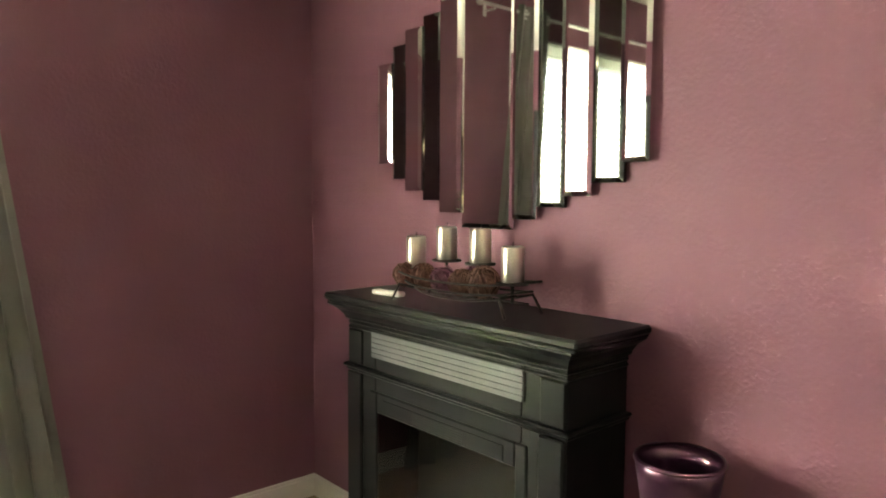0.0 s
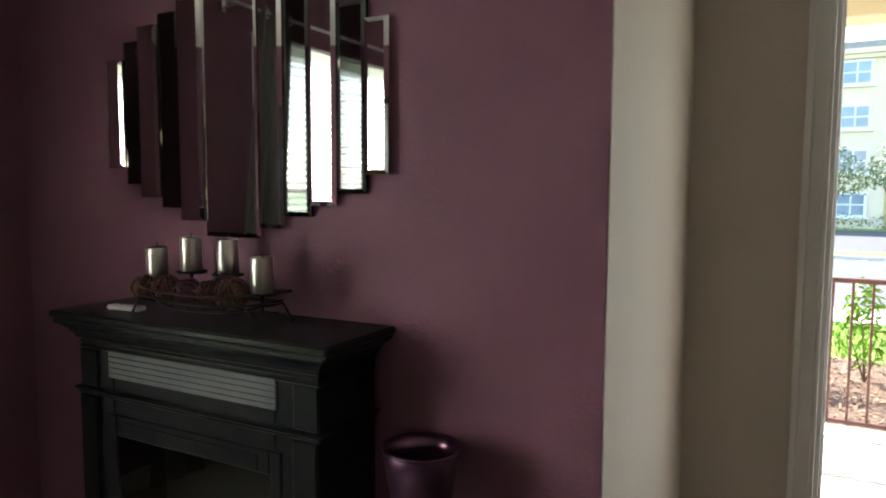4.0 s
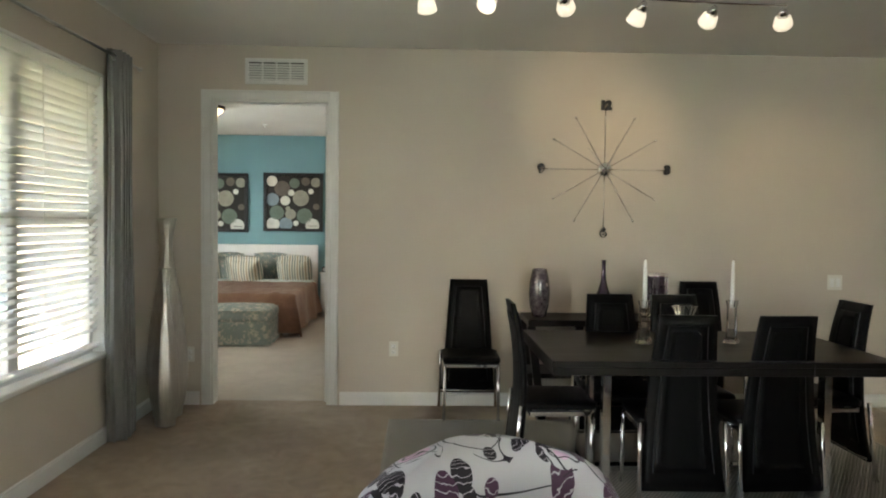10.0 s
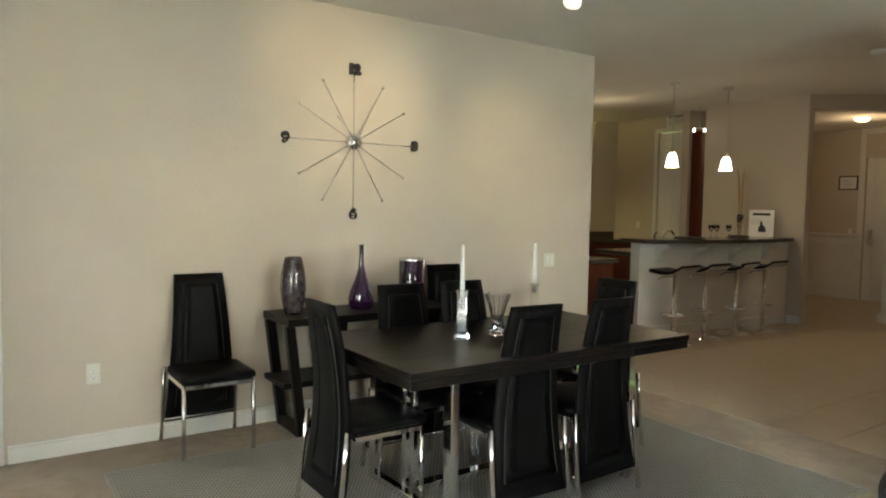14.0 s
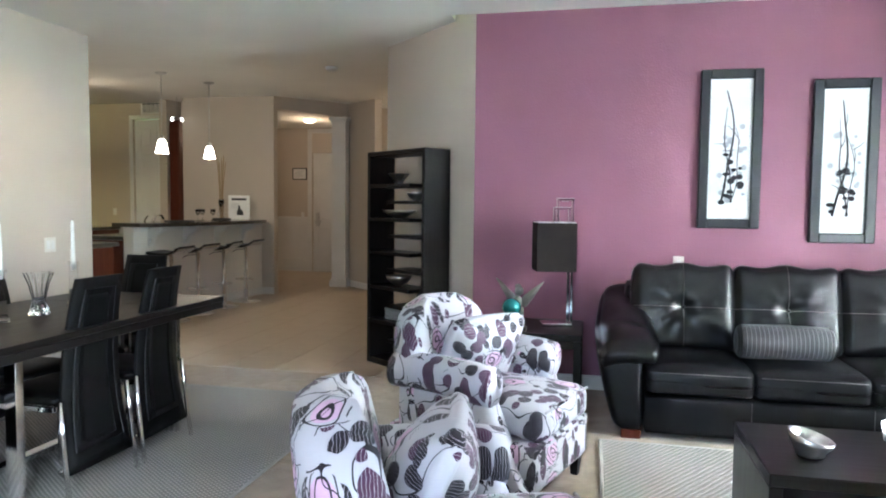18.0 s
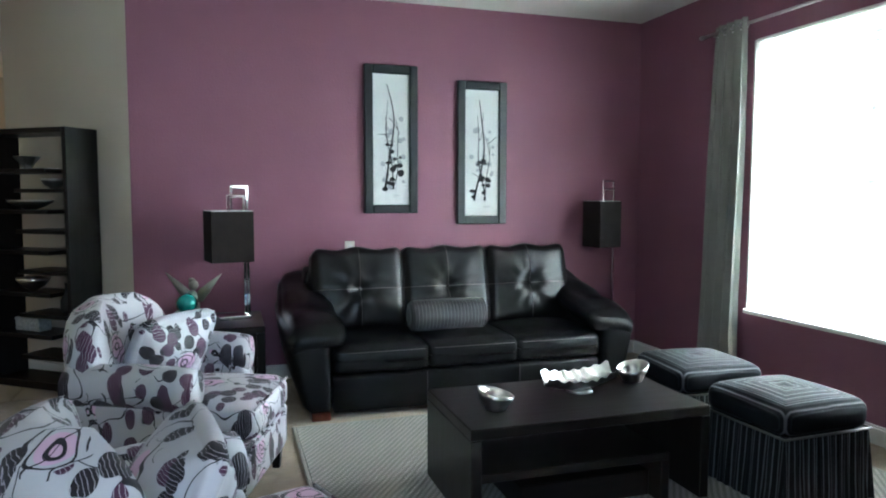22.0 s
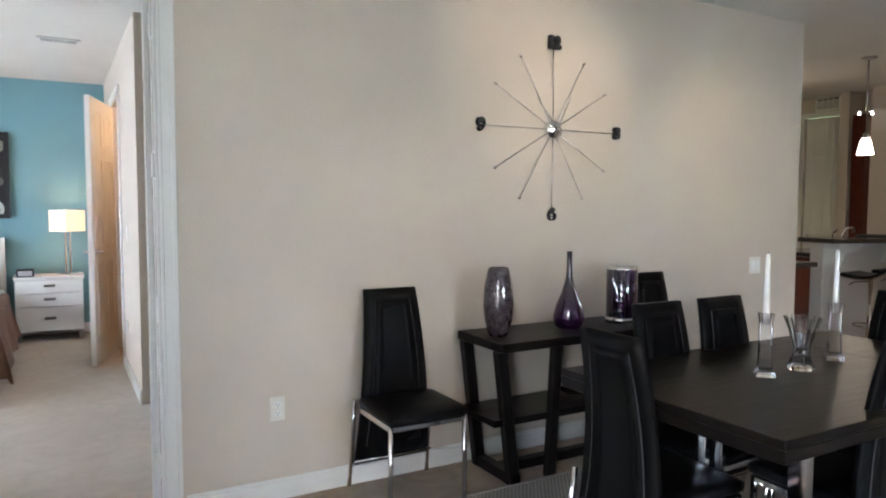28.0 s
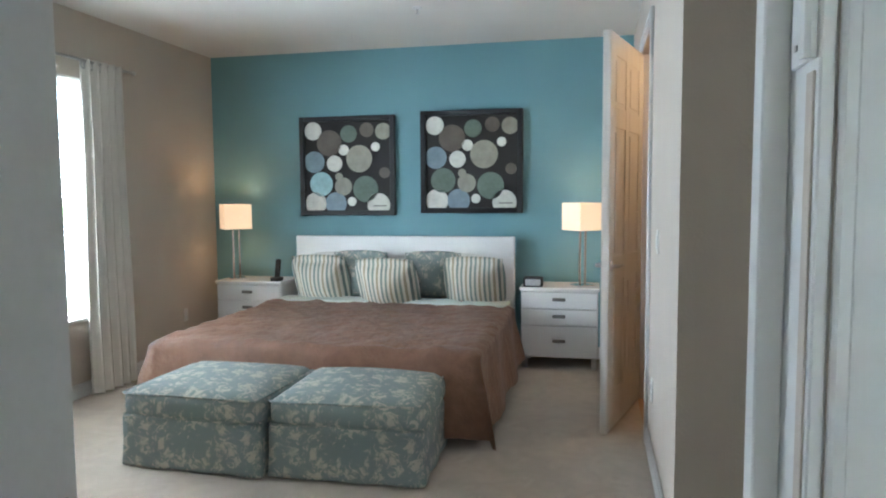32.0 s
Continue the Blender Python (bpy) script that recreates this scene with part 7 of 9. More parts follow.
def track_light():
    th = thing("track_light", "curved chrome ceiling track with six small spotlights", "ceiling light", pose(-3.98, 0.42, H))
    bar = [(0.10 * math.cos(3.3 * u) - 0.02, -0.98 + 1.98 * u, -0.10) for u in [k / 24 for k in range(25)]]
    part("track_bar", tube(bar, 0.009, 8), "chrome", th, "", True)
    part("canopy", lathe([(0.065, 0), (0.065, -0.02), (0.03, -0.035), (0, -0.035)], 24), "chrome", th, "", True)
    part("drop_rod", joined(tube([(0, 0, -0.03), (0.0, 0.0, -0.10)], 0.006, 8), tube([(-0.03, -0.5, 0), (-0.03, -0.5, -0.10)], 0.005, 8), tube([(-0.02, 0.55, 0), (-0.02, 0.55, -0.10)], 0.005, 8)), "chrome", th, "", True)
    for u, aim, power in ((0.02, (-5.6, -0.2, 0.9), 0.75), (0.19, (-2.6, -0.9, 0.8), 0.6), (0.38, (-5.6, 0.72, 2.25), 4.2), (0.60, (-5.6, 0.2, 1.15), 1.9), (0.80, (-5.6, 1.05, 1.9), 2.8), (0.99, (-5.6, 2.26, 1.72), 3.8)):
        p = Vector((0.10 * math.cos(3.3 * u) - 0.02, -0.98 + 1.98 * u, -0.10))
        d = (Vector(aim) - th.matrix_basis.translation - p).normalized()
        q = p + Vector((0, 0, -0.035))
        rot = d.to_track_quat("Z", "Y").to_matrix().to_4x4()
        hd = part("spot_head", joined(tube([p, q], 0.006, 8), moved(lathe([(0.012, -0.045), (0.022, -0.03), (0.03, 0.0), (0.026, 0.0), (0.0, -0.02)], 20), Matrix.Translation(q + d * 0.03) @ rot)), "chrome", th, "", True)
        part("glass_shade", moved(lathe([(0.028, 0.0), (0.042, 0.03), (0.05, 0.075), (0.046, 0.075), (0.036, 0.03), (0.02, 0.004)], 22), Matrix.Translation(q + d * 0.03) @ rot), "frosted", hd, "frosted glass shade", True)
        part("bulb", moved(lathe([(0.0, 0.01), (0.018, 0.02), (0.024, 0.05), (0.0, 0.066)], 14, closed=False), Matrix.Translation(q + d * 0.03) @ rot), "bulb_lit", hd, "glowing bulb", True)
        e = th.matrix_basis @ (q + d * 0.12)
        spot_lamp("spot_beam", e, e + d, 0.75 * power, WARM, 50, 1.0, 0.025)
    return th


M["frosted"] = glow("frosted_spot_glass", (1.0, 0.82, 0.6), 0.08, (0.62, 0.60, 0.56))
track_light()
det = thing("smoke_detector", "white round ceiling smoke detector", "smoke detector", pose(-4.15, 4.9, 2.727))
part("detector_body", lathe([(0.065, 0), (0.065, -0.015), (0.05, -0.035), (0.0, -0.037)], 28), "white_plastic", det, "", True)
part("vent_ring", lathe([(0.045, -0.036), (0.042, -0.039), (0.038, -0.037)], 28, closed=False), "grey_ink", det, "", True)

# ---------------------------------------------------------------- kitchen and hall
BA, BB = Vector((-6.40, 4.74)), Vector((-6.14, 7.25))
bdir = BB - BA
bang = math.degrees(math.atan2(bdir.y, bdir.x))
BM = pose(BA.x, BA.y, 0, 0, 0, bang)   # local x along the bar, -y towards the stools


def breakfast_bar():
    th = thing("breakfast_bar", "breakfast bar with a pale half wall and black granite top", "bar counter", BM)
    L = bdir.length
    part("half_wall", box(0, L, 0.0, 0.14, 0, 1.035, 0.004), "beige_bar", th)
    bm = bmesh.new()
    n = 24
    for z in (1.035, 1.078):
        for k in range(n + 1):
            u = k / n
            bm.verts.new((-0.10 + u * (L + 0.08), -0.06 - 0.27 * math.sin(math.pi * min(1, 0.12 + u * 0.86)) ** 0.8, z))
            bm.verts.new((-0.10 + u * (L + 0.08), 0.20, z))
    bm.verts.ensure_lookup_table()
    m2 = 2 * (n + 1)
    for k in range(n):
        a = 2 * k
        bm.faces.new([bm.verts[i] for i in (a, a + 1, a + 3, a + 2)])
        bm.faces.new([bm.verts[i + m2] for i in (a, a + 2, a + 3, a + 1)])
        bm.faces.new([bm.verts[i] for i in (a, a + 2, a + 2 + m2, a + m2)])
        bm.faces.new([bm.verts[i] for i in (a + 1, a + 1 + m2, a + 3 + m2, a + 3)])
    for a in (0, 2 * n):
        bm.faces.new([bm.verts[i] for i in ((a, a + m2, a + 1 + m2, a + 1) if a == 0 else (a, a + 1, a + 1 + m2, a + m2))])
    bmesh.ops.recalc_face_normals(bm, faces=bm.faces[:])
    part("countertop", bm, "granite", th, "bowed black granite counter top")
    for x in (0.25, 0.85, 1.45, 2.05):
        part("corbel", moved(extrude_y([(0, 1.035), (-0.2, 1.035), (-0.2, 1.0), (-0.15, 0.96), (-0.08, 0.93), (-0.05, 0.87), (-0.03, 0.82), (0, 0.81)], -0.035, 0.035), pose(x, 0, 0, 0, 0, 90)), "trim", th, "white moulded corbel")
    part("baseboard_strip", box(0, L, -0.014, 0, 0, 0.10, 0.003), "trim", th)
    part("edge_trim", box(0, L, -0.012, 0, 0.98, 1.034, 0.004), "trim", th)
    return th


M["beige_bar"] = wall_paint("pale_bar_paint", (0.74, 0.71, 0.66))
breakfast_bar()


def bar_stool(m, label):
    th = thing("bar_stool", label, "bar stool", m, "stools at the breakfast bar")
    part("base_disc", lathe([(0.20, 0), (0.20, 0.006), (0.12, 0.018), (0.035, 0.03), (0.03, 0.06), (0.0, 0.06)], 32), "chrome", th, "", True)
    part("column", lathe([(0.028, 0.05), (0.028, 0.42), (0.022, 0.425), (0.022, 0.72)], 20), "chrome", th, "", True)
    part("foot_ring", tube([(0.02 + 0.12 * math.cos(a), 0.12 * math.sin(a), 0.30) for a in [2 * math.pi * k / 24 for k in range(25)]], 0.009, 8), "chrome", th, "", True)
    part("foot_bracket", tube([(0.02, 0, 0.30), (-0.09, 0, 0.30)], 0.009, 8), "chrome", th, "", True)
    part("lift_lever", tube([(0.02, 0.0, 0.70), (0.12, 0.05, 0.69), (0.16, 0.06, 0.66)], 0.005, 6), "rubber", th, "", True)

    def saddle(p, u):
        p.z += 0.075 * max(0.0, -u.x) ** 2 + 0.02 * max(0.0, u.x) ** 2
        return p
    part("seat", pad(0.38, 0.40, 0.035, 0.016, 0.004, 12, None, saddle), "vinyl", th, "black curved low-back seat", True, pose(0, 0, 0.745))
    part("seat_trim", moved(pad(0.384, 0.404, 0.012, 0.005, 0.0, 12, None, saddle), pose(0, 0, 0.728)), "chrome", th, "chrome seat edge", True)
    return th


s0 = bar_stool(pose(-5.98, 4.80, 0, 0, 0, 186), "chrome bar stool with a black seat at the breakfast bar")
for x, y, r in ((-6.0, 5.36, 182), (-5.99, 5.92, 190), (-5.98, 6.47, 184)):
    copy_thing(s0, pose(x, y, 0, 0, 0, r))


def pendant(x, y, label):
    top = 2.684 + (y - 3.97) * 0.0492
    th = thing("pendant_lamp", label, "pendant lamp", pose(x, y, top), group="pendants over the bar")
    drop = 1.99 - top
    part("canopy", lathe([(0.065, 0), (0.065, -0.012), (0.02, -0.03), (0.0, -0.03)], 24), "steel", th, "", True)
    part("rod", tube([(0, 0, -0.03), (0, 0, drop + 0.06)], 0.006, 8), "steel", th, "", True)
    part("socket_cap", lathe([(0.012, drop + 0.06), (0.025, drop + 0.05), (0.03, drop + 0.01), (0, drop + 0.01)], 16), "steel", th, "", True)
    part("glass_shade", lathe([(0.03, drop + 0.01), (0.045, drop - 0.02), (0.06, drop - 0.10), (0.07, drop - 0.14), (0.064, drop - 0.14), (0.04, drop - 0.03), (0.0, drop - 0.01)], 24), "pendant_lit", th, "glowing white glass shade", True)
    point_lamp("pendant_glow", (x, y, 1.80), 0.6, WARM, 0.05)


pendant(-6.12, 4.87, "lit pendant lamp with a white glass shade")
pendant(-6.07, 5.75, "lit pendant lamp with a white glass shade")
CT = 1.079
fc = thing("bar_faucet", "chrome arched kitchen faucet behind the bar", "faucet", pose(-6.60, 5.35, 0.0))
part("spout", tube([(0, 0, 0.93), (0, 0, 1.06), (0.02, 0.06, 1.15), (0.03, 0.14, 1.16), (0.03, 0.19, 1.11)], 0.014, 10), "chrome", fc, "", True)
part("handle", tube([(-0.02, -0.10, 0.93), (-0.02, -0.10, 1.10), (0.04, -0.13, 1.15)], 0.010, 8), "chrome", fc, "", True)
sinkc = thing("kitchen_counter", "cherry kitchen base cabinets with granite top behind the bar", "cabinet", BM)
part("cabinet_body", box(0, 2.38, 0.16, 0.72, 0.0, 0.88, 0.004), "cherry", sinkc)
part("countertop", box(0, 2.38, 0.15, 0.74, 0.885, 0.925, 0.004), "granite", sinkc)
kb = thing("kitchen_cabinet", "cherry base cabinet with granite top behind the beige wall", "cabinet", pose(-6.75, 3.14, 0))
part("cabinet_body", box(-1.0, 0.86, 0.0, 0.62, 0.09, 0.88, 0.004), "cherry", kb)
part("toe_kick", box(-1.0, 0.86, 0.0, 0.55, 0.0, 0.09, 0), "board", kb)
part("countertop", box(-1.02, 0.90, 0.0, 0.65, 0.885, 0.925, 0.004), "granite", kb)
for k in range(4):
    d = part("cabinet_door", box(-0.98 + 0.46 * k, -0.55 + 0.46 * k, 0.622, 0.642, 0.12, 0.86, 0.004), "cherry", kb)
    part("door_panel", box(-0.92 + 0.46 * k, -0.61 + 0.46 * k, 0.643, 0.650, 0.18, 0.80, 0.006), "cherry", d)
    part("knob", moved(lathe([(0.006, 0), (0.006, 0.012), (0.014, 0.018), (0.0, 0.026)], 12), pose(-0.60 + 0.46 * k, 0.642, 0.78, -90, 0, 0)), "steel", d, "", True)
wc = thing("wall_cabinet", "cherry wall cabinet on the far kitchen wall", "cabinet", pose(-9.44, 6.72, 0, 0, 0, -90))
part("cabinet_body", box(0, 1.80, 0.0, 0.31, 1.42, 2.60, 0.004), "cherry", wc)
for k in range(4):
    d = part("cabinet_door", box(0.01 + 0.45 * k, 0.44 + 0.45 * k, 0.312, 0.330, 1.44, 2.58, 0.004), "cherry", wc)
    part("door_panel", box(0.07 + 0.45 * k, 0.38 + 0.45 * k, 0.331, 0.337, 1.50, 2.52, 0.006), "cherry", d)
part("light_strip", box(0.05, 1.0, 0.05, 0.08, 1.405, 1.419, 0.002), "strip_lit", wc, "glowing strip under the cabinet")
part("light_strip", box(0.05, 1.0, 0.05, 0.08, 2.602, 2.616, 0.002), "strip_lit", wc, "glowing strip on top of the cabinet")
area_lamp("cabinet_glow", (-9.30, 6.55, 1.39), (-9.40, 6.95, 0.9), 0.08, 0.4, 0.30, (1.0, 0.80, 0.30))
area_lamp("cabinet_glow", (-9.30, 6.55, 2.63), (-9.40, 6.95, 3.1), 0.08, 0.4, 0.30, (1.0, 0.80, 0.30))
fb = thing("kitchen_cabinet", "cherry base cabinet along the far kitchen wall", "cabinet", pose(-9.44, 7.70, 0, 0, 0, -90))
part("cabinet_body", box(0, 3.0, 0.0, 0.60, 0.09, 0.88, 0.004), "cherry", fb)
part("toe_kick", box(0, 3.0, 0.0, 0.53, 0.0, 0.09, 0), "board", fb)
part("countertop", box(0, 3.0, 0.0, 0.63, 0.885, 0.925, 0.004), "granite", fb)
part("backsplash", box(0, 3.0, 0.0, 0.02, 0.926, 1.03, 0.003), "granite", fb)
cw = thing("coffee_maker", "black coffee maker on the kitchen counter", "appliance", pose(-6.15, 3.45, 0.926))
part("housing", joined(box(-0.09, 0.09, -0.12, 0.12, 0, 0.04, 0.008), box(-0.09, 0.09, -0.12, -0.03, 0.04, 0.32, 0.01), box(-0.09, 0.09, -0.03, 0.12, 0.25, 0.33, 0.01)), "ink", cw)
part("carafe", lathe([(0.06, 0.042), (0.07, 0.08), (0.055, 0.16), (0.045, 0.18)], 20, at=(0, 0.05, 0)), "black_glass", cw, "", True)
fr = thing("tall_cabinet", "tall cherry cabinet at the back of the kitchen", "cabinet", pose(-7.60, 7.72, 0))
part("cabinet_body", box(-0.10, 0.06, -0.35, 0.0, 0, 2.55, 0.006), "cherry", fr)
part("cabinet_door", box(-0.09, 0.05, -0.372, -0.352, 0.1, 2.5, 0.004), "cherry", fr)

sg = thing("welcome_sign", "white printed card standing on the bar", "sign", pose(-6.32, 6.92, CT, 0, 0, 28))
part("card", moved(box(-0.145, 0.145, -0.004, 0.004, 0, 0.34, 0.002), pose(0, 0, 0.004, -8, 0, 0)), "sign", sg)
part("card_foot", box(-0.10, 0.10, 0.0, 0.09, 0, 0.006, 0.001), "sign", sg)
part("heading", moved(box(-0.10, 0.10, -0.0055, -0.0042, 0.27, 0.30, 0), pose(0, 0, 0.004, -8, 0, 0)), "ink", sg, "dark heading bar")
part("printed_shape", moved(extrude_y([(-0.03, 0.06), (0.06, 0.06), (0.05, 0.12), (0.02, 0.15), (0.01, 0.20), (-0.01, 0.20), (-0.015, 0.14), (-0.03, 0.12)], -0.0055, -0.0042), pose(0, 0, 0.004, -8, 0, 0)), "ink", sg, "dark printed shape")
part("text_lines", moved(joined(*[box(-0.11, 0.0, -0.0055, -0.0042, 0.225 - 0.02 * k, 0.231 - 0.02 * k, 0) for k in range(4)]), pose(0, 0, 0.004, -8, 0, 0)), "grey_ink", sg)
rv = thing("reed_vase", "slim vase of tall dry reeds on the bar", "vase", pose(-6.42, 6.62, CT))
part("vase_body", lathe([(0.045, 0), (0.05, 0.02), (0.035, 0.16), (0.04, 0.28), (0.036, 0.28), (0.0, 0.1)], 20), "clear", rv, "clear glass vase", True)
rng = random.Random(8)
for k in range(16):
    a, s = rng.uniform(0, 6.28), rng.uniform(0.02, 0.09)
    part("reed", tube([(0.012 * math.cos(a), 0.012 * math.sin(a), 0.02), (s * 0.45 * math.cos(a), s * 0.45 * math.sin(a), 0.45), (s * math.cos(a), s * math.sin(a), rng.uniform(0.75, 0.88))], 0.004, 5), "reed", rv)
for x, y in ((-6.36, 5.95), (-6.40, 6.12), (-6.34, 6.27)):
    g = lathe([(0.03, 0), (0.032, 0.004), (0.004, 0.012), (0.004, 0.07), (0.03, 0.10), (0.034, 0.15), (0.032, 0.15), (0.026, 0.10), (0.0, 0.075)], 18)
    solo("wine_glass", g, "clear", "clear wine glass standing on the bar", "glass", pose(x, y, CT), "glasses on the bar", smooth=True)
tr = solo("serving_tray", lathe([(0.17, 0.0), (0.18, 0.012), (0.175, 0.014), (0.16, 0.006), (0, 0.006)], 28), "ink", "round black serving tray on the bar", "tray", pose(-6.36, 5.55, CT), smooth=True)
folded = thing("folded_napkin", "dark folded napkins on the bar", "napkin", pose(-6.30, 6.42, CT, 0, 0, 15))
part("cloth", pad(0.22, 0.14, 0.03, 0.012, 0.004, 8), "board", folded, "", True, pose(0, 0, 0.015))

# hall column, header, picture, ceiling light
col = thing("hall_column", "square white painted column at the hall opening", "column", pose(-5.40, 8.50, 0, 0, 0, 0), kind="structure")
part("shaft", box(-0.115, 0.115, -0.115, 0.115, 0.13, 2.60, 0.006), "trim", col)
part("column_base", joined(box(-0.145, 0.145, -0.145, 0.145, 0, 0.10, 0.005), box(-0.13, 0.13, -0.13, 0.13, 0.10, 0.13, 0.006)), "trim", col)
part("capital", joined(box(-0.13, 0.13, -0.13, 0.13, 2.60, 2.63, 0.005), box(-0.15, 0.15, -0.15, 0.15, 2.63, 2.68, 0.008)), "trim", col)
slanted_wall("header_hall", (-5.30, 8.58), (-5.95, 7.31), 0.20, 2.68, 3.03, "beige", "beige header over the hall opening")
structure("ceiling_hall", box(-7.75, -5.6, 8.0, 10.65, 2.78, 2.80, 0), "ceil", "lower white entry hall ceiling", "ceiling")
hl = thing("hall_light", "small lit dome light on the hall ceiling", "ceiling light", pose(-6.28, 9.3, 2.78))
part("trim_ring", lathe([(0.12, 0), (0.12, -0.012), (0.105, -0.015), (0.105, 0)], 28, closed=False), "steel", hl, "", True)
part("dome", lathe([(0.105, -0.01), (0.095, -0.04), (0.06, -0.062), (0.0, -0.07)], 28), "dome_lit", hl, "glowing glass dome", True)
point_lamp("hall_glow", (-6.28, 9.3, 2.50), 0.8, (1.0, 0.66, 0.36), 0.1)
np_ = thing("framed_notice", "small black framed notice beside the front door", "picture", pose(-7.06, 10.648, 1.90))
part("frame", joined(box(-0.15, 0.15, -0.02, 0, 0.095, 0.115, 0.003), box(-0.15, 0.15, -0.02, 0, -0.115, -0.095, 0.003), box(-0.15, -0.13, -0.02, 0, -0.095, 0.095, 0.003), box(0.13, 0.15, -0.02, 0, -0.095, 0.095, 0.003)), "black_frame", np_)
sheet_ = part("paper_sheet", box(-0.13, 0.13, -0.012, -0.004, -0.095, 0.095, 0), "paper", np_)
part("text_lines", joined(*[box(-0.09, 0.09 - 0.02 * (k % 3), -0.0132, -0.0122, 0.05 - 0.025 * k, 0.058 - 0.025 * k, 0) for k in range(5)]), "grey_ink", sheet_)
lk = thing("door_lock", "brushed steel keycard lock plate on the front door", "door lock", pose(-6.70, 10.685, 1.02))
part("lock_plate", box(-0.035, 0.035, -0.02, 0, -0.13, 0.13, 0.006), "steel", lk)
part("lever", tube([(0, -0.02, -0.03), (0, -0.06, -0.03), (0.10, -0.06, -0.035)], 0.009, 8), "steel", lk, "", True)
wd = thing("wainscot_panel", "white raised wainscot panel on the entry wall", "wall panel", pose(-7.30, 10.648, 0), kind="structure")
part("panel_board", box(-0.42, 0.44, -0.008, 0, 0.10, 1.02, 0.002), "trim", wd)
part("chair_rail", box(-0.42, 0.44, -0.03, 0, 1.02, 1.07, 0.006), "trim", wd)
part("raised_frame", joined(box(-0.33, 0.35, -0.016, -0.008, 0.88, 0.91, 0.004), box(-0.33, 0.35, -0.016, -0.008, 0.22, 0.25, 0.004), box(-0.33, -0.30, -0.016, -0.008, 0.25, 0.88, 0.004), box(0.32, 0.35, -0.016, -0.008, 0.25, 0.88, 0.004)), "trim", wd)
kl = thing("kitchen_light", "lit chrome track spotlights on the kitchen ceiling", "ceiling light", pose(-7.36, 7.05, 2.835))
part("track_bar", tube([(-0.06, -0.06, -0.30), (0, 0, -0.30), (0.06, 0.06, -0.30)], 0.007, 8), "chrome", kl, "", True)
part("drop_rod", tube([(0, 0, 0.0), (0, 0, -0.30)], 0.006, 8), "chrome", kl)
for x, y in ((-0.05, -0.05), (0.05, 0.05)):
    part("spot_head", lathe([(0.008, -0.30), (0.014, -0.325), (0.018, -0.345), (0.0, -0.345)], 18, at=(x, y, 0)), "bulb_lit", kl, "glowing spot head", True)
# added fill lamp in mid-kitchen, where no fixture hangs
point_lamp("kitchen_fill", (-7.5, 5.3, 2.3), 0.4, WARM, 0.12)
point_lamp("side_room_glow", (-3.9, 8.3, 2.4), 0.6, (1.0, 0.68, 0.38), 0.12)
sl = thing("side_room_light", "lit dome light on the side room ceiling", "ceiling light", pose(-3.9, 8.3, 2.897))
part("dome", lathe([(0.14, 0), (0.13, -0.05), (0.08, -0.09), (0.0, -0.10)], 24), "dome_lit", sl, "glowing glass dome", True)
part("trim_ring", lathe([(0.155, 0), (0.155, -0.012), (0.14, -0.014)], 28, closed=False), "steel", sl, "", True)

# ---------------------------------------------------------------- bedroom


def bed():
    th = thing("bed", "king bed with a white headboard and brown satin cover", "bed", pose(-10.72, -3.03, 0))
    part("headboard", box(-0.0, 0.06, -0.975, 0.975, 0.25, 1.03, 0.008), "white_lacquer", th, "plain white lacquered headboard")
    part("bed_frame", box(0.06, 2.05, -0.93, 0.93, 0.08, 0.30, 0.01), "white_lacquer", th)
    for x in (0.12, 1.98):
        for y in (-0.88, 0.88):
            part("foot", box(x - 0.03, x + 0.03, y - 0.03, y + 0.03, 0, 0.08, 0.003), "steel", th)
    part("mattress", pad(1.98, 1.90, 0.30, 0.06, 0.01, 8), "sheet", th, "mint sheeted mattress", True, pose(1.07, 0, 0.33))
    # the cover: a draped sheet over the top and down three sides
    bm = bmesh.new()
    nx, ny = 64, 76
    grid = {}
    for i in range(nx + 1):
        for k in range(ny + 1):
            u, v = 0.42 + 2.12 * i / nx, -1.42 + 2.84 * k / ny
            x = min(u, 2.08)
            over_x = max(0.0, u - 2.08)
            y = max(-0.985, min(0.985, v))
            over_y = max(0.0, abs(v) - 0.985)
            drop = min(0.495, math.hypot(over_x, over_y) if over_x and over_y else over_x + over_y)
            z = 0.522 - drop
            flare = 0.10 * (drop / 0.55) ** 1.3
            wob = 0.018 * math.sin(9 * (u if over_y else v) + 1.7 * math.sin(3 * v)) * min(1.0, drop * 4)
            if over_x:
                x += flare + wob + 0.035
            if over_y:
                y += math.copysign(flare + wob + 0.03, v)
            z += 0.016 * noise.noise(Vector((u * 4, v * 4, 0))) + 0.012 * noise.noise(Vector((u * 13, v * 6, 3))) + 0.006 * noise.noise(Vector((u * 24, v * 11, 7)))
            if drop < 0.02:
                z += 0.006 * math.sin(6.28 * v / 0.16) * math.sin(6.28 * u / 0.16)
            grid[(i, k)] = bm.verts.new((x, y, max(0.02, z)))
    for i in range(nx):
        for k in range(ny):
            bm.faces.new((grid[(i, k)], grid[(i + 1, k)], grid[(i + 1, k + 1)], grid[(i, k + 1)]))
    part("bedcover", bm, "cover", th, "quilted brown satin bedcover", True)
    part("turned_sheet", pad(0.26, 1.94, 0.035, 0.014, 0.006, 10), "sheet", th, "folded mint sheet edge", True, pose(0.40, 0, 0.516))
    return th


bed()


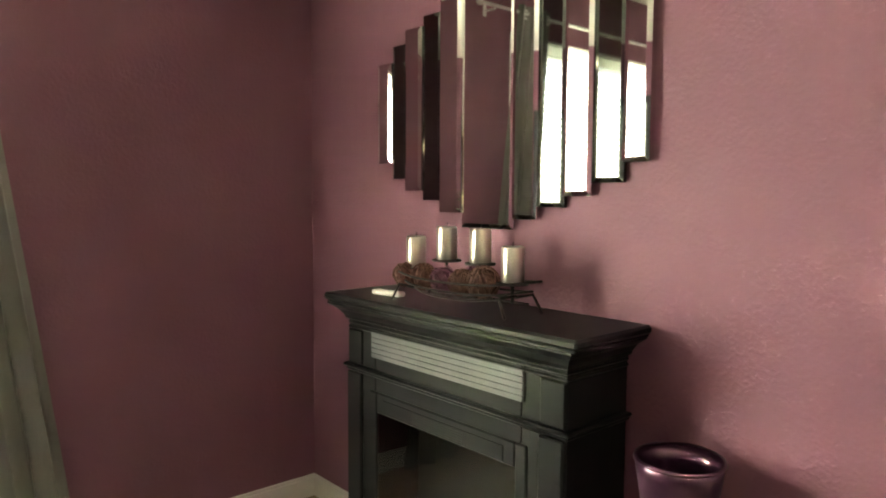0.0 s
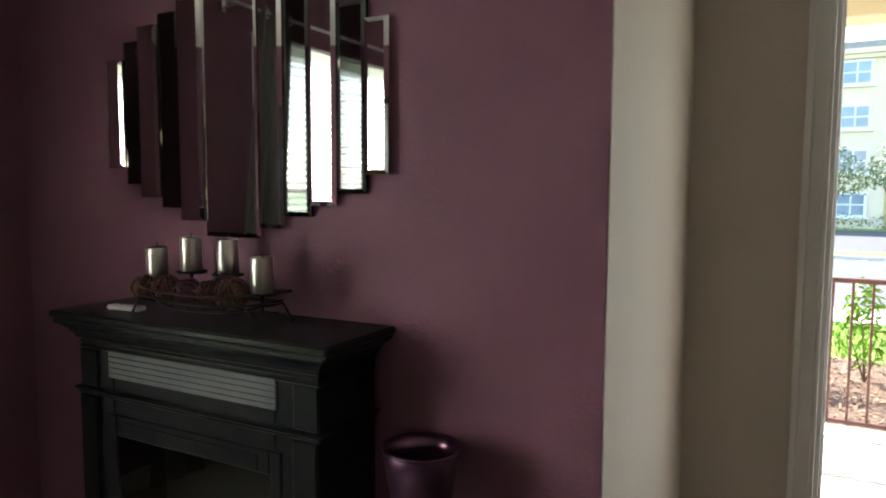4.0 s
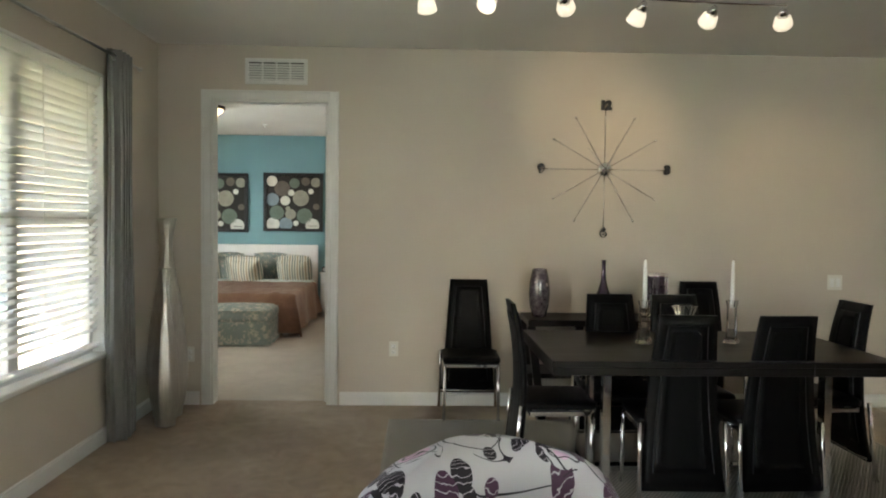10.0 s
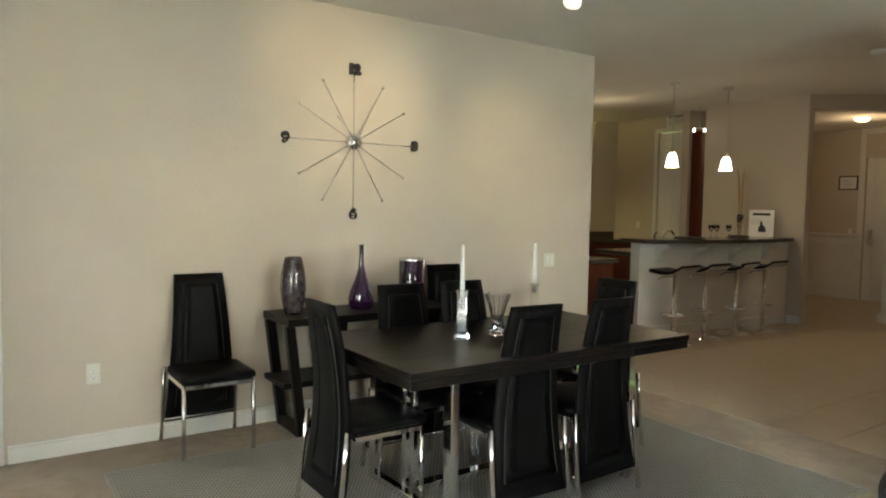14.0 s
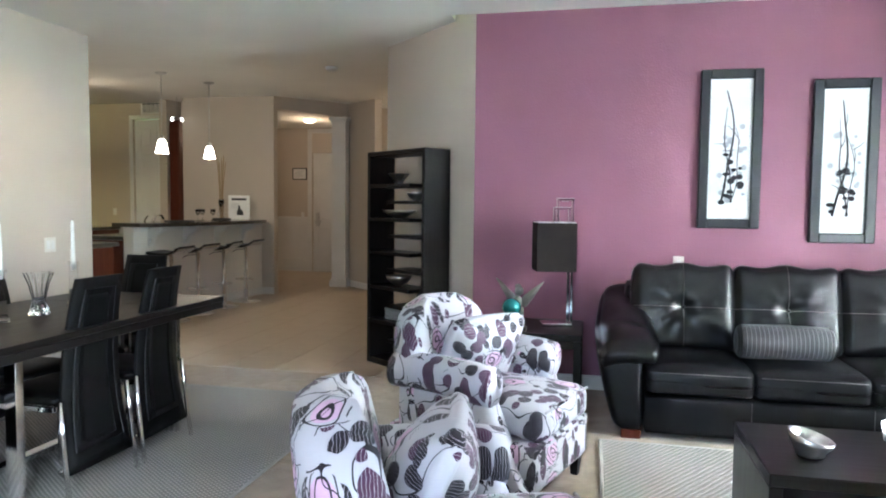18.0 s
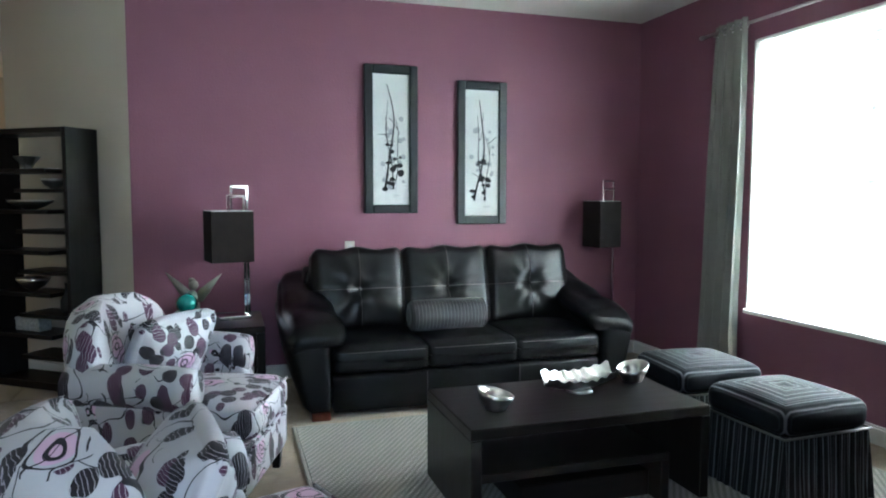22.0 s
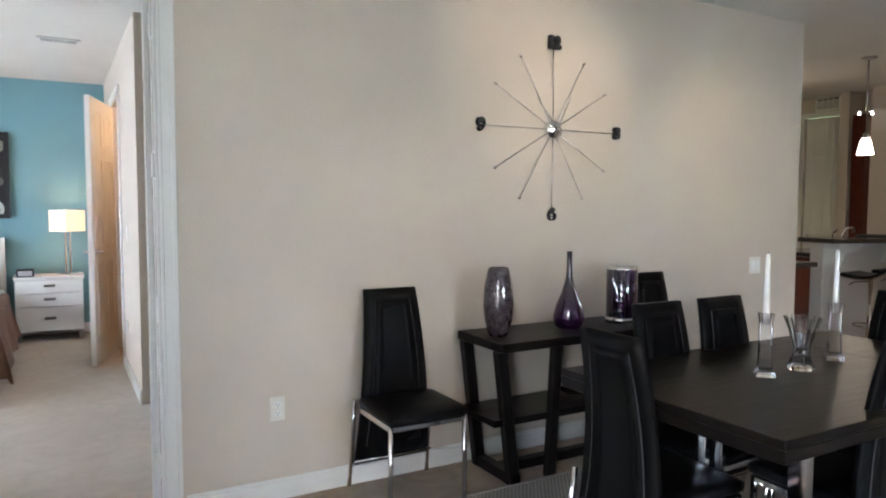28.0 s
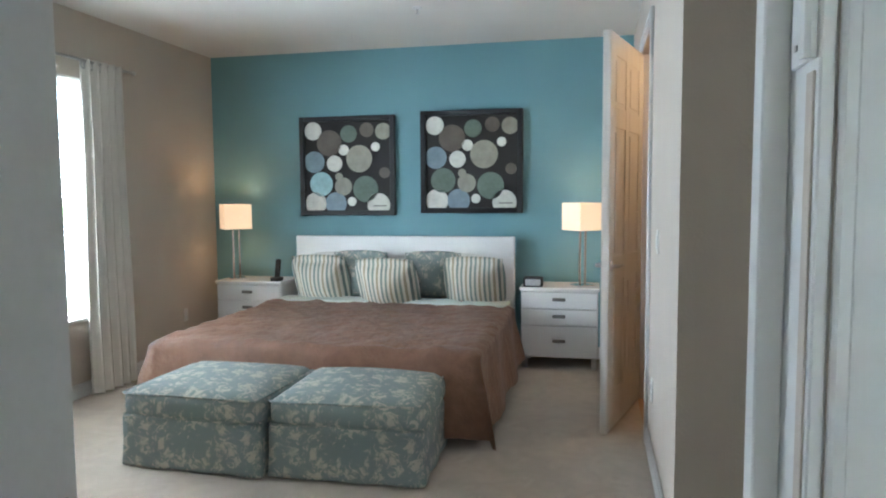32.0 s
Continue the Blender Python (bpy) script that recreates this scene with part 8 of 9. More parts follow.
def bed_pillow(x, y, z, w, h, lean, turn, material, label):
    th = thing("bed_pillow", label, "pillow", pose(x, y, z, 0, 0, turn) @ pose(0, 0, 0, 0, -lean, 0), group="pillows on the bed")
    part("cover", moved(pad(h, w, 0.16, 0.06, 0.06, 14, None, lambda p, u: Vector((p.x * (1 + 0.06 * u.y * u.y), p.y * (1 + 0.06 * u.x * u.x), p.z * (1 - 0.55 * max(abs(u.x), abs(u.y)) ** 3)))), pose(0, 0, 0)), material, th, "", True)
    r = [(-h / 2, -w / 2), (h / 2, -w / 2), (h / 2, w / 2), (-h / 2, w / 2), (-h / 2, -w / 2)]
    part("piping", tube([(a * 1.045, b * 1.045, 0) for a, b in r], 0.006, 6), material, th, "", True)


PZ = 0.455
bed_pillow(-10.36, -3.64, PZ + 0.23, 0.44, 0.40, 66, 0, "pillow_stripe", "sage and ivory striped pillow on the bed")
bed_pillow(-10.49, -3.32, PZ + 0.25, 0.44, 0.40, 72, 0, "damask", "sage flowered pillow on the bed")
bed_pillow(-10.22, -3.02, PZ + 0.22, 0.45, 0.42, 62, 0, "pillow_stripe", "sage and ivory striped pillow at the front")
bed_pillow(-10.49, -2.70, PZ + 0.25, 0.44, 0.40, 72, 0, "damask", "sage flowered pillow on the bed")
bed_pillow(-10.36, -2.34, PZ + 0.23, 0.44, 0.40, 66, 0, "pillow_stripe", "sage and ivory striped pillow on the bed")
for y in (-3.5, -2.6):
    bed_pillow(-10.58, y, PZ + 0.23, 0.60, 0.38, 78, 0, "white_cloth", "white sleeping pillow behind the others")


def slipcover_ottoman(m, label):
    th = thing("ottoman", label, "ottoman", m, "ottomans at the foot of the bed")
    part("cushion", pad(0.70, 0.77, 0.15, 0.05, 0.03, 14), "damask", th, "sage flowered box cushion", True, pose(0, 0, 0.325))
    for z in (0.27, 0.385):
        for sg in (-1, 1):
            part("cord", tube([(sg * 0.345, -0.37, z), (sg * 0.345, 0.37, z)], 0.006, 6), "damask", th, "", True)
            part("cord", tube([(-0.335, sg * 0.38, z), (0.335, sg * 0.38, z)], 0.006, 6), "damask", th, "", True)

    def skirt(p, u):
        d = max(0.0, -u.z) * 0.5 + 0.5
        p.x *= 1 + 0.05 * d
        p.y *= 1 + 0.05 * d
        p.x += 0.006 * math.sin(24 * p.y) * d
        p.y += 0.006 * math.sin(24 * p.x) * d
        return p
    part("skirt", pad(0.69, 0.76, 0.27, 0.02, 0.0, 16, None, skirt), "damask", th, "loose sage flowered slipcover skirt", True, pose(0, 0, 0.137))
    return th


slipcover_ottoman(pose(-8.34, -2.585, 0, 0, 0, 2), "sage flowered slipcovered ottoman at the foot of the bed")
slipcover_ottoman(pose(-8.31, -3.37, 0, 0, 0, -2), "sage flowered slipcovered ottoman nearer the window")


M["handle_steel"] = mat("dull_steel", (0.20, 0.195, 0.185), (0.16, 0.155, 0.145), 0.35, 0.8)


def nightstand(m, label):
    """Front along +x."""
    th = thing("nightstand", label, "nightstand", m, "white nightstands")
    part("body", box(-0.36, 0.0, -0.30, 0.30, 0.09, 0.62, 0.004), "white_lacquer", th)
    part("top", box(-0.37, 0.025, -0.31, 0.31, 0.621, 0.65, 0.004), "white_lacquer", th)
    for z0, z1 in ((0.10, 0.345), (0.352, 0.478), (0.485, 0.612)):
        d = part("drawer_front", box(0.001, 0.019, -0.295, 0.295, z0, z1, 0.003), "white_lacquer", th)
        zc = (z0 + z1) / 2 + 0.01
        part("handle", joined(box(0.036, 0.042, -0.05, 0.05, zc - 0.013, zc + 0.013, 0.003), box(0.018, 0.038, -0.04, -0.03, zc - 0.005, zc + 0.005, 0.001), box(0.018, 0.038, 0.03, 0.04, zc - 0.005, zc + 0.005, 0.001)), "handle_steel", d, "flat dull steel handle")
    for x in (-0.33, -0.03):
        for y in (-0.27, 0.27):
            part("leg", box(x - 0.02, x + 0.02, y - 0.02, y + 0.02, 0, 0.09, 0.003), "steel", th)
    return th


nightstand(pose(-10.39, -1.675, 0), "white lacquered nightstand with three drawers beside the door")
nightstand(pose(-10.39, -4.33, 0), "white lacquered nightstand with three drawers near the window")


def bedside_lamp(x, y, label):
    th = thing("bedside_lamp", label, "lamp", pose(x, y, 0.651, 0, 0, 40), group="bedside lamps")
    part("base_plate", box(-0.07, 0.07, -0.07, 0.07, 0, 0.015, 0.003), "chrome", th)
    for s in (-1, 1):
        part("stem", box(-0.008, 0.008, s * 0.026 - 0.008, s * 0.026 + 0.008, 0.015, 0.50, 0.002), "chrome", th)
    q = 0.112
    part("shade", joined(box(-q, q, -q - 0.004, -q, 0.445, 0.66, 0.001), box(-q, q, q, q + 0.004, 0.445, 0.66, 0.001), box(-q - 0.004, -q, -q - 0.004, q + 0.004, 0.445, 0.66, 0.001), box(q, q + 0.004, -q - 0.004, q + 0.004, 0.445, 0.66, 0.001)), "shade_lit", th, "glowing ivory box shade")
    part("shade_ring", tube([(0, -0.11, 0.50), (0, 0.11, 0.50)], 0.004, 6), "chrome", th)
    point_lamp("lamp_glow", (x, y, 1.22), 0.45, (1.0, 0.58, 0.28), 0.05)


bedside_lamp(-10.50, -1.50, "lit bedside lamp with an ivory box shade")
bedside_lamp(-10.50, -4.50, "lit bedside lamp with an ivory box shade")
ck = thing("clock_radio", "small black and white clock radio on the nightstand", "clock", pose(-10.42, -1.88, 0.651))
part("case", box(-0.05, 0.05, -0.075, 0.075, 0, 0.075, 0.008), "ink", ck)
part("face", box(0.051, 0.053, -0.06, 0.06, 0.012, 0.062, 0.001), "grey_ink", ck)
ph = thing("cordless_phone", "black cordless phone in its cradle on the nightstand", "phone", pose(-10.42, -4.08, 0.651))
part("cradle", box(-0.04, 0.05, -0.045, 0.045, 0, 0.035, 0.01), "ink", ph)
part("handset", moved(box(-0.014, 0.014, -0.023, 0.023, 0, 0.17, 0.008), pose(0, 0, 0.02, 0, -12, 0)), "ink", ph)


def stone_picture(y0, y1, z0, z1, seed, label):
    th = thing("pebble_picture", label, "picture", pose(XB + 0.003, (y0 + y1) / 2, (z0 + z1) / 2, 0, 0, 90), group="pictures over the bed")
    w, h, f = y1 - y0, z1 - z0, 0.045
    for nm, b in (("frame_side", (-w / 2, -w / 2 + f, -h / 2, h / 2)), ("frame_side", (w / 2 - f, w / 2, -h / 2, h / 2)), ("frame_rail", (-w / 2 + f, w / 2 - f, h / 2 - f, h / 2)), ("frame_rail", (-w / 2 + f, w / 2 - f, -h / 2, -h / 2 + f))):
        part(nm, box(b[0], b[1], -0.05, 0, b[2], b[3], 0.005), "black_frame", th)
    bd = part("backing_board", box(-w / 2 + f, w / 2 - f, -0.02, -0.005, -h / 2 + f, h / 2 - f, 0), "board", th, "dark brown picture ground")
    # painted discs: centre across, centre up, radius as shares of the picture, tone
    discs = ((0.10, 0.90, 0.10, 2), (0.29, 0.76, 0.145, 3), (0.52, 0.86, 0.095, 1), (0.73, 0.90, 0.08, 3), (0.92, 0.88, 0.09, 0), (0.46, 0.68, 0.06, 2), (0.64, 0.58, 0.15, 0), (0.83, 0.71, 0.05, 2), (0.11, 0.55, 0.12, 4),
             (0.35, 0.53, 0.09, 2), (0.40, 0.38, 0.045, 0), (0.19, 0.30, 0.135, 5), (0.45, 0.27, 0.10, 0), (0.71, 0.24, 0.145, 1), (0.12, 0.08, 0.125, 2), (0.36, 0.08, 0.125, 4), (0.55, 0.10, 0.05, 2), (0.86, 0.06, 0.13, 2), (0.93, 0.42, 0.06, 3))
    iw, ih = w - 2 * f, h - 2 * f
    for cx, cy, r, tone in discs:
        if seed == 2:
            tone = (tone, 1, 0, 3, 4, 1)[tone] if tone in (1, 3, 5) else tone
        px, pz, rr = (cx - 0.5) * iw, (cy - 0.5) * ih, r * iw
        bm = bmesh.new()
        pts = []
        for k in range(36):
            a = 2 * math.pi * k / 36
            pts.append((max(-iw / 2, min(iw / 2, px + rr * math.cos(a))), max(-ih / 2, min(ih / 2, pz + rr * math.sin(a)))))
        front = [bm.verts.new((a, -0.026, b)) for a, b in pts]
        back = [bm.verts.new((a, -0.019, b)) for a, b in pts]
        bm.faces.new(front)
        for k in range(36):
            if (front[k].co - front[(k + 1) % 36].co).length > 1e-6:
                bm.faces.new((front[k], back[k], back[(k + 1) % 36], front[(k + 1) % 36]))
        bmesh.ops.recalc_face_normals(bm, faces=bm.faces[:])
        part("painted_disc", bm, "disc_%d" % tone, bd)
    part("signature", box(iw * 0.30, iw * 0.45, -0.0268, -0.0262, -ih * 0.455, -ih * 0.445, 0), "ink", bd)
    return th


for k, c in enumerate(((0.36, 0.35, 0.28), (0.15, 0.20, 0.16), (0.74, 0.75, 0.68), (0.15, 0.125, 0.10), (0.24, 0.32, 0.38), (0.40, 0.62, 0.64))):
    M["disc_%d" % k] = mat("painted_stone_%d" % k, c, tuple(v * 0.72 for v in c), 0.5, scale=9.0, grain=30.0, relief=0.3, deep=0.003)
stone_picture(-3.995, -3.110, 1.205, 2.078, 1, "framed painting of blue and grey pebbles over the bed")
stone_picture(-2.880, -2.000, 1.225, 2.096, 2, "framed painting of green and grey pebbles over the bed")
bl_ = thing("bedroom_light", "lit alabaster dome light on the bedroom ceiling", "ceiling light", pose(-8.22, -2.90, HB))
part("trim_ring", lathe([(0.17, 0), (0.17, -0.03), (0.15, -0.035), (0.15, 0)], 30, closed=False), "iron", bl_, "bronze trim ring", True)
part("dome", lathe([(0.15, -0.03), (0.14, -0.06), (0.09, -0.10), (0.02, -0.12), (0.0, -0.12)], 30), "dome_lit", bl_, "glowing alabaster bowl", True)
part("finial", lathe([(0.012, -0.12), (0.008, -0.14), (0.0, -0.145)], 12), "iron", bl_, "", True)
sp = thing("sprinkler_head", "small white ceiling sprinkler head", "sprinkler", pose(-9.6, -2.6, HB))
part("rosette", lathe([(0.035, 0), (0.03, -0.01), (0.01, -0.012)], 20), "white_plastic", sp, "", True)
part("deflector", lathe([(0.006, -0.01), (0.006, -0.04), (0.018, -0.043), (0.0, -0.045)], 14), "steel", sp, "", True)
point_lamp("closet_glow", (-9.3, -0.6, 2.3), 1.3, (1.0, 0.60, 0.29), 0.1)
cg = thing("closet_light", "lit dome light in the room past the bedroom", "ceiling light", pose(-9.3, -0.6, HB))
part("dome", lathe([(0.13, 0), (0.12, -0.05), (0.0, -0.09)], 24), "dome_lit", cg, "glowing glass dome", True)
part("trim_ring", lathe([(0.145, 0), (0.145, -0.012), (0.13, -0.014)], 24, closed=False), "steel", cg, "", True)

# ---------------------------------------------------------------- patio and street
GZ = -0.20
SLAB = -0.09


def ground_z(y):
    """The land falls gently from the house to the far car park."""
    return GZ - 0.85 * max(0.0, min(1.0, (-8.0 - y) / 23.0))


def strip(x0, x1, y0, y1, lift, thick=0.2):
    """A sheet laid on the falling ground, raised by lift."""
    bm = bmesh.new()
    ys = [y0] + [y for y in (-31.0, -8.0) if y0 < y < y1] + [y1]
    rows = [[bm.verts.new((x, y, ground_z(y) + lift + dz)) for x, dz in ((x0, 0), (x1, 0), (x1, -thick), (x0, -thick))] for y in ys]
    for a, b in zip(rows, rows[1:]):
        for k in range(4):
            bm.faces.new((a[k], a[(k + 1) % 4], b[(k + 1) % 4], b[k]))
    bm.faces.new(rows[0][::-1])
    bm.faces.new(rows[-1])
    bmesh.ops.recalc_face_normals(bm, faces=bm.faces[:])
    return bm


structure("ground", strip(-400, 400, -700, 400, -0.06, 0.3), "grass", "green lawn reaching to the horizon", "ground")
structure("patio_slab", box(-6.2, 1.9, -4.62, YP - 0.14, GZ - 0.05, SLAB, 0.01), "concrete", "pale broom-finished patio slab", "patio")
structure("patio_ceiling", joined(box(-6.2, 1.9, -4.75, YP - 0.14, 2.83, 2.95, 0)), "stucco", "cream stucco patio ceiling", "ceiling")
structure("patio_beam", box(-6.2, 1.9, -4.78, -4.50, 2.47, 2.83, 0.01), "stucco", "cream stucco patio beam", "beam")
structure("patio_end_wall", box(-6.2, -6.06, -4.62, YP - 0.14, -0.05, 2.83, 0), "stucco", "cream stucco patio end wall", "wall")
structure("bedroom_outer_wall", box(-6.06, -5.72, -5.01, -4.4, -0.15, 2.9, 0), "stucco", "cream stucco outer wall", "wall")
structure("upper_storey", box(-11.0, 2.2, -4.78, 11.0, 3.2, 9.0, 0), "stucco", "cream stucco storeys above", "wall")
structure("outer_wall_face", joined(wall_pieces(0, YP - 0.14, YP - 0.15, -6.06, XR + 0.12, -0.15, 2.83, [(*PDOOR, -0.2, PDOOR_H), WIN2])), "stucco", "cream stucco face of the house", "wall")


def patio_pillar(x, y, label, full=False):
    th = thing("patio_pillar", label, "pillar", pose(x, y, SLAB), kind="structure")
    h = 2.56 if full else 1.18
    part("shaft", box(-0.13, 0.13, -0.13, 0.13, 0, h - 0.06, 0.012), "stucco", th)
    part("cap", joined(box(-0.155, 0.155, -0.155, 0.155, h - 0.06, h - 0.03, 0.01), box(-0.175, 0.175, -0.175, 0.175, h - 0.03, h, 0.012)), "stucco", th)


patio_pillar(-2.205, -4.36, "short cream stucco rail pillar with a moulded cap")
patio_pillar(-5.0, -4.50, "cream stucco patio pillar", True)
patio_pillar(1.2, -4.50, "cream stucco patio pillar", True)


def railing(x0, x1, y0, y1, label):
    d = Vector((x1 - x0, y1 - y0))
    th = thing("railing", label, "railing", pose(x0, y0, SLAB, 0, 0, math.degrees(math.atan2(d.y, d.x))))
    L = d.length
    part("top_rail", box(0, L, -0.022, 0.022, 0.955, 0.985, 0.005), "rail", th)
    part("bottom_rail", box(0, L, -0.014, 0.014, 0.075, 0.10, 0.003), "rail", th)
    for x in (0.03, L - 0.03):
        p = part("post", box(x - 0.026, x + 0.026, -0.026, 0.026, 0.0, 0.955, 0.003), "rail", th)
        part("foot_plate", box(x - 0.05, x + 0.05, -0.04, 0.04, 0.0, 0.008, 0.002), "rail", p)
    n = max(2, int(L / 0.105))
    for k in range(1, n):
        x = L * k / n
        part("baluster", box(x - 0.0075, x + 0.0075, -0.0075, 0.0075, 0.10, 0.955, 0.001), "rail", th)


railing(-2.03, 1.05, -4.40, -4.47, "rust red metal patio railing")
railing(-4.85, -2.36, -4.50, -4.40, "rust red metal patio railing past the pillar")


def ceiling_fan(m):
    th = thing("ceiling_fan", "white patio ceiling fan with five blades at rest", "ceiling fan", m)
    part("canopy", lathe([(0.07, 0.13), (0.065, 0.09), (0.02, 0.07), (0.0, 0.07)], 24), "white_plastic", th, "", True)
    part("down_rod", tube([(0, 0, 0.08), (0, 0, -0.16)], 0.012, 10), "white_plastic", th, "", True)
    part("motor", lathe([(0.04, -0.14), (0.115, -0.165), (0.125, -0.20), (0.12, -0.25), (0.07, -0.275), (0.0, -0.275)], 30), "white_plastic", th, "ribbed white motor housing", True)
    part("light_kit", lathe([(0.05, -0.275), (0.065, -0.30), (0.06, -0.36), (0.03, -0.40), (0.0, -0.41)], 24), "white_plastic", th, "", True)
    for k in range(5):
        a = 72 * k + 20
        bl0 = part("blade", moved(extrude_y([(0.12, -0.004), (0.64, -0.004), (0.66, 0.0), (0.64, 0.004), (0.12, 0.004)], -0.065, 0.065), pose(0, 0, -0.225, 10, 0, 0)), "white_plastic", th, "", False, pose(0, 0, 0, 0, 0, a))
        part("blade_arm", box(0.09, 0.20, -0.02, 0.02, -0.235, -0.222, 0.003), "white_plastic", bl0)
    return th


ceiling_fan(pose(-2.49, -3.60, 2.70))
# plain stucco vent hood, holds no lamp
vt = thing("wall_lantern", "small cream vent hood on the patio wall", "vent hood", pose(-0.95, -4.46, 2.46))
part("hood", box(-0.08, 0.08, 0, 0.10, -0.06, 0.06, 0.01), "stucco", vt)


def patio_chair(m, label, cloth):
    th = thing("patio_chair", label, "chair", m, "patio chairs")
    for s in (-1, 1):
        part("side_frame", tube([(0.28, s * 0.28, 0), (0.24, s * 0.28, 0.40), (0.24, s * 0.28, 0.62), (-0.22, s * 0.28, 0.64), (-0.26, s * 0.28, 0.0)], 0.014, 8), "iron", th, "", True)
        part("back_post", tube([(0.2, s * 0.25, 0.40), (-0.22, s * 0.25, 0.38), (-0.38, s * 0.25, 0.98)], 0.013, 8), "iron", th, "", True)
    part("seat_sling", moved(box(-0.22, 0.22, -0.25, 0.25, 0.39, 0.40, 0.003), pose(0, 0, 0)), cloth, th)
    part("back_sling", moved(box(-0.005, 0.005, -0.25, 0.25, 0, 0.58, 0.003), pose(-0.23, 0, 0.40, 0, -15, 0)), cloth, th)
    return th


patio_chair(pose(-3.35, -3.9, SLAB, 0, 0, 110), "dark metal patio chair with a blue sling", "blue_cloth")
patio_chair(pose(-4.35, -3.55, SLAB, 0, 0, 60), "dark metal patio chair with a grey sling", "shade")
pt = thing("patio_table", "round dark metal patio table", "table", pose(-4.0, -3.85, SLAB))
part("tabletop", lathe([(0.36, 0.68), (0.36, 0.70), (0.0, 0.70)], 32), "iron", pt)
part("pedestal", lathe([(0.22, 0), (0.2, 0.03), (0.03, 0.06), (0.03, 0.68)], 20), "iron", pt)

# beds, lawn, kerb, road
structure("mulch_bed", box(-9, 6, -7.2, -4.62, GZ - 0.04, GZ + 0.01, 0), "mulch", "bark mulch planting bed", "ground")
rng = random.Random(5)
mv, mf = [], []
for k in range(5200):
    x, y = rng.uniform(-6.5, 2.5), rng.uniform(-7.2, -4.66)
    a, l, w = rng.uniform(0, 6.28), rng.uniform(0.03, 0.075), rng.uniform(0.012, 0.03)
    z = GZ + 0.012 + rng.uniform(0, 0.035)
    c, s, t = math.cos(a), math.sin(a), rng.uniform(-0.02, 0.02)
    b0 = len(mv)
    for u, v in ((-l, -w), (l, -w), (l, w), (-l, w)):
        mv.append((x + u * c / 2 - v * s / 2, y + u * s / 2 + v * c / 2, z + t * u / l))
    mf.append((b0, b0 + 1, b0 + 2, b0 + 3))
me = bpy.data.meshes.new("bark_chips")
me.from_pydata(mv, [], mf)
M["chip"] = mat("bark_chip", (0.30, 0.19, 0.12), (0.11, 0.065, 0.04), 0.9, scale=14.0)
me.materials.append(M["chip"])
tagged(new("bark_chips", me), "loose brown bark chips in the bed", "mulch", kind="stuff")
gv_, gf = [], []
for k in range(9000):
    x, y = rng.uniform(-9.5, 3.5), rng.uniform(-9.9, -7.1)
    g = ground_z(y) - 0.06
    a, h = rng.uniform(0, 6.28), rng.uniform(0.05, 0.11)
    c, s = math.cos(a) * 0.012, math.sin(a) * 0.012
    b0 = len(gv_)
    gv_ += [(x - c, y - s, g), (x + c, y + s, g), (x + rng.uniform(-0.03, 0.03), y + rng.uniform(-0.03, 0.03), g + h)]
    gf.append((b0, b0 + 1, b0 + 2))
me = bpy.data.meshes.new("grass_blades")
me.from_pydata(gv_, [], gf)
me.materials.append(M["grass"])
tagged(new("grass_blades", me), "short bright green lawn grass", "grass", kind="stuff")
structure("pavement", strip(-150, 150, -11.3, -9.9, 0.0), "kerb", "pale concrete pavement", "pavement")
structure("kerb", strip(-150, 150, -11.5, -11.3, 0.01), "kerb", "pale concrete kerb", "kerb")
structure("road", strip(-200, 200, -28.0, -11.5, -0.04), "asphalt", "grey asphalt car park and road", "road")
structure("far_kerb", strip(-150, 150, -28.3, -28.0, 0.09), "kerb", "pale far kerb", "kerb")
structure("verge", strip(-150, 150, -31.6, -28.3, 0.08), "grass", "grass verge across the road", "ground")
structure("far_road", strip(-200, 200, -52.0, -31.6, -0.04), "asphalt", "far car park asphalt", "road")
M["line_paint"] = mat("white_road_paint", (0.72, 0.72, 0.70), rough=0.8)
for k in range(-6, 8):
    for y0, y1 in ((-17.0, -12.2), (-27.0, -22.4)):
        solo("parking_line", strip(k * 2.8 - 3.06, k * 2.8 - 2.94, y0, y1, -0.034, 0.004), "line_paint", "white painted parking bay line", "road marking", group="parking lines")


def leaves(bm_v, bm_f, centre, radii, count, size, rng, shell=0.55):
    for _ in range(count):
        d = Vector((rng.gauss(0, 1), rng.gauss(0, 1), rng.gauss(0, 1))).normalized()
        r = rng.uniform(shell, 1.0) ** 0.7
        lump = 1 + 0.22 * noise.noise(d * 2.3 + Vector(centre))
        p = Vector(centre) + Vector((d.x * radii[0], d.y * radii[1], d.z * radii[2])) * r * lump
        n = (d + Vector((rng.uniform(-1, 1), rng.uniform(-1, 1), rng.uniform(-0.4, 1.2))) * 0.8).normalized()
        u = n.orthogonal().normalized()
        w = n.cross(u)
        a = rng.uniform(0, 6.28)
        u, w = u * math.cos(a) + w * math.sin(a), w * math.cos(a) - u * math.sin(a)
        l, b = size * rng.uniform(0.7, 1.2), size * rng.uniform(0.3, 0.45)
        k = len(bm_v)
        bm_v += [p - u * l * 0.5, p + w * b * 0.5 + n * 0.01, p + u * l * 0.5, p - w * b * 0.5 + n * 0.01]
        bm_f.append((k, k + 1, k + 2, k + 3))


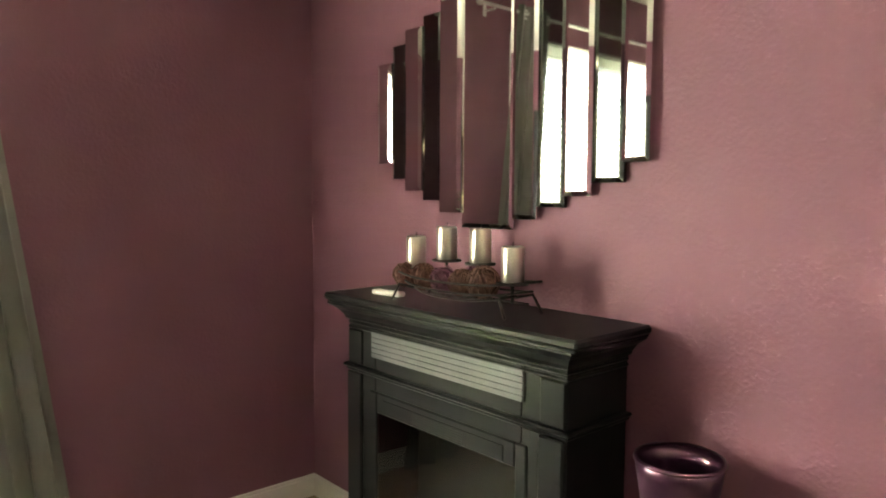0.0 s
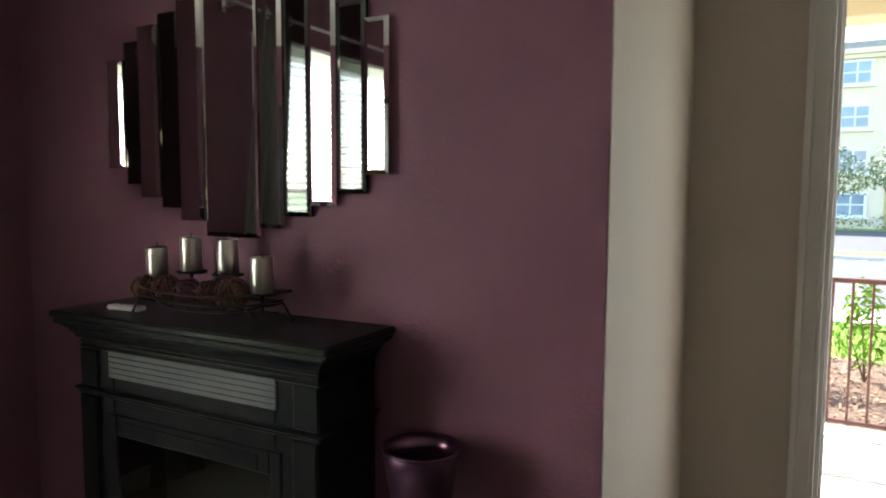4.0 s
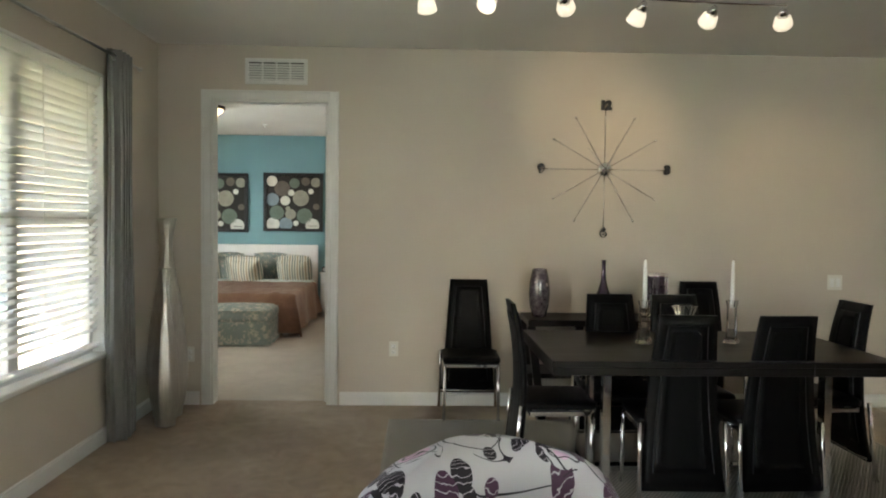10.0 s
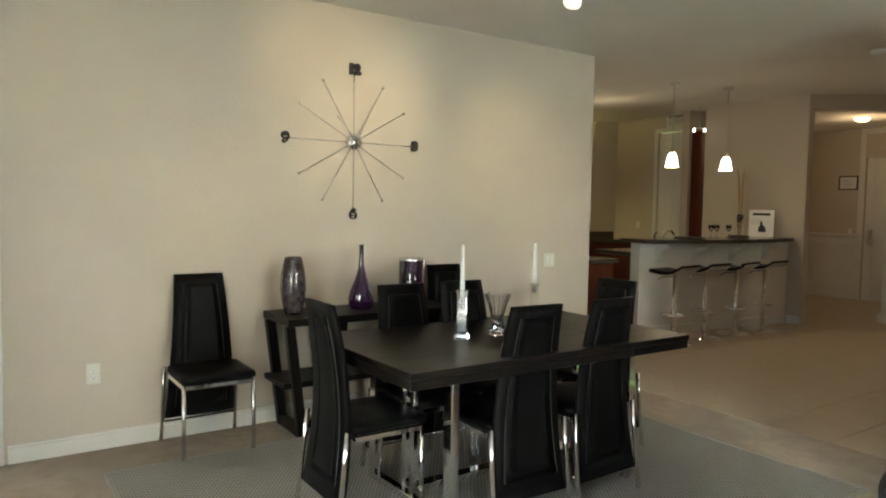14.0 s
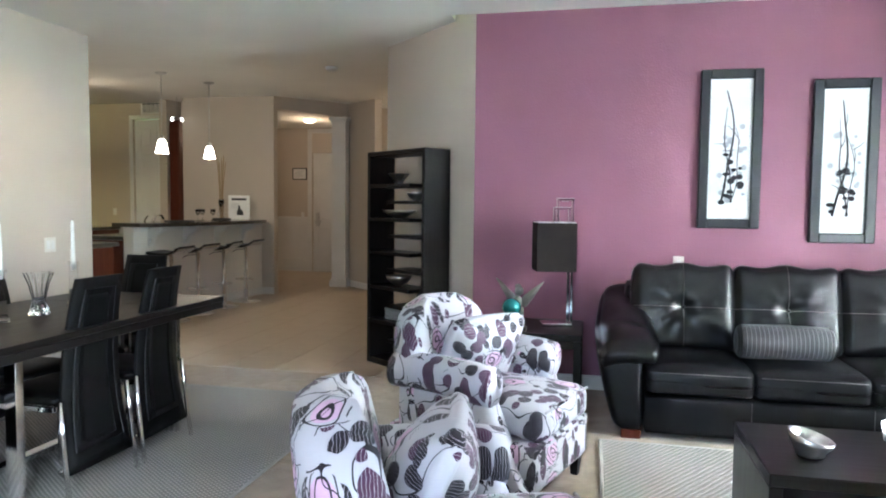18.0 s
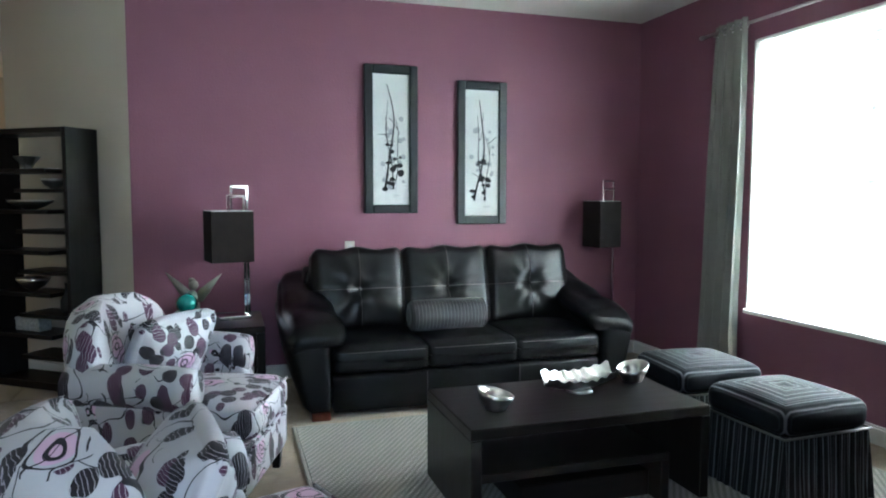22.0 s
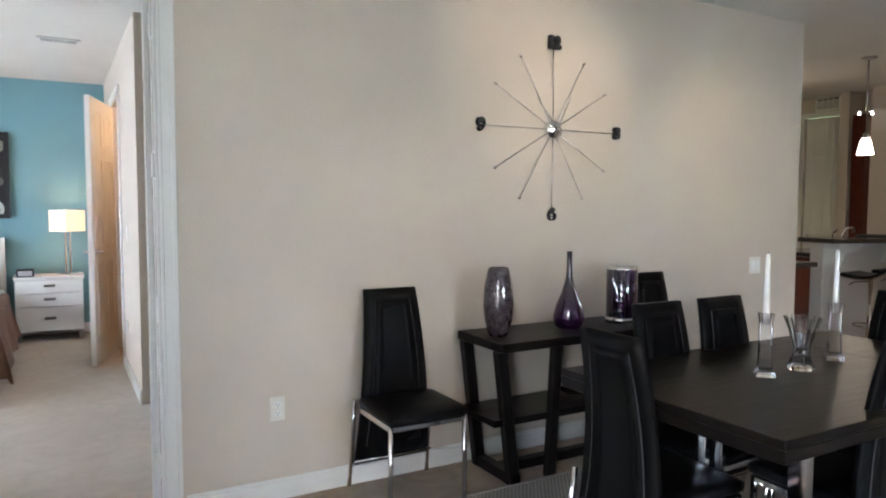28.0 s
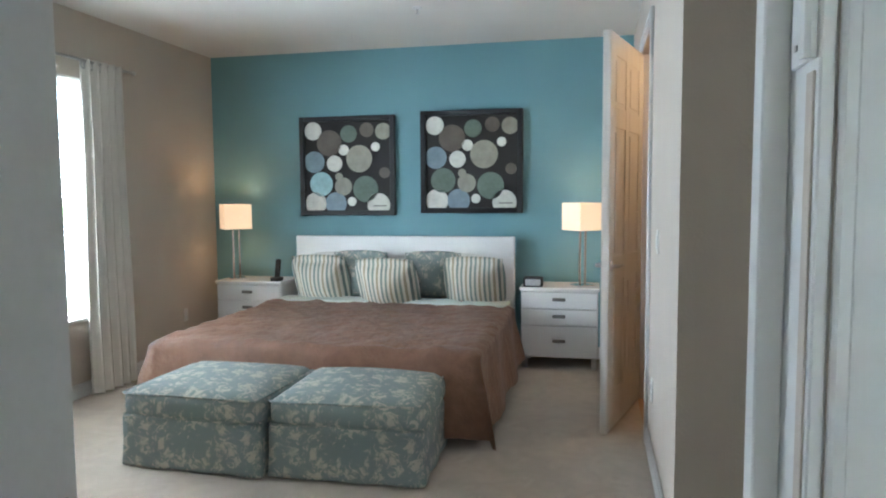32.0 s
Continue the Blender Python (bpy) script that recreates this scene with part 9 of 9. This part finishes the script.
def tree(m, label, limbs, clumps, material, size, count, trunk_r, seed, name="tree"):
    """limbs: lists of points; clumps: (centre, radii)."""
    th = thing(name, label, "tree" if name == "tree" else "shrub", m)
    rng = random.Random(seed)
    for k, pts in enumerate(limbs):
        part("trunk" if k == 0 else "limb", tube(pts, trunk_r * (1 if k == 0 else 0.6), 8, taper=trunk_r * 0.3), "bark", th, "", True)
    for c, r in clumps:
        v, f = [], []
        leaves(v, f, c, r, int(count * r[0] * r[2]), size, rng)
        me = bpy.data.meshes.new("crown")
        me.from_pydata([tuple(p) for p in v], [], f)
        me.materials.append(M[material])
        ob = new("crown", me)
        ob.parent = th
    return th


M["leaf3"] = mat("shrub_leaf", (0.17, 0.32, 0.02), (0.06, 0.14, 0.012), 0.6, scale=6.0, grain=30.0, spec=0.2)
tree(pose(-3.95, -7.55, GZ), "round-crowned bright green tree with several bent trunks",
     [[(0, 0, 0), (0.1, 0.1, 0.5), (0.35, 0.0, 1.0), (0.75, 0.1, 1.5)], [(0.05, 0, 0), (-0.2, 0.1, 0.5), (-0.5, 0.0, 1.0), (-0.7, 0, 1.6)], [(0, 0.05, 0), (0.35, -0.1, 0.45), (0.9, 0.05, 0.95), (1.25, 0, 1.4)], [(0, 0, 0.1), (0.0, 0.2, 0.6), (-0.15, 0.3, 1.1), (0.1, 0.2, 1.7)], [(0.35, 0, 1.0), (0.2, 0.3, 1.4), (0.1, 0.4, 1.8)]],
     [((0.5, 0, 2.02), (0.95, 0.9, 0.56)), ((-0.5, 0.1, 2.05), (0.95, 0.9, 0.56)), ((0.0, 0, 2.42), (0.85, 0.8, 0.40)), ((1.08, 0.1, 1.85), (0.45, 0.55, 0.40)), ((-1.1, 0, 1.9), (0.48, 0.6, 0.42)), ((0.2, 0.45, 1.50), (0.85, 0.5, 0.36)), ((0.75, 0.1, 1.45), (0.55, 0.5, 0.3)),
      ((0.72, 0.2, 2.5), (0.36, 0.38, 0.24)), ((-0.65, 0.1, 2.56), (0.38, 0.38, 0.24)), ((0.1, 0.1, 2.78), (0.34, 0.34, 0.17)), ((1.42, 0, 2.1), (0.26, 0.3, 0.24)), ((-1.45, 0.1, 2.15), (0.26, 0.3, 0.24)), ((-0.7, 0.3, 1.42), (0.55, 0.5, 0.32))],
     "leaf", 0.095, 5200, 0.045, 11)
tree(pose(-4.35, -30.2, ground_z(-30.2) + 0.08), "small young tree with a slim forked trunk",
     [[(0, 0, 0), (0.0, 0, 0.9), (0.03, 0, 1.7), (0.06, 0, 2.9)], [(0, 0, 0.85), (-0.25, 0, 1.6), (-0.5, 0, 2.6)], [(0, 0, 0.9), (0.3, 0, 1.7), (0.65, 0, 2.6)]],
     [((0, 0, 3.5), (1.15, 1.0, 0.95)), ((-0.75, 0, 2.9), (0.85, 0.8, 0.6)), ((0.8, 0, 3.0), (0.9, 0.8, 0.6)), ((0.1, 0, 4.3), (0.6, 0.6, 0.5))], "leaf2", 0.20, 520, 0.10, 12)
tree(pose(-1.9, -30.6, ground_z(-30.6) + 0.08), "small young tree beside the far car park",
     [[(0, 0, 0), (0.0, 0, 0.9), (0.06, 0, 2.8)], [(0, 0, 1.0), (-0.4, 0, 2.5)], [(0, 0, 1.0), (0.4, 0, 2.5)]],
     [((0, 0, 3.3), (1.1, 1.0, 0.95)), ((-0.7, 0, 2.8), (0.8, 0.8, 0.6)), ((0.8, 0, 2.9), (0.8, 0.8, 0.6))], "leaf2", 0.20, 520, 0.10, 13)
for x, y, r, h, sd in ((-0.85, -6.1, 0.38, 0.5, 21), (-1.72, -6.3, 0.30, 0.56, 22), (-3.05, -6.1, 0.42, 0.33, 23), (-3.5, -6.4, 0.45, 0.36, 24), (-4.2, -6.0, 0.5, 0.45, 25), (-2.5, -6.9, 0.3, 0.25, 26)):
    tree(pose(x, y, GZ), "leafy bright green shrub in the mulch bed", [[(0, 0, 0), (0.02, 0, h * 0.5), (0.05, 0.02, h)], [(0, 0, 0), (-0.12, 0.02, h * 0.8)], [(0, 0, 0), (0.14, -0.02, h * 0.8)]],
         [((0, 0, h * 0.75), (r * 0.8, r * 0.8, h * 0.55)), ((0.05, 0, h * 1.15), (r * 0.5, r * 0.5, h * 0.45))], "leaf3", 0.085, 2600, 0.012, sd, "shrub")


def parked_car(m, label, length=4.7, high=1.75, paint="car"):
    """Front along +x."""
    th = thing("parked_car", label, "car", m)
    L, Wd = length / 2, 0.92
    part("body", extrude_y([(-L, 0.45), (L - 0.05, 0.42), (L, 0.62), (L - 0.03, 0.88), (L - 0.15, 1.0), (L - 1.15, 1.08), (-L + 0.05, 1.10), (-L, 0.9)], -Wd, Wd), paint, th)
    part("cabin", extrude_y([(L - 1.3, 1.07), (L - 1.95, high - 0.06), (L - 2.2, high), (-L + 0.55, high), (-L + 0.12, 1.09)], -Wd + 0.10, Wd - 0.10), "car_glass", th, "tinted glass cabin")
    part("roof", box(-L + 0.5, L - 2.15, -Wd + 0.09, Wd - 0.09, high - 0.01, high + 0.05, 0.02), paint, th)
    part("bumper", joined(box(L - 0.06, L + 0.06, -Wd + 0.05, Wd - 0.05, 0.38, 0.62, 0.03), box(-L - 0.06, -L + 0.06, -Wd + 0.05, Wd - 0.05, 0.42, 0.66, 0.03)), "steel", th)
    part("grille", box(L - 0.02, L + 0.035, -0.45, 0.45, 0.66, 0.86, 0.01), "chrome", th)
    for s in (-1, 1):
        part("headlight", box(L - 0.06, L + 0.02, s * 0.72 - 0.16, s * 0.72 + 0.16, 0.72, 0.88, 0.02), "white_plastic", th, "pale headlight")
        for x in (-L + 0.9, L - 0.85):
            w = part("wheel", moved(lathe([(0.0, -0.11), (0.33, -0.11), (0.37, -0.06), (0.37, 0.06), (0.33, 0.11), (0.0, 0.11)], 24), pose(x, s * (Wd - 0.08), 0.37, 90, 0, 0)), "rubber", th, "black tyre", True)
            part("rim", moved(lathe([(0.23, -0.118), (0.21, -0.122), (0.0, -0.118)], 18), pose(x, s * (Wd - 0.08), 0.37, 90 * s, 0, 0)), "steel", w, "alloy rim", True)
        part("side_mirror", box(L - 1.55, L - 1.38, s * (Wd + 0.02) - 0.07, s * (Wd + 0.02) + 0.07, 1.10, 1.24, 0.02), paint, th)
    return th


parked_car(pose(-6.9, -34.8, ground_z(-35) - 0.04, 0, 0, 62), "dark parked sport utility car across the road", 4.8, 1.85)
M["car2"] = mat("graphite_car_paint", (0.05, 0.05, 0.055), rough=0.25, metal=0.6, coat=0.6)
M["car3"] = mat("blue_car_paint", (0.04, 0.07, 0.14), rough=0.25, coat=0.6)
parked_car(pose(-10.2, -35.4, ground_z(-35) - 0.04, 0, 0, 62), "graphite grey parked car across the road", 4.5, 1.5, "car2")
parked_car(pose(-13.4, -35.8, ground_z(-35) - 0.04, 0, 0, 62), "dark blue parked car across the road", 4.5, 1.5, "car3")


def apartment_building(m):
    """Four storeys; front along +y."""
    th = thing("apartment_building", "ochre and cream four-storey apartment building with balconies", "building", m)
    W, HT, PITCH = 64.0, 11.8, 4.2
    part("wall", box(-W / 2, W / 2, -10, 0, 0, HT, 0), "facade", th)
    part("roof", moved(extrude_y([(-W / 2 - 0.8, HT + 0.35), (W / 2 + 0.8, HT + 0.35), (W / 2 - 4, HT + 0.8), (-W / 2 + 4, HT + 0.8)], -10.8, 0.9), pose(0, 0, 0)), "roof", th)
    part("cornice", joined(box(-W / 2 - 0.6, W / 2 + 0.6, -0.2, 0.95, HT, HT + 0.35, 0.02), box(-W / 2 - 0.3, W / 2 + 0.3, -0.2, 0.8, HT - 0.3, HT, 0.02)), "facade2", th)
    for z in (3.15, 6.15, 9.1):
        part("string_course", box(-W / 2, W / 2, 0, 0.10, z - 0.12, z + 0.08, 0), "facade2", th)
    for k in range(-7, 8):
        x = k * PITCH
        bay, loggia = k % 4 == 1, k % 4 == 3
        y0 = 0.55 if bay else 0.0
        if bay:
            part("bay", box(x - 1.95, x + 1.95, 0, 0.55, 0, HT - 0.3, 0), "facade2", th)
        for s in range(4):
            zc = 1.65 + 2.98 * s
            if loggia and s > 0:
                bl = part("balcony", joined(box(x - 1.8, x + 1.8, 0, 1.1, zc - 1.35, zc - 1.2, 0), box(x - 1.8, x + 1.8, 1.02, 1.07, zc - 0.35, zc - 0.27, 0)), "facade2", th)
                for n in range(12):
                    part("baluster", box(x - 1.72 + 0.31 * n - 0.02, x - 1.72 + 0.31 * n + 0.02, 1.02, 1.06, zc - 1.2, zc - 0.35, 0), "iron", bl)
                # flat grey sheet on the wall paints the shade of a deep balcony
                part("balcony_shade_sheet", box(x - 1.6, x + 1.6, 0.01, 0.05, zc - 1.2, zc + 1.05, 0), "roof", th)
                wd_ = part("window", box(x - 0.9, x + 0.9, 0.06, 0.1, zc - 1.15, zc + 0.75, 0), "trim", th)
                part("pane", box(x - 0.8, x + 0.8, 0.1, 0.14, zc - 1.05, zc + 0.65, 0), "pane", wd_)
            else:
                wd_ = part("window", box(x - 0.98, x + 0.98, y0, y0 + 0.10, zc - 0.85, zc + 0.85, 0.02), "trim", th, "white framed window")
                for sx in (-1, 1):
                    for sz in (-1, 1):
                        part("pane", box(x + sx * 0.42 - 0.36, x + sx * 0.42 + 0.36, y0 + 0.09, y0 + 0.13, zc + sz * 0.37 - 0.32, zc + sz * 0.37 + 0.32, 0), "pane", wd_)
                part("sill", box(x - 1.1, x + 1.1, y0, y0 + 0.2, zc - 0.98, zc - 0.85, 0.01), "trim", wd_)
    return th


apartment_building(pose(-8.0, -55.0, ground_z(-55) - 0.04, 0, 0, -3))
rng = random.Random(31)
v, f = [], []
for k in range(26):
    leaves(v, f, (-48 + 3.2 * k, -53.0 - 0.02 * k, -0.6), (1.9, 0.6, 0.6), 150, 0.25, rng)
me = bpy.data.meshes.new("hedge")
me.from_pydata([tuple(p) for p in v], [], f)
me.materials.append(M["leaf2"])
tagged(new("hedge", me), "clipped dark green hedge along the building", "hedge", kind="stuff")
# neighbours' greenery seen through the side windows; the tree also blocks direct sun
tree(pose(5.2, 1.2, GZ), "leafy tree outside the side window", [[(0, 0, 0), (0, 0, 1.2), (0.1, 0, 2.2)]], [((0, 0, 2.6), (1.4, 1.4, 1.1)), ((0, -1.2, 2.2), (1.0, 1.0, 0.9))], "leaf2", 0.14, 500, 0.07, 14)

# ---------------------------------------------------------------- floor tiles
tw = 0.425
shared = put_mesh("tile", box(-tw / 2 + 0.0015, tw / 2 - 0.0015, -tw / 2 + 0.0015, tw / 2 - 0.0015, -0.006, 0.0, 0.002), "tile")
for i in range(16):
    for k in range(18):
        x, y = -2.62 - tw / 2 - i * tw, 2.985 + tw / 2 + k * tw
        if x - tw / 2 < -8.3:
            continue
        ob = new("tile", shared)
        ob.parent = tile_bed
        ob.matrix_basis = Matrix.Translation((x, y, 0.0))
